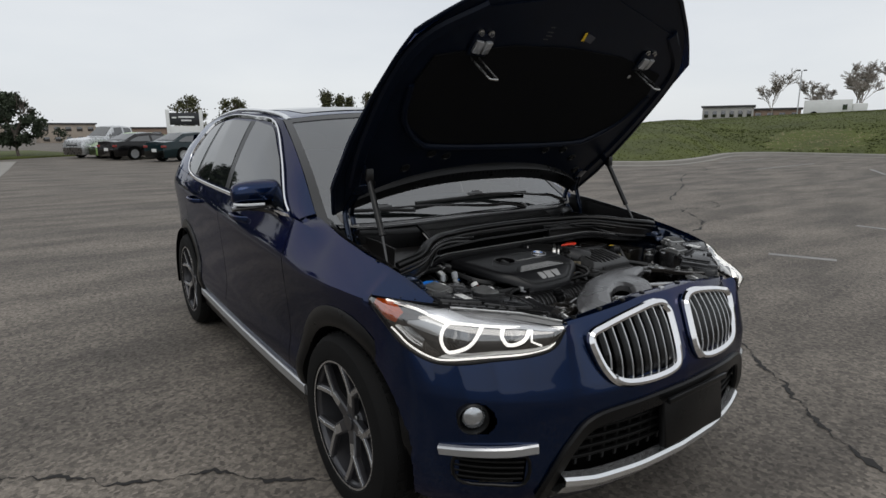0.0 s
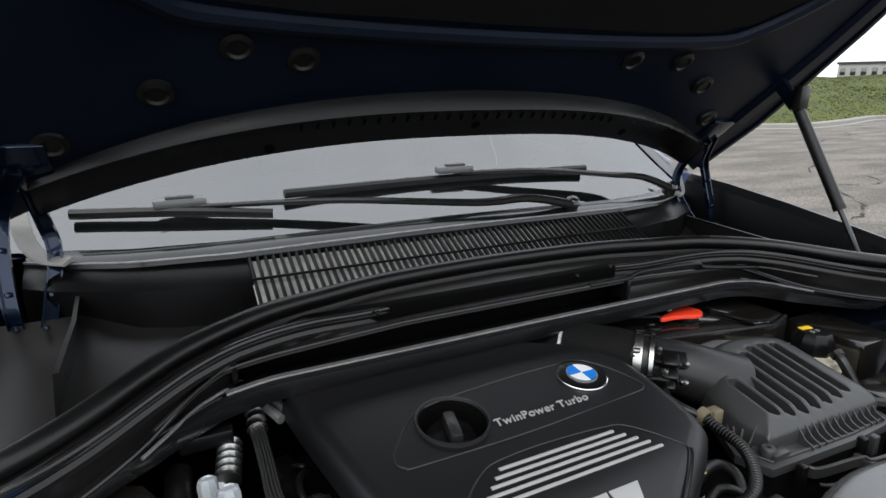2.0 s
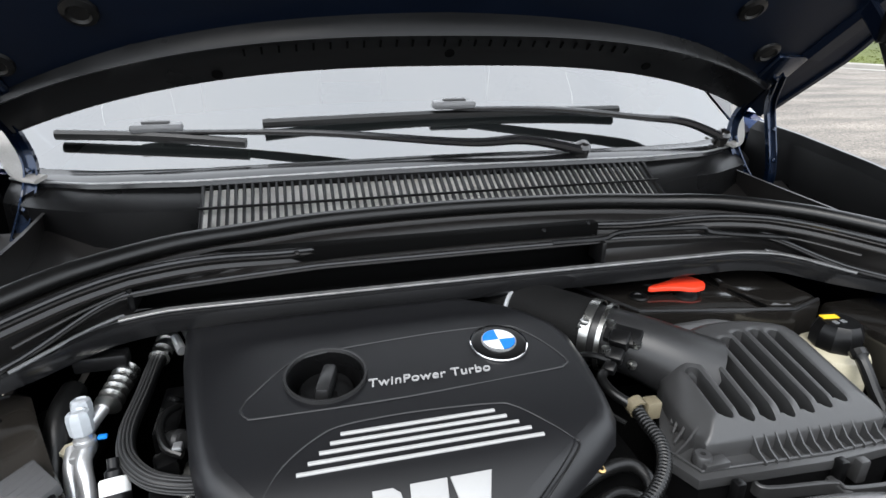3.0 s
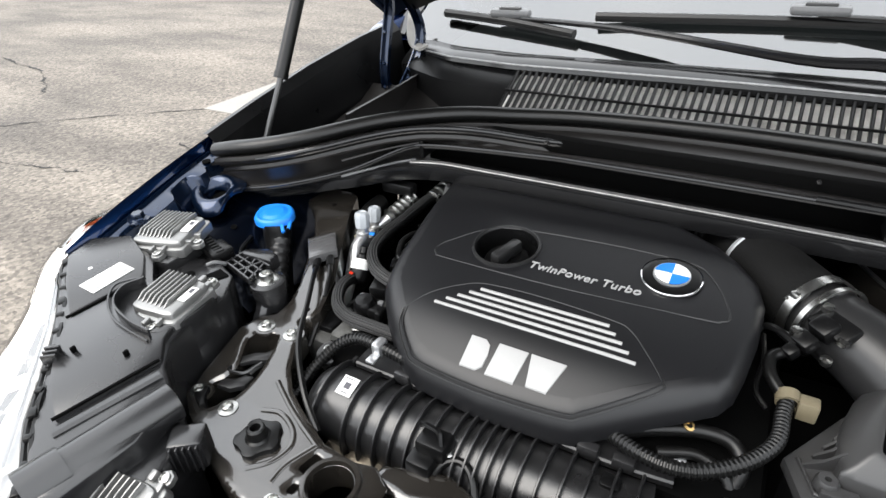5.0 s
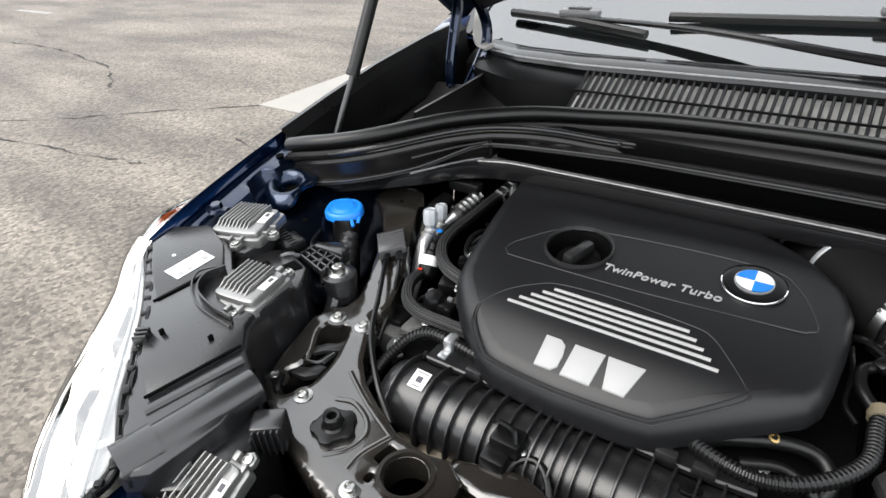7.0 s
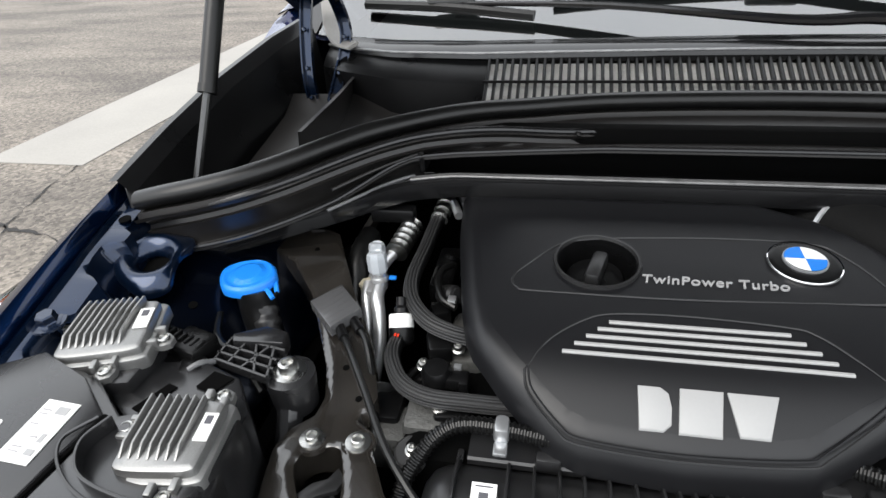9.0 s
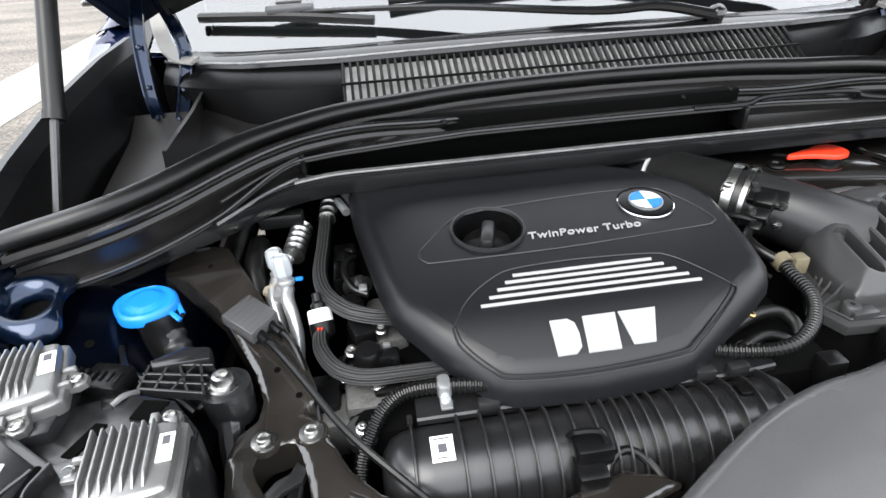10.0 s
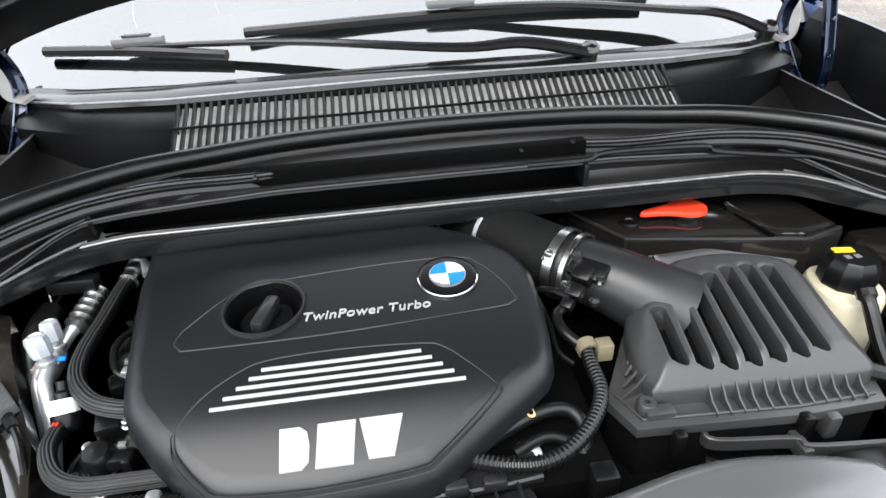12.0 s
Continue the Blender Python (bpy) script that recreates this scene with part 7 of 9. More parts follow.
# headlight housings with ballasts, both sides
def ballast(c, turn, w, d, fins, lugs, parent, make, tilt=6, bend=0.0):
    """A cast lamp control unit: a rimmed tray with a raised finned deck and bolted lugs."""
    m = Matrix.Translation(c) @ Matrix.Rotation(turn, 4, "Z") @ Matrix.Rotation(radians(tilt), 4, "X")
    def put(bm):
        bmesh.ops.transform(bm, matrix=m, verts=bm.verts)
        return make(bm)
    def tray(k):
        x, y = w / 2 - k, d / 2 - k
        return curve2([(-x, -0.55 * y), (-0.86 * x, -y), (0.2 * x, -1.02 * y), (0.88 * x, -0.94 * y), (x, -0.62 * y), (x, 0.55 * y), (0.86 * x, y), (-0.35 * x, y), (-0.80 * x, 0.80 * y), (-x, 0.40 * y)], 4)
    body = part("ballast", put(prism(B(), tray(0), -0.022, -0.008, 0.003)), ALU, parent, "finned cast aluminium lamp control unit")
    part("deck", put(prism(B(), tray(0.005), -0.010, lambda x, y: 0.001 + 0.06 * min(0.0, y + d * 0.28), 0.004)), ALU, body)
    for k in range(fins):
        x, t = -w * 0.37 + w * 0.58 * k / (fins - 1), w * 0.013
        rise = lambda px, py: 0.0015 + 0.0062 * max(0.0, min(1.0, (py + d * 0.30) / 0.010))
        run = [-d * 0.32, -d * 0.18, d * 0.30 - d * 0.20 * bend * (k / fins), d * 0.43]
        shift = lambda y: bend * 0.35 * max(0.0, y - d * 0.05)
        part("fin", put(prism(B(), [(x + t + shift(y), y) for y in run] + [(x - t + shift(y), y) for y in run[::-1]], -0.002, rise, 0.0008)), ALU, body)
    part("unit_label", put(box(B(), (w * 0.36, d * 0.08, 0.0022), (w * 0.15, d * 0.34, 0.0012))), PAPER, body)
    part("label_bar", put(box(B(), (w * 0.36, d * 0.16, 0.0031), (w * 0.07, d * 0.10, 0.0006))), INK, body)
    for px, py in lugs:
        ux, uy = Vector((px, py)).normalized()
        tab = [(px - ux * 0.012 - uy * 0.010, py - uy * 0.012 + ux * 0.010), (px - ux * 0.012 + uy * 0.010, py - uy * 0.012 - ux * 0.010), (px + ux * 0.002 + uy * 0.0085, py + uy * 0.002 - ux * 0.0085), (px + ux * 0.008 + uy * 0.004, py + uy * 0.008 - ux * 0.004), (px + ux * 0.008 - uy * 0.004, py + uy * 0.008 + ux * 0.004), (px + ux * 0.002 - uy * 0.0085, py + uy * 0.002 + ux * 0.0085)]
        lug = part("lug", put(prism(B(), tab, -0.018, -0.011, 0.0015)), ALU, body)
        for sx in (-1, 1):
            part("lug_web", put(box(B(), (px - ux * 0.007 + sx * uy * 0.0085, py - uy * 0.007 - sx * ux * 0.0085, -0.008), (0.003 + 0.008 * abs(ux), 0.003 + 0.008 * abs(uy), 0.008), 0.001)), ALU, body)
        part("screw", put(disc(B(), (px, py, -0.011), (0, 0, 1), [(0.0058, 0), (0.0058, 0.003), (0.0042, 0.0035), (0.0036, 0.0015), (0, 0.0015)], 12)), STEEL, body)
    return body


HOUSING = [(-0.790, 0.470), (-0.760, 0.505), (-0.720, 0.522), (-0.660, 0.500), (-0.622, 0.470), (-0.580, 0.490), (-0.535, 0.488), (-0.520, 0.455), (-0.508, 0.405), (-0.484, 0.378), (-0.462, 0.366), (-0.446, 0.350), (-0.432, 0.300), (-0.440, 0.225), (-0.458, 0.206), (-0.478, 0.221), (-0.526, 0.254), (-0.578, 0.297), (-0.644, 0.349), (-0.715, 0.400), (-0.745, 0.422)]
house_top = lambda x, y: 0.872 + 0.090 * (-x - 0.50) + 0.03 * (y - 0.35) - 0.10 * max(0.0, x + 0.475)
for side in (0, 1):
    mk = mirror if side else (lambda bm: bm)
    hous = part("lamp_housing", mk(prism(B(), HOUSING, 0.72, house_top, 0.005)), HOUSINGBLACK, car, "black plastic headlight housing with sharp moulded steps")
    part("label_panel", mk(prism(B(), [(-0.752, 0.438), (-0.762, 0.482), (-0.722, 0.514), (-0.668, 0.494), (-0.627, 0.462), (-0.640, 0.370), (-0.700, 0.402)], 0.86, lambda x, y: house_top(x, y) + 0.0085, 0.0025)), HOUSINGBLACK, hous)
    part("main_panel", mk(prism(B(), [(-0.636, 0.362), (-0.624, 0.455), (-0.600, 0.470), (-0.540, 0.470), (-0.512, 0.402), (-0.490, 0.380), (-0.512, 0.273), (-0.562, 0.297), (-0.605, 0.330)], 0.86, lambda x, y: house_top(x, y) + 0.0065, 0.0025)), HOUSINGBLACK, hous)
    part("ballast_platform", mk(prism(B(), curve2([(-0.604, 0.425), (-0.604, 0.470), (-0.580, 0.497), (-0.540, 0.496), (-0.519, 0.478), (-0.517, 0.428), (-0.530, 0.400), (-0.570, 0.400)], 4), 0.76, 0.8845, 0.004)), HOUSINGBLACK, hous)
    part("back_plate", mk(prism(B(), [(-0.668, 0.505), (-0.655, 0.545), (-0.600, 0.556), (-0.552, 0.538), (-0.524, 0.500), (-0.520, 0.470), (-0.560, 0.480), (-0.620, 0.472)], 0.76, 0.872, 0.004)), HOUSINGBLACK, hous)
    part("plate_slot", mk(prism(B(), [(-0.628, 0.488), (-0.612, 0.520), (-0.602, 0.517), (-0.617, 0.484)], 0.86, 0.8735)), SHADE_BLACK, hous)
    part("plate_slot", mk(prism(B(), [(-0.585, 0.520), (-0.578, 0.540), (-0.555, 0.534), (-0.566, 0.514)], 0.86, 0.8738)), SHADE_BLACK, hous)
    for line, tall in (([(-0.628, 0.458), (-0.641, 0.432), (-0.619, 0.406), (-0.580, 0.390), (-0.522, 0.388)], 0.004), ([(-0.610, 0.454), (-0.617, 0.428), (-0.600, 0.404), (-0.562, 0.394), (-0.524, 0.394)], 0.014)):
        part("moulded_rib", mk(sweep(B(), spline([(x, y, house_top(x, y) + 0.006 + tall / 2) for x, y in line], 6), rect_section(0.0026, tall, 0.2))), HOUSINGBLACK, hous)
    for a, c, wide in (((-0.641, 0.3655), (-0.626, 0.463), 0.0040), ((-0.513, 0.2705), (-0.490, 0.3770), 0.0036)):
        part("housing_groove", mk(sweep(B(), [Vector((*a, house_top(*a) + 0.0052)), Vector((*c, house_top(*c) + 0.0052))], rect_section(wide, 0.003, 0.2))), SHADE_BLACK, hous)
    for x, y in ((-0.524, 0.363), (-0.579, 0.337)):
        part("locating_pin", mk(box(B(), (x, y, house_top(x, y) + 0.009), (0.004, 0.006, 0.009), 0.001)), SHADE_BLACK, hous)
    part("vent_tab", mk(box(box(box(B(), (-0.596, 0.325, house_top(-0.596, 0.325) + 0.010), (0.016, 0.004, 0.012), 0.001, Matrix.Rotation(0.7, 4, "Z")), (-0.592, 0.320, house_top(-0.596, 0.325) + 0.009), (0.016, 0.003, 0.012), 0.001, Matrix.Rotation(0.7, 4, "Z")), (-0.588, 0.315, house_top(-0.596, 0.325) + 0.008), (0.016, 0.003, 0.012), 0.001, Matrix.Rotation(0.7, 4, "Z"))), HOUSINGBLACK, hous)
    part("step_rail", mk(sweep(B(), [Vector((-0.502, 0.262, house_top(-0.502, 0.262) - 0.001)), Vector((-0.476, 0.366, house_top(-0.476, 0.366) - 0.001))], rect_section(0.012, 0.010, 0.3))), HOUSINGBLACK, hous)
    part("housing_tube", mk(tube(B(), [(-0.474, 0.224, 0.852), (-0.462, 0.285, 0.853), (-0.449, 0.357, 0.853)], 0.0215, 20, 4)), HOUSINGBLACK, hous)
    part("tube_collar", mk(tube(B(), [(-0.476, 0.214, 0.852), (-0.468, 0.252, 0.853)], 0.0245, 20, 2)), HOUSINGBLACK, hous)
    part("lower_wall", mk(prism(B(), [(-0.448, 0.352), (-0.424, 0.345), (-0.405, 0.300), (-0.420, 0.238), (-0.455, 0.215), (-0.452, 0.300)], 0.70, 0.832, 0.006)), HOUSINGBLACK, hous)
    plug = part("finned_plug", mk(box(B(), (-0.408, 0.336, 0.826), (0.036, 0.030, 0.038), 0.004, Matrix.Rotation(0.65, 4, "Z"))), HOUSINGBLACK, hous)
    for k in range(5):
        part("plug_fin", mk(box(B(), Vector((-0.408, 0.336, 0.826)) + Matrix.Rotation(0.65, 4, "Z") @ Vector((-0.013 + 0.0065 * k, -0.0165, 0)), (0.0022, 0.005, 0.034), 0.0006, Matrix.Rotation(0.65, 4, "Z"))), HOUSINGBLACK, plug)
    # notched gasket strip between housing and lens
    strip_l = [lamp_point(t, 1.0) + Vector((0.010, 0.009, 0.001 + 0.0015 * math.sin(70 * t))) for t in np.linspace(0.03, 0.90, 60)]
    part("lens_seal", mk(sweep(B(), strip_l, rect_section(0.007, 0.009, 0.25))), PLASTIC, hous)
    for k, t in enumerate(np.linspace(0.06, 0.88, 17)):
        p = lamp_point(t, 1.0) + Vector((0.008, 0.006, 0.004))
        part("edge_clip", mk(box(B(), p, (0.008 + 0.006 * (k % 3 == 1), 0.009, 0.007), 0.002, Matrix.Rotation(-0.8 + 0.25 * math.sin(k * 2.1), 4, "Z"))), PLASTIC, hous)
    lz = house_top(-0.663, 0.436) + 0.0094
    lean = Matrix.Rotation(math.atan(0.09), 4, "Y") @ Matrix.Rotation(math.atan(0.03), 4, "X")
    part("housing_label", mk(box(B(), (-0.663, 0.436, lz), (0.029, 0.058, 0.0010), 0, lean)), PAPER, hous, "white paper part label with grey print bars")
    for x, y, a, b in ((-0.671, 0.455, 0.008, 0.0012), (-0.671, 0.451, 0.008, 0.0012), (-0.658, 0.456, 0.010, 0.0075), (-0.671, 0.441, 0.007, 0.0012), (-0.662, 0.430, 0.006, 0.0014), (-0.655, 0.430, 0.004, 0.008), (-0.668, 0.420, 0.008, 0.0012), (-0.668, 0.416, 0.008, 0.0012), (-0.655, 0.417, 0.007, 0.0055)):
        part("label_bar", mk(box(B(), (x, y, house_top(x, y) + 0.0101), (a, b, 0.0006), 0, lean)), GREYPRINT, hous)
    part("paint_dot", mk(disc(B(), (-0.700, 0.437, house_top(-0.700, 0.437) + 0.0083), (0, 0, 1), [(0.003, 0), (0.0028, 0.0008), (0, 0.0008)], 12)), PAPER, hous)
    ballast((-0.684, 0.549, 0.908), radians(16), 0.088, 0.078, 9, [(0.010, -0.047), (0.052, -0.012), (-0.046, 0.022)], hous, mk, 5, 0.6)
    part("ballast_tray", mk(prism(B(), [(-0.735, 0.525), (-0.72, 0.585), (-0.67, 0.590), (-0.640, 0.560), (-0.640, 0.505), (-0.672, 0.498)], 0.78, 0.886, 0.004)), HOUSINGBLACK, hous)
    ballast((-0.557, 0.449, 0.898), radians(5), 0.076, 0.074, 7, [(0.014, -0.047), (-0.046, 0.010), (0.022, 0.045)], hous, mk, 5)
    ballast((-0.416, 0.246, 0.826), radians(6), 0.078, 0.080, 7, [(-0.046, 0.006), (0.026, 0.047)], hous, mk, 18, 0.3)
    # plugs and leads between the control units
    for c, s, a in (((-0.621, 0.573, 0.868), (0.040, 0.034, 0.026), -0.3), ((-0.640, 0.584, 0.876), (0.050, 0.010, 0.008), -0.3), ((-0.607, 0.548, 0.862), (0.024, 0.022, 0.022), 0.3)):
        part("plug", mk(box(B(), c, s, 0.004, Matrix.Rotation(a, 4, "Z"))), PLASTIC, hous)
    for k in range(7):
        part("plug_rib", mk(box(B(), Vector((-0.652, 0.580, 0.883)).lerp((-0.606, 0.566, 0.879), k / 6), (0.003, 0.012, 0.006), 0.001, Matrix.Rotation(-0.3, 4, "Z"))), PLASTIC, hous)
    part("plug_lead", mk(tube(B(), [(-0.606, 0.540, 0.872), (-0.598, 0.548, 0.874), (-0.592, 0.560, 0.866)], 0.003, 8)), JOINTGREY, hous, "short pale wire end")
    part("round_boss", mk(disc(B(), (-0.640, 0.552, 0.850), (0.4, -0.3, 1), [(0.020, 0), (0.020, 0.012), (0.014, 0.016), (0, 0.016)], 20)), PLASTIC, hous)
    # lattice bracket with its steel bolt
    br = part("lamp_bracket", mk(tube(disc(B(), (-0.517, 0.564, 0.847), (0, 0, 1), [(0.022, -0.03), (0.024, 0.0), (0.024, 0.010), (0.018, 0.012), (0, 0.012)], 24), [(-0.517, 0.562, 0.84), (-0.517, 0.535, 0.80), (-0.512, 0.495, 0.75)], 0.013, 10)), HOUSINGBLACK, hous, "ribbed black lattice lamp bracket")
    for a, c in (((-0.592, 0.562), (-0.530, 0.545)), ((-0.594, 0.572), (-0.528, 0.556)), ((-0.593, 0.582), (-0.530, 0.568)), ((-0.590, 0.594), (-0.528, 0.582)), ((-0.592, 0.562), (-0.590, 0.594)), ((-0.576, 0.558), (-0.572, 0.590)), ((-0.560, 0.554), (-0.545, 0.586)), ((-0.545, 0.550), (-0.560, 0.586)), ((-0.530, 0.546), (-0.540, 0.584))):
        part("lattice_rib", mk(sweep(B(), [Vector((*a, 0.864)), Vector((*c, 0.864))], rect_section(0.0026, 0.010, 0.15))), HOUSINGBLACK, br)
    part("bracket_plate", mk(prism(B(), [(-0.590, 0.596), (-0.560, 0.612), (-0.535, 0.606), (-0.532, 0.588), (-0.585, 0.585)], 0.852, 0.872, 0.003)), HOUSINGBLACK, br)
    part("bolt", mk(disc(B(), (-0.517, 0.564, 0.857), (0, 0, 1), [(0.0165, 0), (0.0165, 0.003), (0.011, 0.0045), (0.0095, 0.0045), (0.009, 0.013), (0.006, 0.014), (0.005, 0.010), (0, 0.010)], 20)), STEEL, br)

# front cross member with clips
for x in np.linspace(-0.42, 0.42, 9):
    part("cross_clip", disc(B(), (x, cross_y(x) - 0.020, nose_top(x) + 0.004), (0, 0, 1), [(0.010, 0), (0.009, 0.004), (0.005, 0.005), (0, 0.004)], 12), PLASTIC if abs(x) > 0.1 else SATIN, car)

# ---- air intake duct, air box, battery box ----
DUCT = [(-0.315, 0.240), (-0.285, 0.288), (-0.250, 0.322), (-0.157, 0.382), (-0.060, 0.441), (0.02, 0.472), (0.076, 0.482), (0.140, 0.496), (0.194, 0.500), (0.26, 0.492), (0.316, 0.474), (0.318, 0.452), (0.288, 0.432), (0.225, 0.408), (0.168, 0.380), (0.155, 0.340), (0.134, 0.298), (0.068, 0.232), (-0.030, 0.226), (-0.034, 0.246), (0.010, 0.290), (0.022, 0.334), (-0.02, 0.335), (-0.105, 0.292), (-0.160, 0.235), (-0.185, 0.196)]


def duct_mesh():
    """A smooth swollen shell over the outline, with walls down its rim."""
    outline = curve2(DUCT, 3)
    edge_of = lambda x, y: min(((reach(x, y, a, b)) for a, b in zip(outline, outline[1:] + outline[:1])))
    bm = sheet(B(), [[Vector((x, y, 0)) for x in np.linspace(-0.325, 0.305, 127)] for y in np.linspace(0.190, 0.505, 64)])
    bmesh.ops.delete(bm, geom=[f for f in bm.faces if not within(*f.calc_center_median().xy, outline)], context="FACES")
    for v in bm.verts:
        if v.is_boundary:
            near_by = []
            for a, b in zip(outline, outline[1:] + outline[:1]):
                a, b = Vector(a), Vector(b)
                f = max(0.0, min(1.0, (v.co.xy - a).dot(b - a) / (b - a).length_squared))
                near_by.append(a.lerp(b, f))
            v.co.x, v.co.y = min(near_by, key=lambda c: (c - v.co.xy).length)
    for v in bm.verts:
        f = min(1.0, edge_of(v.co.x, v.co.y) / 0.013)
        v.co.z = 0.843 + 0.009 * math.sin(f * math.pi / 2) + 0.004 * min(1.0, edge_of(v.co.x, v.co.y) / 0.05) - 0.030 * max(0.0, 0.30 - v.co.y) / 0.10
    rim = bmesh.ops.extrude_edge_only(bm, edges=[e for e in bm.edges if e.is_boundary])
    for v in rim["geom"]:
        if isinstance(v, bmesh.types.BMVert):
            v.co.z -= 0.020
    return bm


part("intake_duct", duct_mesh(), DUCTGREY, car, "large smooth dark grey intake duct", 40)
BOX = [(0.122, 0.602), (0.138, 0.562), (0.30, 0.553), (0.385, 0.556), (0.408, 0.62), (0.418, 0.725), (0.385, 0.762), (0.30, 0.776), (0.235, 0.760), (0.175, 0.69)]
air = part("air_box", prism(B(), BOX, 0.70, 0.815, 0.004), PLASTIC, car, "black plastic air filter box with louvres")
part("box_flange", prism(B(), [(x + (x - 0.26) * 0.04, y + (y - 0.65) * 0.04) for x, y in BOX], 0.812, 0.824, 0.002), AIRBOX, air)


SLOTS = [((0.193, 0.603), (0.199, 0.676)), ((0.217, 0.597), (0.227, 0.692)), ((0.242, 0.594), (0.254, 0.706)), ((0.268, 0.594), (0.281, 0.719)), ((0.294, 0.594), (0.306, 0.727)), ((0.319, 0.595), (0.332, 0.727)), ((0.343, 0.598), (0.356, 0.722))]
LID = curve2([(0.158, 0.594), (0.168, 0.583), (0.270, 0.579), (0.360, 0.575), (0.388, 0.576), (0.397, 0.594), (0.406, 0.655), (0.412, 0.725), (0.385, 0.760), (0.305, 0.777), (0.232, 0.762), (0.178, 0.702), (0.158, 0.640)], 3)


def slot_rim(a, b, wide=0.0088):
    """A long louvre opening with a slanted front end and rounded corners."""
    (ax, ay), (bx, by) = a, b
    return curve2([(ax - wide, ay + 0.012), (ax - wide + 0.001, ay + 0.003), (ax + 0.004, ay - 0.0035), (ax + wide, ay), (ax + wide, ay + 0.010), (bx + wide, by - 0.010), (bx + wide - 0.001, by), (bx, by + 0.004), (bx - wide, by - 0.001), (bx - wide, by - 0.010)], 2)


def lid_top(x, y):
    edge = min(reach(x, y, a, b) for a, b in zip(LID, LID[1:] + LID[:1]))
    f = math.sin(min(1.0, edge / 0.030) * math.pi / 2)
    high = 0.864 + 0.13 * (y - 0.60) - 0.04 * max(0.0, x - 0.32)
    foot = 0.843 + 0.05 * max(0.0, y - 0.60)
    return foot + (high - foot) * f


part("box_lid", plate(LID, lid_top, 0.0026, [slot_rim(a, b) for a, b in SLOTS], 0.024, 0.004, 0.0012), AIRBOX, air, "sloping dark grey lid with deep louvres", 45)
part("louvre_floor", prism(B(), [(0.180, 0.600), (0.350, 0.590), (0.372, 0.728), (0.300, 0.742), (0.195, 0.690)], 0.828, lambda x, y: 0.838 + 0.10 * (y - 0.60)), PLASTIC, air)


def fin(a, b, high, low, wide=0.0020):
    """A thin buttress that falls from the lid's edge to the flange."""
    a, b = Vector(a), Vector(b)
    side = (b - a).cross(Vector((0, 0, 1))).normalized() * wide / 2
    bm, both_sides = B(), []
    for sgn in (-1, 1):
        ring = [Vector((a.x, a.y, low)), Vector((b.x, b.y, low)), Vector((b.x, b.y, low + 0.005)), Vector(a.lerp(b, 0.5)[:2] + (low + 0.45 * (high - low),)), Vector((a.x, a.y, high))]
        both_sides.append([bm.verts.new(p + side * sgn) for p in ring])
    one, two = both_sides
    bm.faces.new(one)
    bm.faces.new(two[::-1])
    for i in range(5):
        bm.faces.new((one[i], two[i], two[(i + 1) % 5], one[(i + 1) % 5]))
    bmesh.ops.recalc_face_normals(bm, faces=bm.faces)
    return bm


for k in range(12):
    x = 0.214 + 0.0142 * k
    part("rib", fin((x, 0.583 - 0.03 * (x - 0.21), 0), (x + 0.002, 0.560 - 0.02 * (x - 0.21), 0), 0.846, 0.823), AIRBOX, air)
for k in range(6):
    p, q = Vector((0.162, 0.606, 0)).lerp((0.184, 0.702, 0), k / 5), Vector((0.131, 0.596, 0)).lerp((0.174, 0.672, 0), k / 5)
    part("rib", fin(p, q, 0.850, 0.823, 0.0026), AIRBOX, air)
part("corner_boss", disc(box(B(), (0.160, 0.572, 0.829), (0.030, 0.014, 0.009), 0.002), (0.150, 0.579, 0.826), (0, 0, 1), [(0.010, 0), (0.010, 0.009), (0.008, 0.012), (0.003, 0.012), (0.003, 0.004)], 16, caps=False), AIRBOX, air)
part("flange_bead", sweep(B(), [Vector((x, y, 0.8255)) for x, y in ((0.128, 0.604), (0.142, 0.568), (0.300, 0.559), (0.383, 0.562))], rect_section(0.0035, 0.004, 0.3)), AIRBOX, air)
part("box_frame", sweep(B(), spline([(0.203, 0.561, 0.802), (0.212, 0.548, 0.800), (0.286, 0.538, 0.800), (0.296, 0.527, 0.800), (0.374, 0.519, 0.800)], 4), rect_section(0.005, 0.016, 0.2)), AIRBOX, air)
part("box_frame", sweep(B(), spline([(0.196, 0.536, 0.792), (0.215, 0.527, 0.792), (0.288, 0.517, 0.792), (0.374, 0.506, 0.792)], 4), rect_section(0.007, 0.010, 0.2)), PLASTIC, air)
for c, size in (((0.292, 0.535, 0.796), (0.012, 0.028, 0.018)), ((0.330, 0.552, 0.806), (0.014, 0.022, 0.030))):
    part("frame_link", box(B(), c, size, 0.003), AIRBOX, air)
for x in (0.17, 0.30):
    part("box_clip", box(B(), (x, 0.546, 0.812), (0.012, 0.012, 0.030), 0.003), PLASTIC, air)
bm = B()
box(bm, (0.21, 0.50, 0.79), (0.05, 0.03, 0.05), 0.004)
box(bm, (0.33, 0.50, 0.79), (0.06, 0.03, 0.04), 0.004)
part("duct_bracket", bm, PLASTIC, car)
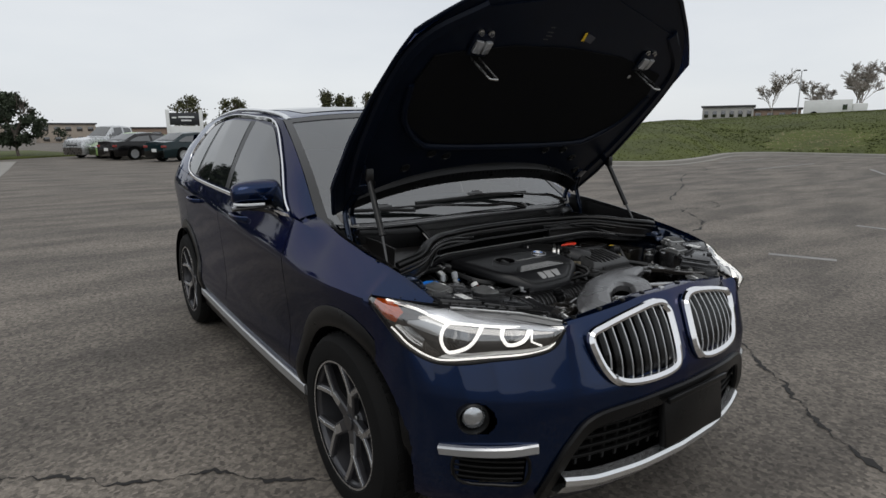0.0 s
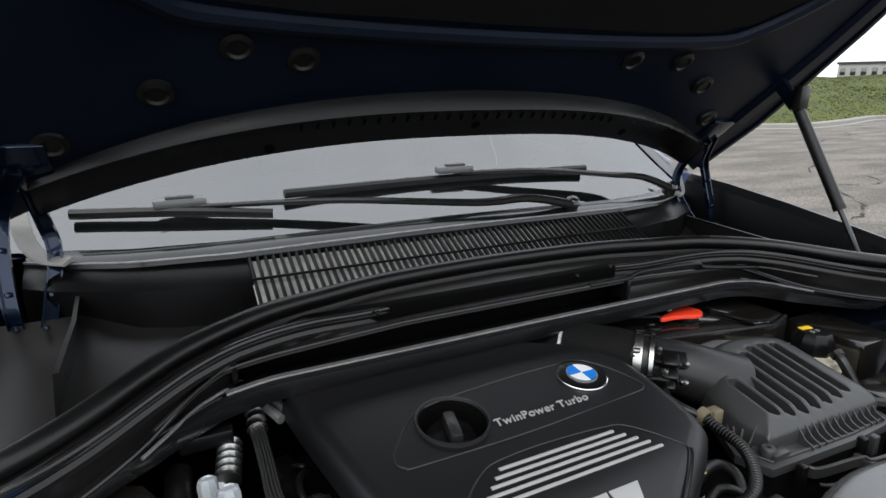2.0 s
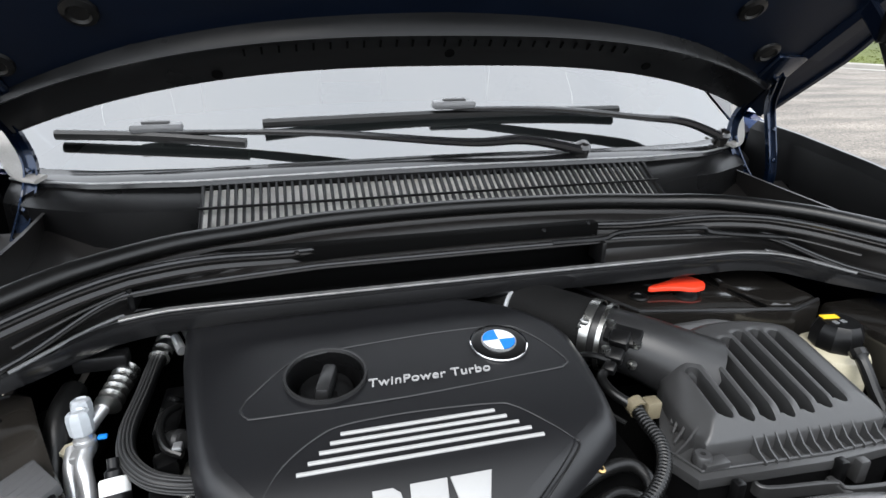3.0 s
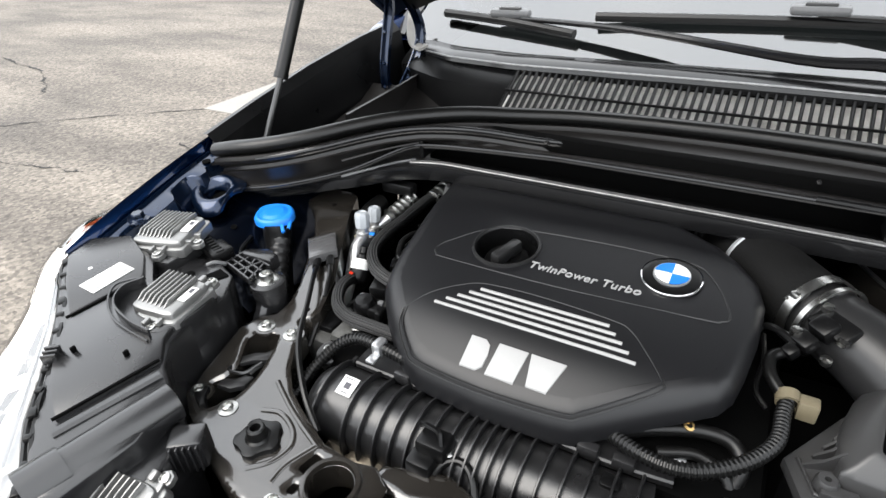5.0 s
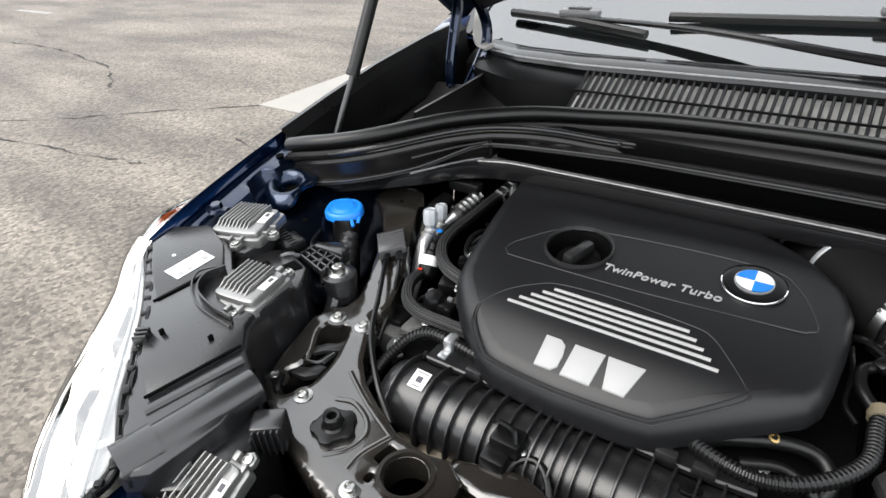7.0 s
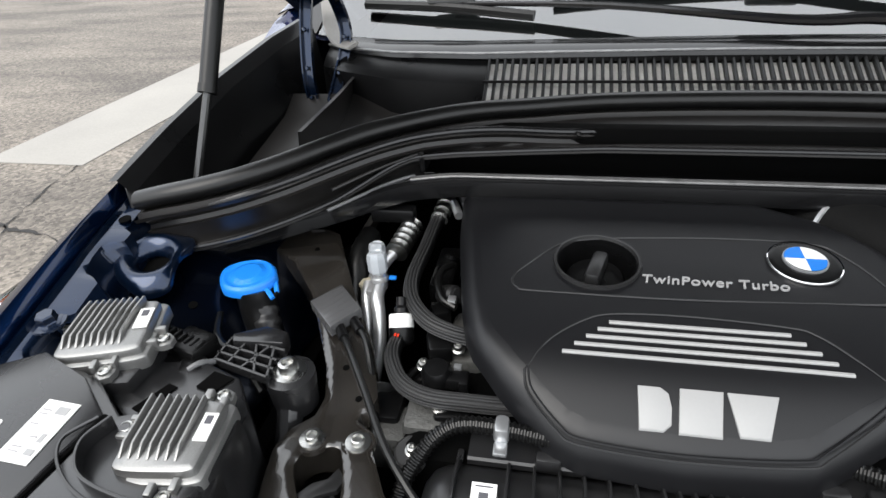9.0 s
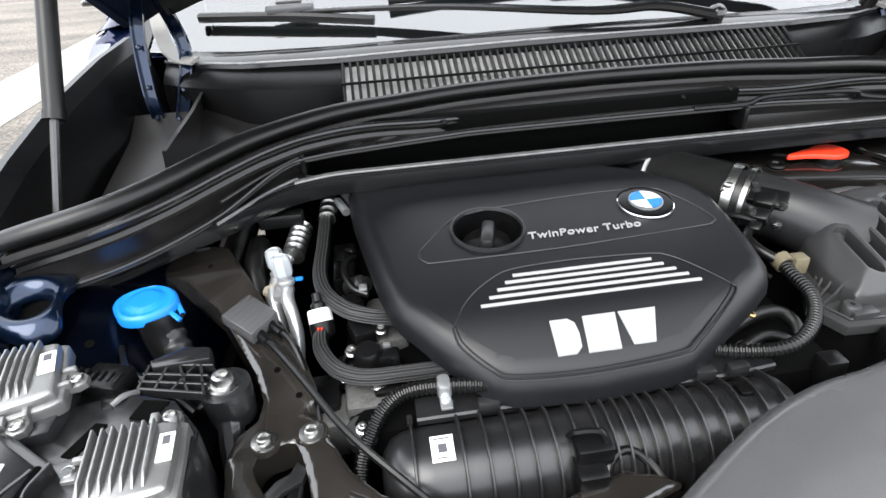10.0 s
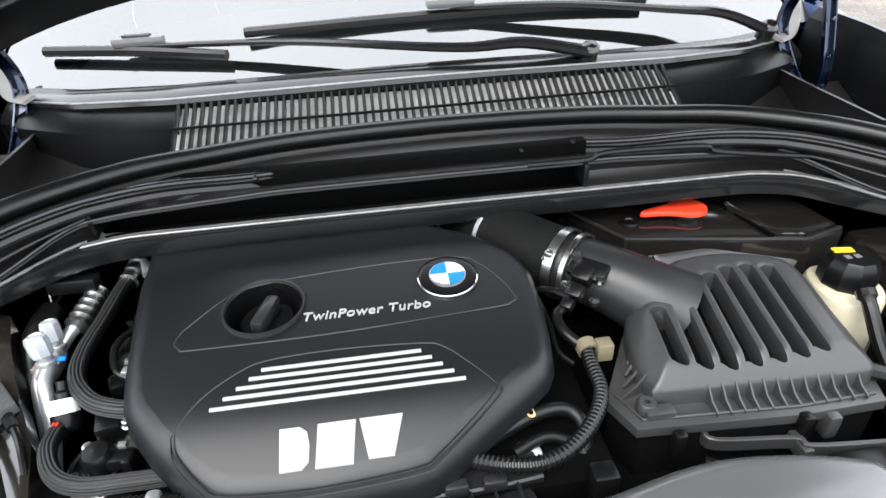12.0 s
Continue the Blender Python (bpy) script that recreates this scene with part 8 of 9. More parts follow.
# intake pipe with its clamp and air-mass sensor
pipe2 = part("intake_pipe", tube(B(), [(0.025, 0.925, 0.866), (0.070, 0.855, 0.873), (0.125, 0.785, 0.873)], 0.0435, 24, 6), TYRE, car, "thick black rubber intake pipe")
part("pipe_bellows", ribbed(B(), [(0.0, 0.965, 0.846), (0.040, 0.912, 0.860)], 0.047, 0.012, 0.10, 24), RUBBER, pipe2)
part("pipe_ring", disc(B(), (0.058, 0.873, 0.8715), (0.06, -0.08, 0.005), [(0.045, -0.003), (0.0475, -0.002), (0.0475, 0.002), (0.045, 0.003)], 28, caps=False), SATIN, pipe2)
part("air_mass_housing", tube(B(), [(0.122, 0.789, 0.873), (0.150, 0.766, 0.870), (0.180, 0.745, 0.863), (0.215, 0.722, 0.850), (0.245, 0.706, 0.836)], 0.039, 24, 6, scale=lambda k: 1 + 0.0006 * k * k), GREYPLASTIC, pipe2, "dark grey air-mass sensor housing")
part("hose_clamp", disc(disc(B(), (0.126, 0.784, 0.873), (0.05, -0.054, 0), [(0.044, -0.006), (0.0462, -0.006), (0.0462, 0.006), (0.044, 0.006)], 36, caps=False), (0.139, 0.770, 0.872), (0.05, -0.054, 0), [(0.043, -0.003), (0.0465, -0.003), (0.0465, 0.003), (0.043, 0.003)], 36, caps=False), STEEL, pipe2, "steel worm-drive hose clamp")
part("clamp_screw", box(disc(B(), (0.094, 0.762, 0.893), (0.55, 0.6, 0.45), [(0.005, 0), (0.005, 0.034), (0, 0.034)], 12), (0.105, 0.768, 0.902), (0.012, 0.022, 0.010), 0.003, Matrix.Rotation(-0.75, 4, "Z")), STEEL, pipe2)
bm = B()
turn_m = Matrix.Rotation(-0.78, 4, "Z") @ Matrix.Rotation(0.5, 4, "X")
box(bm, (0.140, 0.735, 0.893), (0.046, 0.026, 0.012), 0.003, turn_m)
box(bm, (0.131, 0.727, 0.893), (0.024, 0.022, 0.020), 0.004, turn_m)
box(bm, (0.116, 0.712, 0.882), (0.022, 0.018, 0.016), 0.003, turn_m)
box(bm, (0.106, 0.702, 0.872), (0.014, 0.014, 0.014), 0.003, turn_m)
tube(bm, [(0.110, 0.708, 0.878), (0.092, 0.722, 0.880), (0.078, 0.735, 0.872), (0.070, 0.728, 0.862)], 0.0042, 8)
sens = part("air_mass_sensor", bm, PLASTIC, car, "black air-mass sensor plug")
for c in ((0.131, 0.752, 0.900), (0.148, 0.716, 0.888), (0.138, 0.706, 0.866), (0.106, 0.716, 0.886)):
    part("screw", disc(B(), c, (0, -0.2, 1), [(0.006, 0), (0.006, 0.006), (0, 0.007)], 10), STEEL, sens)
# corrugated loom beside the cover
loom = part("wiring_loom", ribbed(B(), [(0.110, 0.645, 0.854), (0.108, 0.629, 0.852), (0.105, 0.589, 0.850), (0.085, 0.556, 0.848), (0.055, 0.531, 0.846), (0.026, 0.522, 0.844), (-0.004, 0.528, 0.840), (-0.035, 0.545, 0.832)], 0.0078, 0.0048), RUBBER, car, "corrugated black wiring loom")
part("loom_plain", tube(B(), [(0.104, 0.706, 0.868), (0.090, 0.692, 0.866), (0.092, 0.668, 0.862), (0.108, 0.646, 0.855)], 0.0062, 12), RUBBER, loom)
part("loom_clip", box(disc(B(), (0.110, 0.648, 0.855), (0.1, -0.9, -0.2), [(0.0085, -0.006), (0.0115, -0.006), (0.0115, 0.006), (0.0085, 0.006)], 18, caps=False), (0.128, 0.645, 0.852), (0.018, 0.016, 0.022), 0.002), BEIGE, loom, "olive plastic loom clip")
part("thin_wire", tube(B(), [(0.080, 0.735, 0.86), (0.085, 0.70, 0.85), (0.082, 0.66, 0.845), (0.095, 0.64, 0.84)], 0.0030, 8), RUBBER, loom)
part("coolant_hose", tube(B(), [(-0.03, 0.558, 0.822), (-0.003, 0.570, 0.830), (0.040, 0.586, 0.834), (0.070, 0.588, 0.832), (0.084, 0.574, 0.822), (0.080, 0.555, 0.80)], 0.0075, 12), RUBBER, loom)
part("coolant_hose", tube(B(), [(0.010, 0.556, 0.818), (0.045, 0.568, 0.820), (0.072, 0.560, 0.812), (0.085, 0.540, 0.79)], 0.0060, 12), RUBBER, loom)
part("injector_fitting", tube(disc(disc(B(), (0.024, 0.560, 0.806), (0.2, -0.4, 1), [(0.012, -0.02), (0.015, 0.0), (0.013, 0.008), (0.006, 0.010), (0, 0.010)], 16), (0.060, 0.545, 0.796), (0, -0.3, 1), [(0.004, -0.01), (0.004, 0.001), (0, 0.002)], 12), [(0.012, 0.556, 0.800), (0.045, 0.553, 0.802)], 0.009, 12, 3), BRIGHTALU, car, "aluminium coolant fitting")
part("brass_fitting", disc(B(), (0.031, 0.583, 0.838), (0.3, -0.3, 1), [(0.0055, 0), (0.0055, 0.004), (0.003, 0.0045), (0.003, 0.002)], 12), material("brass", (0.55, 0.38, 0.16), 0.3, 1.0, 0.1), car)
for c, s in (((0.085, 0.52, 0.80), (0.025, 0.022, 0.05)), ((-0.02, 0.50, 0.812), (0.02, 0.018, 0.022)), ((0.10, 0.505, 0.785), (0.06, 0.02, 0.02))):
    part("loom_plug", box(B(), c, s, 0.004), PLASTIC, car)

# battery cover with the red cap, brake fluid
batt = part("battery_cover", prism(B(), [(0.165, 0.935), (0.225, 0.828), (0.455, 0.780), (0.52, 0.80), (0.50, 0.95), (0.30, 0.97)], 0.76, lambda x, y: 0.868 + 0.02 * (y - 0.8), 0.005), GLOSSBLACK, car, "flat black battery cover")
part("cover_lip", plate([(0.250, 0.806), (0.300, 0.776), (0.360, 0.768), (0.425, 0.764), (0.480, 0.802), (0.380, 0.808)], lambda x, y: 0.826 + 0.75 * (y - 0.766), 0.004, (), 0.010, 0.004, 0.002), AIRBOX, batt, "satin grey ledge below the cover")
part("cover_bead", sweep(B(), [Vector(p) for p in ((0.168, 0.931, 0.8705), (0.227, 0.8305, 0.8685), (0.300, 0.8150, 0.8685), (0.455, 0.7830, 0.8680), (0.516, 0.8020, 0.8680))], round_section(0.0028, 8)), GREYPLASTIC, batt)
part("second_panel", plate([(0.408, 0.935), (0.395, 0.870), (0.418, 0.798), (0.455, 0.790), (0.512, 0.806), (0.495, 0.935)], lambda x, y: 0.8745 + 0.02 * (y - 0.8), 0.004, (), 0.006, 0.006, 0.003), GLOSSBLACK, batt)
part("cover_screw", disc(B(), (0.248, 0.868, 0.871), (0, 0, 1), [(0.014, 0), (0.013, 0.003), (0.008, 0.003), (0.007, 0.001), (0, 0.001)], 16), RUBBER, batt)
part("cover_seam", box(B(), (0.40, 0.862, 0.8715), (0.004, 0.14, 0.003), 0, Matrix.Rotation(radians(12), 4, "Z")), SHADE_BLACK, batt)
part("terminal_cap", prism(B(), curve2([(0.264, 0.863), (0.287, 0.861), (0.308, 0.856), (0.330, 0.847), (0.350, 0.851), (0.358, 0.868), (0.350, 0.887), (0.330, 0.893), (0.306, 0.883), (0.267, 0.871)], 4), 0.880, 0.887, 0.0025), REDCAP, car, "red-orange terminal cap")
part("terminal_neck", disc(B(), (0.330, 0.866, 0.868), (0, 0, 1), [(0.019, 0), (0.0195, 0.004), (0.017, 0.013), (0, 0.013)], 24), PLASTIC, car)
res = part("brake_reservoir", prism(B(), curve2([(0.428, 0.690), (0.430, 0.735), (0.450, 0.762), (0.495, 0.758), (0.510, 0.715), (0.492, 0.680), (0.455, 0.672)], 3), 0.74, 0.842, 0.008), CREAM, car, "translucent cream brake fluid reservoir")
rc = part("reservoir_cap", disc(B(), (0.470, 0.722, 0.842), (0, 0, 1), [(0.030, -0.004), (0.033, 0.003), (0.033, 0.018), (0.030, 0.027), (0.026, 0.0355), (0.0245, 0.037), (0, 0.037)], 10), PLASTIC, res, "black screw cap with a yellow label", 20)
part("cap_label", box(B(), (0.464, 0.735, 0.8795), (0.024, 0.010, 0.0015), 0, Matrix.Rotation(-0.15, 4, "Z")), YELLOW, rc)
for dx in (-0.006, 0.010):
    part("cap_mark", box(B(), (0.464 + 0.8 * dx, 0.720, 0.8793), (0.007, 0.007, 0.001)), SATIN, rc)
part("reservoir_hose", tube(B(), [(0.452, 0.676, 0.862), (0.450, 0.660, 0.850), (0.452, 0.632, 0.815), (0.458, 0.60, 0.78)], 0.008, 10, scale=lambda k: 1.35 if k < 4 else 1.0), RUBBER, res)
side_parts = part("side_bracket", sweep(B(), spline([(0.352, 0.435, 0.838), (0.372, 0.395, 0.838), (0.40, 0.33, 0.838), (0.46, 0.26, 0.838)], 6), rect_section(0.05, 0.02, 0.2)), PANELBLACK, car, "glossy black bracket beside the duct")
for c, size in (((0.42, 0.50, 0.80), (0.10, 0.05, 0.06)), ((0.50, 0.60, 0.78), (0.10, 0.10, 0.08)), ((0.43, 0.42, 0.80), (0.06, 0.10, 0.04)), ((0.37, 0.46, 0.80), (0.05, 0.05, 0.05)), ((0.58, 0.74, 0.82), (0.10, 0.14, 0.08))):
    part("side_module", box(B(), c, size, 0.01), GLOSSBLACK, car)
part("side_cable", tube(B(), [(0.35, 0.60, 0.84), (0.42, 0.57, 0.83), (0.47, 0.52, 0.82), (0.50, 0.45, 0.81)], 0.009, 8), RUBBER, car)
for c in ((0.362, 0.420, 0.849), (0.40, 0.345, 0.849), (0.42, 0.30, 0.849), (0.405, 0.48, 0.835), (0.45, 0.40, 0.825)):
    part("bolt", disc(B(), c, (0, 0, 1), [(0.010, 0), (0.010, 0.003), (0.006, 0.004), (0.006, 0.009), (0, 0.009)], 12), STEEL, side_parts)
for c, size in (((-0.10, 0.27, 0.77), (0.12, 0.06, 0.03)), ((-0.05, 0.29, 0.775), (0.10, 0.05, 0.03)), ((-0.33, 0.27, 0.78), (0.08, 0.06, 0.04)), ((-0.10, 0.42, 0.74), (0.2, 0.05, 0.05)), ((0.24, 0.33, 0.77), (0.12, 0.16, 0.04))):
    part("fan_shroud", box(B(), c, size, 0.008), PLASTIC, car, "black plastic fan shroud piece")
shroud_arm = part("shroud_arm", sweep(B(), spline([(-0.165, 0.262, 0.826), (-0.115, 0.252, 0.830), (-0.06, 0.216, 0.832), (0.0, 0.182, 0.832), (0.04, 0.176, 0.828)], 6), rect_section(0.045, 0.016, 0.25)), PANELBLACK, car, "curved black shroud arm")
part("bolt", disc(B(), (-0.127, 0.250, 0.838), (0, 0, 1), [(0.009, 0), (0.009, 0.003), (0.006, 0.004), (0.006, 0.009), (0, 0.009)], 12), STEEL, shroud_arm)
part("shroud_arm", sweep(B(), spline([(0.120, 0.302, 0.830), (0.160, 0.258, 0.836), (0.225, 0.212, 0.838), (0.325, 0.188, 0.832), (0.40, 0.190, 0.826)], 6), rect_section(0.036, 0.018, 0.25)), PANELBLACK, car, "curved black shroud arm")
part("shroud_arm", sweep(B(), spline([(-0.16, 0.285, 0.800), (-0.10, 0.30, 0.80), (-0.02, 0.30, 0.80)], 5), rect_section(0.020, 0.014, 0.25)), PLASTIC, car)

# ---- setting: lot, kerb, berm ----
def asphalt_material():
    m = material("asphalt", (0.135, 0.122, 0.110), 0.85, 0, 0.30, 0.5, 40, 0.9, distance=0.006)
    n, l = m.node_tree.nodes, m.node_tree.links
    b = n["Principled BSDF"]
    ramp = b.inputs["Base Color"].links[0].from_node
    co = n.new("ShaderNodeTexCoord")
    stones = n.new("ShaderNodeTexVoronoi")
    stones.inputs["Scale"].default_value = 52
    l.new(co.outputs["Object"], stones.inputs["Vector"])
    tone = n.new("ShaderNodeValToRGB")
    tone.color_ramp.elements[0].color, tone.color_ramp.elements[1].color = (0.30, 0.29, 0.28, 1), (1.80, 1.76, 1.70, 1)
    l.new(stones.outputs["Color"], tone.inputs["Fac"])
    mul = n.new("ShaderNodeMixRGB")
    mul.blend_type = "MULTIPLY"
    mul.inputs[0].default_value = 0.8
    l.new(ramp.outputs["Color"], mul.inputs[1])
    l.new(tone.outputs["Color"], mul.inputs[2])
    streaks = n.new("ShaderNodeTexNoise")
    streaks.inputs["Scale"].default_value, streaks.inputs["Detail"].default_value = 1.1, 8
    stretch = n.new("ShaderNodeMapping")
    stretch.inputs["Scale"].default_value = (0.5, 1.6, 1.0)
    stretch.inputs["Rotation"].default_value = (0, 0, 0.6)
    l.new(co.outputs["Object"], stretch.inputs["Vector"])
    l.new(stretch.outputs["Vector"], streaks.inputs["Vector"])
    worn = n.new("ShaderNodeValToRGB")
    worn.color_ramp.elements[0].position, worn.color_ramp.elements[1].position = 0.38, 0.62
    worn.color_ramp.elements[0].color, worn.color_ramp.elements[1].color = (0.66, 0.65, 0.64, 1), (1.20, 1.19, 1.16, 1)
    l.new(streaks.outputs["Fac"], worn.inputs["Fac"])
    clumps = n.new("ShaderNodeTexNoise")
    clumps.inputs["Scale"].default_value, clumps.inputs["Detail"].default_value, clumps.inputs["Roughness"].default_value = 42, 6, 0.75
    l.new(co.outputs["Object"], clumps.inputs["Vector"])
    grit = n.new("ShaderNodeValToRGB")
    grit.color_ramp.elements[0].position, grit.color_ramp.elements[1].position = 0.36, 0.64
    grit.color_ramp.elements[0].color, grit.color_ramp.elements[1].color = (0.50, 0.49, 0.47, 1), (1.35, 1.33, 1.28, 1)
    l.new(clumps.outputs["Fac"], grit.inputs["Fac"])
    rough_tone = n.new("ShaderNodeMixRGB")
    rough_tone.blend_type = "MULTIPLY"
    rough_tone.inputs[0].default_value = 0.55
    l.new(mul.outputs["Color"], rough_tone.inputs[1])
    l.new(grit.outputs["Color"], rough_tone.inputs[2])
    both_tones = n.new("ShaderNodeMixRGB")
    both_tones.blend_type = "MULTIPLY"
    both_tones.inputs[0].default_value = 1.0
    l.new(rough_tone.outputs["Color"], both_tones.inputs[1])
    l.new(worn.outputs["Color"], both_tones.inputs[2])
    l.new(both_tones.outputs["Color"], b.inputs["Base Color"])
    return m


ASPHALT = asphalt_material()
CRACK = material("crack_fill", (0.018, 0.017, 0.016), 0.9, 0, 0.3, 10, 80, 0.4)
CONCRETE = material("concrete", (0.26, 0.247, 0.225), 0.8, 0, 0.15, 1.5, 90, 0.4)
LINE = material("worn_line_paint", (0.22, 0.215, 0.205), 0.7, 0, 0.35, 3, 60, 0.3)
GRASS = material("grass", (0.058, 0.071, 0.008), 0.9, 0, 0.45, 0.4, 9, 1.0, distance=0.05)
DRYGRASS = material("dry_grass", (0.36, 0.31, 0.20), 0.9, 0, 0.4, 1.5, 30, 0.8, distance=0.03)

bm = B()
rings = [0, 4, 9, 18, 40, 90, 250, 900]
prev = None
for r in rings[1:]:
    ring = [bm.verts.new((r * math.cos(k * math.tau / 48), r * math.sin(k * math.tau / 48) + 5, 0)) for k in range(48)]
    if prev is None:
        bm.faces.new(ring)
    else:
        for k in range(48):
            bm.faces.new((prev[k], prev[(k + 1) % 48], ring[(k + 1) % 48], ring[k]))
    prev = ring
tagged(part("ground", bm, ASPHALT), "weathered grey asphalt parking lot with coarse stones", "ground", kind="structure")


def crack(pts, wide, seed):
    rnd = random.Random(seed)
    bm = B()
    line = spline([(x, y, 0.004) for x, y in pts], 26)
    left, right, drift = [], [], 0.0
    for k, p in enumerate(line):
        d = (line[min(k + 1, len(line) - 1)] - line[max(k - 1, 0)]).normalized()
        s = Vector((-d.y, d.x, 0))
        drift = 0.82 * drift + rnd.uniform(-1, 1) * 0.9
        jig = s * drift * wide
        w = wide * rnd.uniform(0.25, 1.1) * (0.6 + 0.5 * math.sin(k * 0.37 + seed)) * (0.3 if k in (0, len(line) - 1) else 1)
        left.append(p + jig + s * w)
        right.append(p + jig - s * w)
    sheet(bm, [left, right])
    return tagged(part("asphalt_crack", bm, CRACK), "jagged dark crack in the asphalt", "crack", kind="structure")


crack([(2.6, 1.5), (1.92, 0.74), (1.51, 0.317), (1.178, -0.098), (0.8, -0.6), (0.4, -1.3)], 0.022, 1)
crack([(-3.3, 2.3), (-2.5, 2.05), (-2.0, 1.93), (-1.615, 1.572), (-1.215, 1.374), (-0.862, 1.012), (-0.3, 0.9)], 0.017, 2)
crack([(19.0, 11.2), (18.0, 10.2), (14.6, 9.0), (12.0, 7.4), (8.74, 5.74)], 0.035, 3)
crack([(9.4, 5.2), (8.6, 4.6), (7.8, 4.75), (7.2, 4.3), (6.3, 3.6), (5.4, 3.3)], 0.03, 4)
crack([(-10.5, 3.2), (-9.06, 3.35), (-8.2, 3.375), (-7.2, 3.23), (-6.15, 3.0), (-5.55, 2.63)], 0.018, 5)
crack([(-7.5, 0.6), (-5.26, 1.78), (-4.56, 2.3), (-3.73, 2.9)], 0.013, 6)
crack([(-5.6, 1.4), (-4.67, 1.54), (-3.8, 1.68), (-3.43, 1.76)], 0.012, 7)
crack([(-3.05, 2.9), (-2.9, 2.3), (-2.7, 1.9)], 0.010, 8)


def strip(name, pts, wide, mat, label, z=0.005, thick=0.0):
    a, c = Vector((*pts[0], 0)), Vector((*pts[1], 0))
    d = (c - a).normalized()
    s = Vector((-d.y, d.x, 0)) * wide / 2
    bm = prism(B(), [tuple((p)[:2]) for p in (a - s, c - s, c + s, a + s)], -0.05, z)
    return tagged(part(name, bm, mat), label, "pavement marking" if mat is LINE else "gutter", kind="structure")


strip("concrete_gutter", [(-3.38, 2.88), (-3.0, 36.0)], 0.72, CONCRETE, "pale concrete drainage gutter set in the asphalt", 0.006)
for a, c in (((24.4, 9.2), (19.3, 9.04)), ((22.1, 6.5), (19.6, 5.3)), ((8.10, 2.2), (8.05, 1.6)), ((5.07, 2.05), (5.3, 1.44)), ((-12.9, 4.9), (-11.6, 4.9)), ((27.0, 12.4), (22.5, 12.2))):
    strip("parking_line", [a, c], 0.11, LINE, "worn white parking line", 0.004)

KERB = [(15.5, 24.0), (17.0, 15.5), (17.9, 13.6), (19.6, 12.7), (23.2, 13.4), (28.5, 15.0), (30.6, 14.6), (31.6, 13.2), (32.0, 9.0), (33.0, 0.0), (36.0, -16.0)]
kl = spline([(x, y, 0.06) for x, y in KERB], 5)
tagged(part("kerb", sweep(B(), kl, rect_section(0.32, 0.20, 0.15)), CONCRETE), "pale concrete kerb round the grass berm", "kerb", kind="structure")
tagged(part("kerb_apron", sweep(B(), [p + Vector((-0.3, -0.25, -0.055)) for p in kl], rect_section(0.5, 0.02, 0.1)), CONCRETE), "concrete gutter pan beside the kerb", "gutter", kind="structure")


def berm_mesh():
    bm = B()
    rows = []
    n = len(kl)
    dirs = []
    for k in range(n):
        d = (kl[min(k + 1, n - 1)] - kl[max(k - 1, 0)]).normalized()
        dirs.append(Vector((-d.y, d.x, 0)))
    out = Vector((0.83, 0.55, 0)).normalized()
    for dist, z in ((0.1, 0.10), (1.0, 0.25), (3, 0.65), (6, 1.25), (10, 1.85), (15, 2.35), (22, 2.65), (35, 2.7), (70, 2.7), (160, 2.7)):
        row = []
        for k, p in enumerate(kl):
            q = p + (out * dist if dist > 1 else out * dist)
            bump = noise.noise(Vector((q.x * 0.09, q.y * 0.09, 0))) * 0.22 * min(1, dist / 4)
            low = 1.0 - 0.32 * max(0.0, min(1.0, (q.y - 0.62 * q.x - 0.0) / 14.0))
            swell = 0.55 * max(-1.2, min(1.2, (0.36 * q.x - q.y) / 12.0)) * min(1.0, dist / 15.0)
            row.append(Vector((q.x, q.y, z * low + bump + swell)))
        rows.append(row)
    return sheet(bm, rows)


berm = tagged(part("grass_berm", berm_mesh(), GRASS, angle=180), "sloping green grass berm with a dry bare patch", "grass", kind="stuff")

# ---- verge and pale paving past the far corner of the lot ----
tagged(part("verge", prism(B(), [(-14.0, 37.0), (-2.8, 39.2), (-1.0, 41.2), (1.5, 43.1), (0.4, 50.0), (-1.2, 57.0), (-14.0, 57.0)], -0.05, lambda x, y: 0.10, 0.05), GRASS), "mown grass verge at the edge of the lot", "grass", kind="structure")
tagged(part("paving", prism(B(), [(-14.0, 35.6), (-2.1, 36.1), (-2.3, 28.0), (-2.5, 22.7), (-14.0, 19.0)], -0.05, 0.012), CONCRETE), "pale concrete paving beside the lot", "pavement", kind="structure")

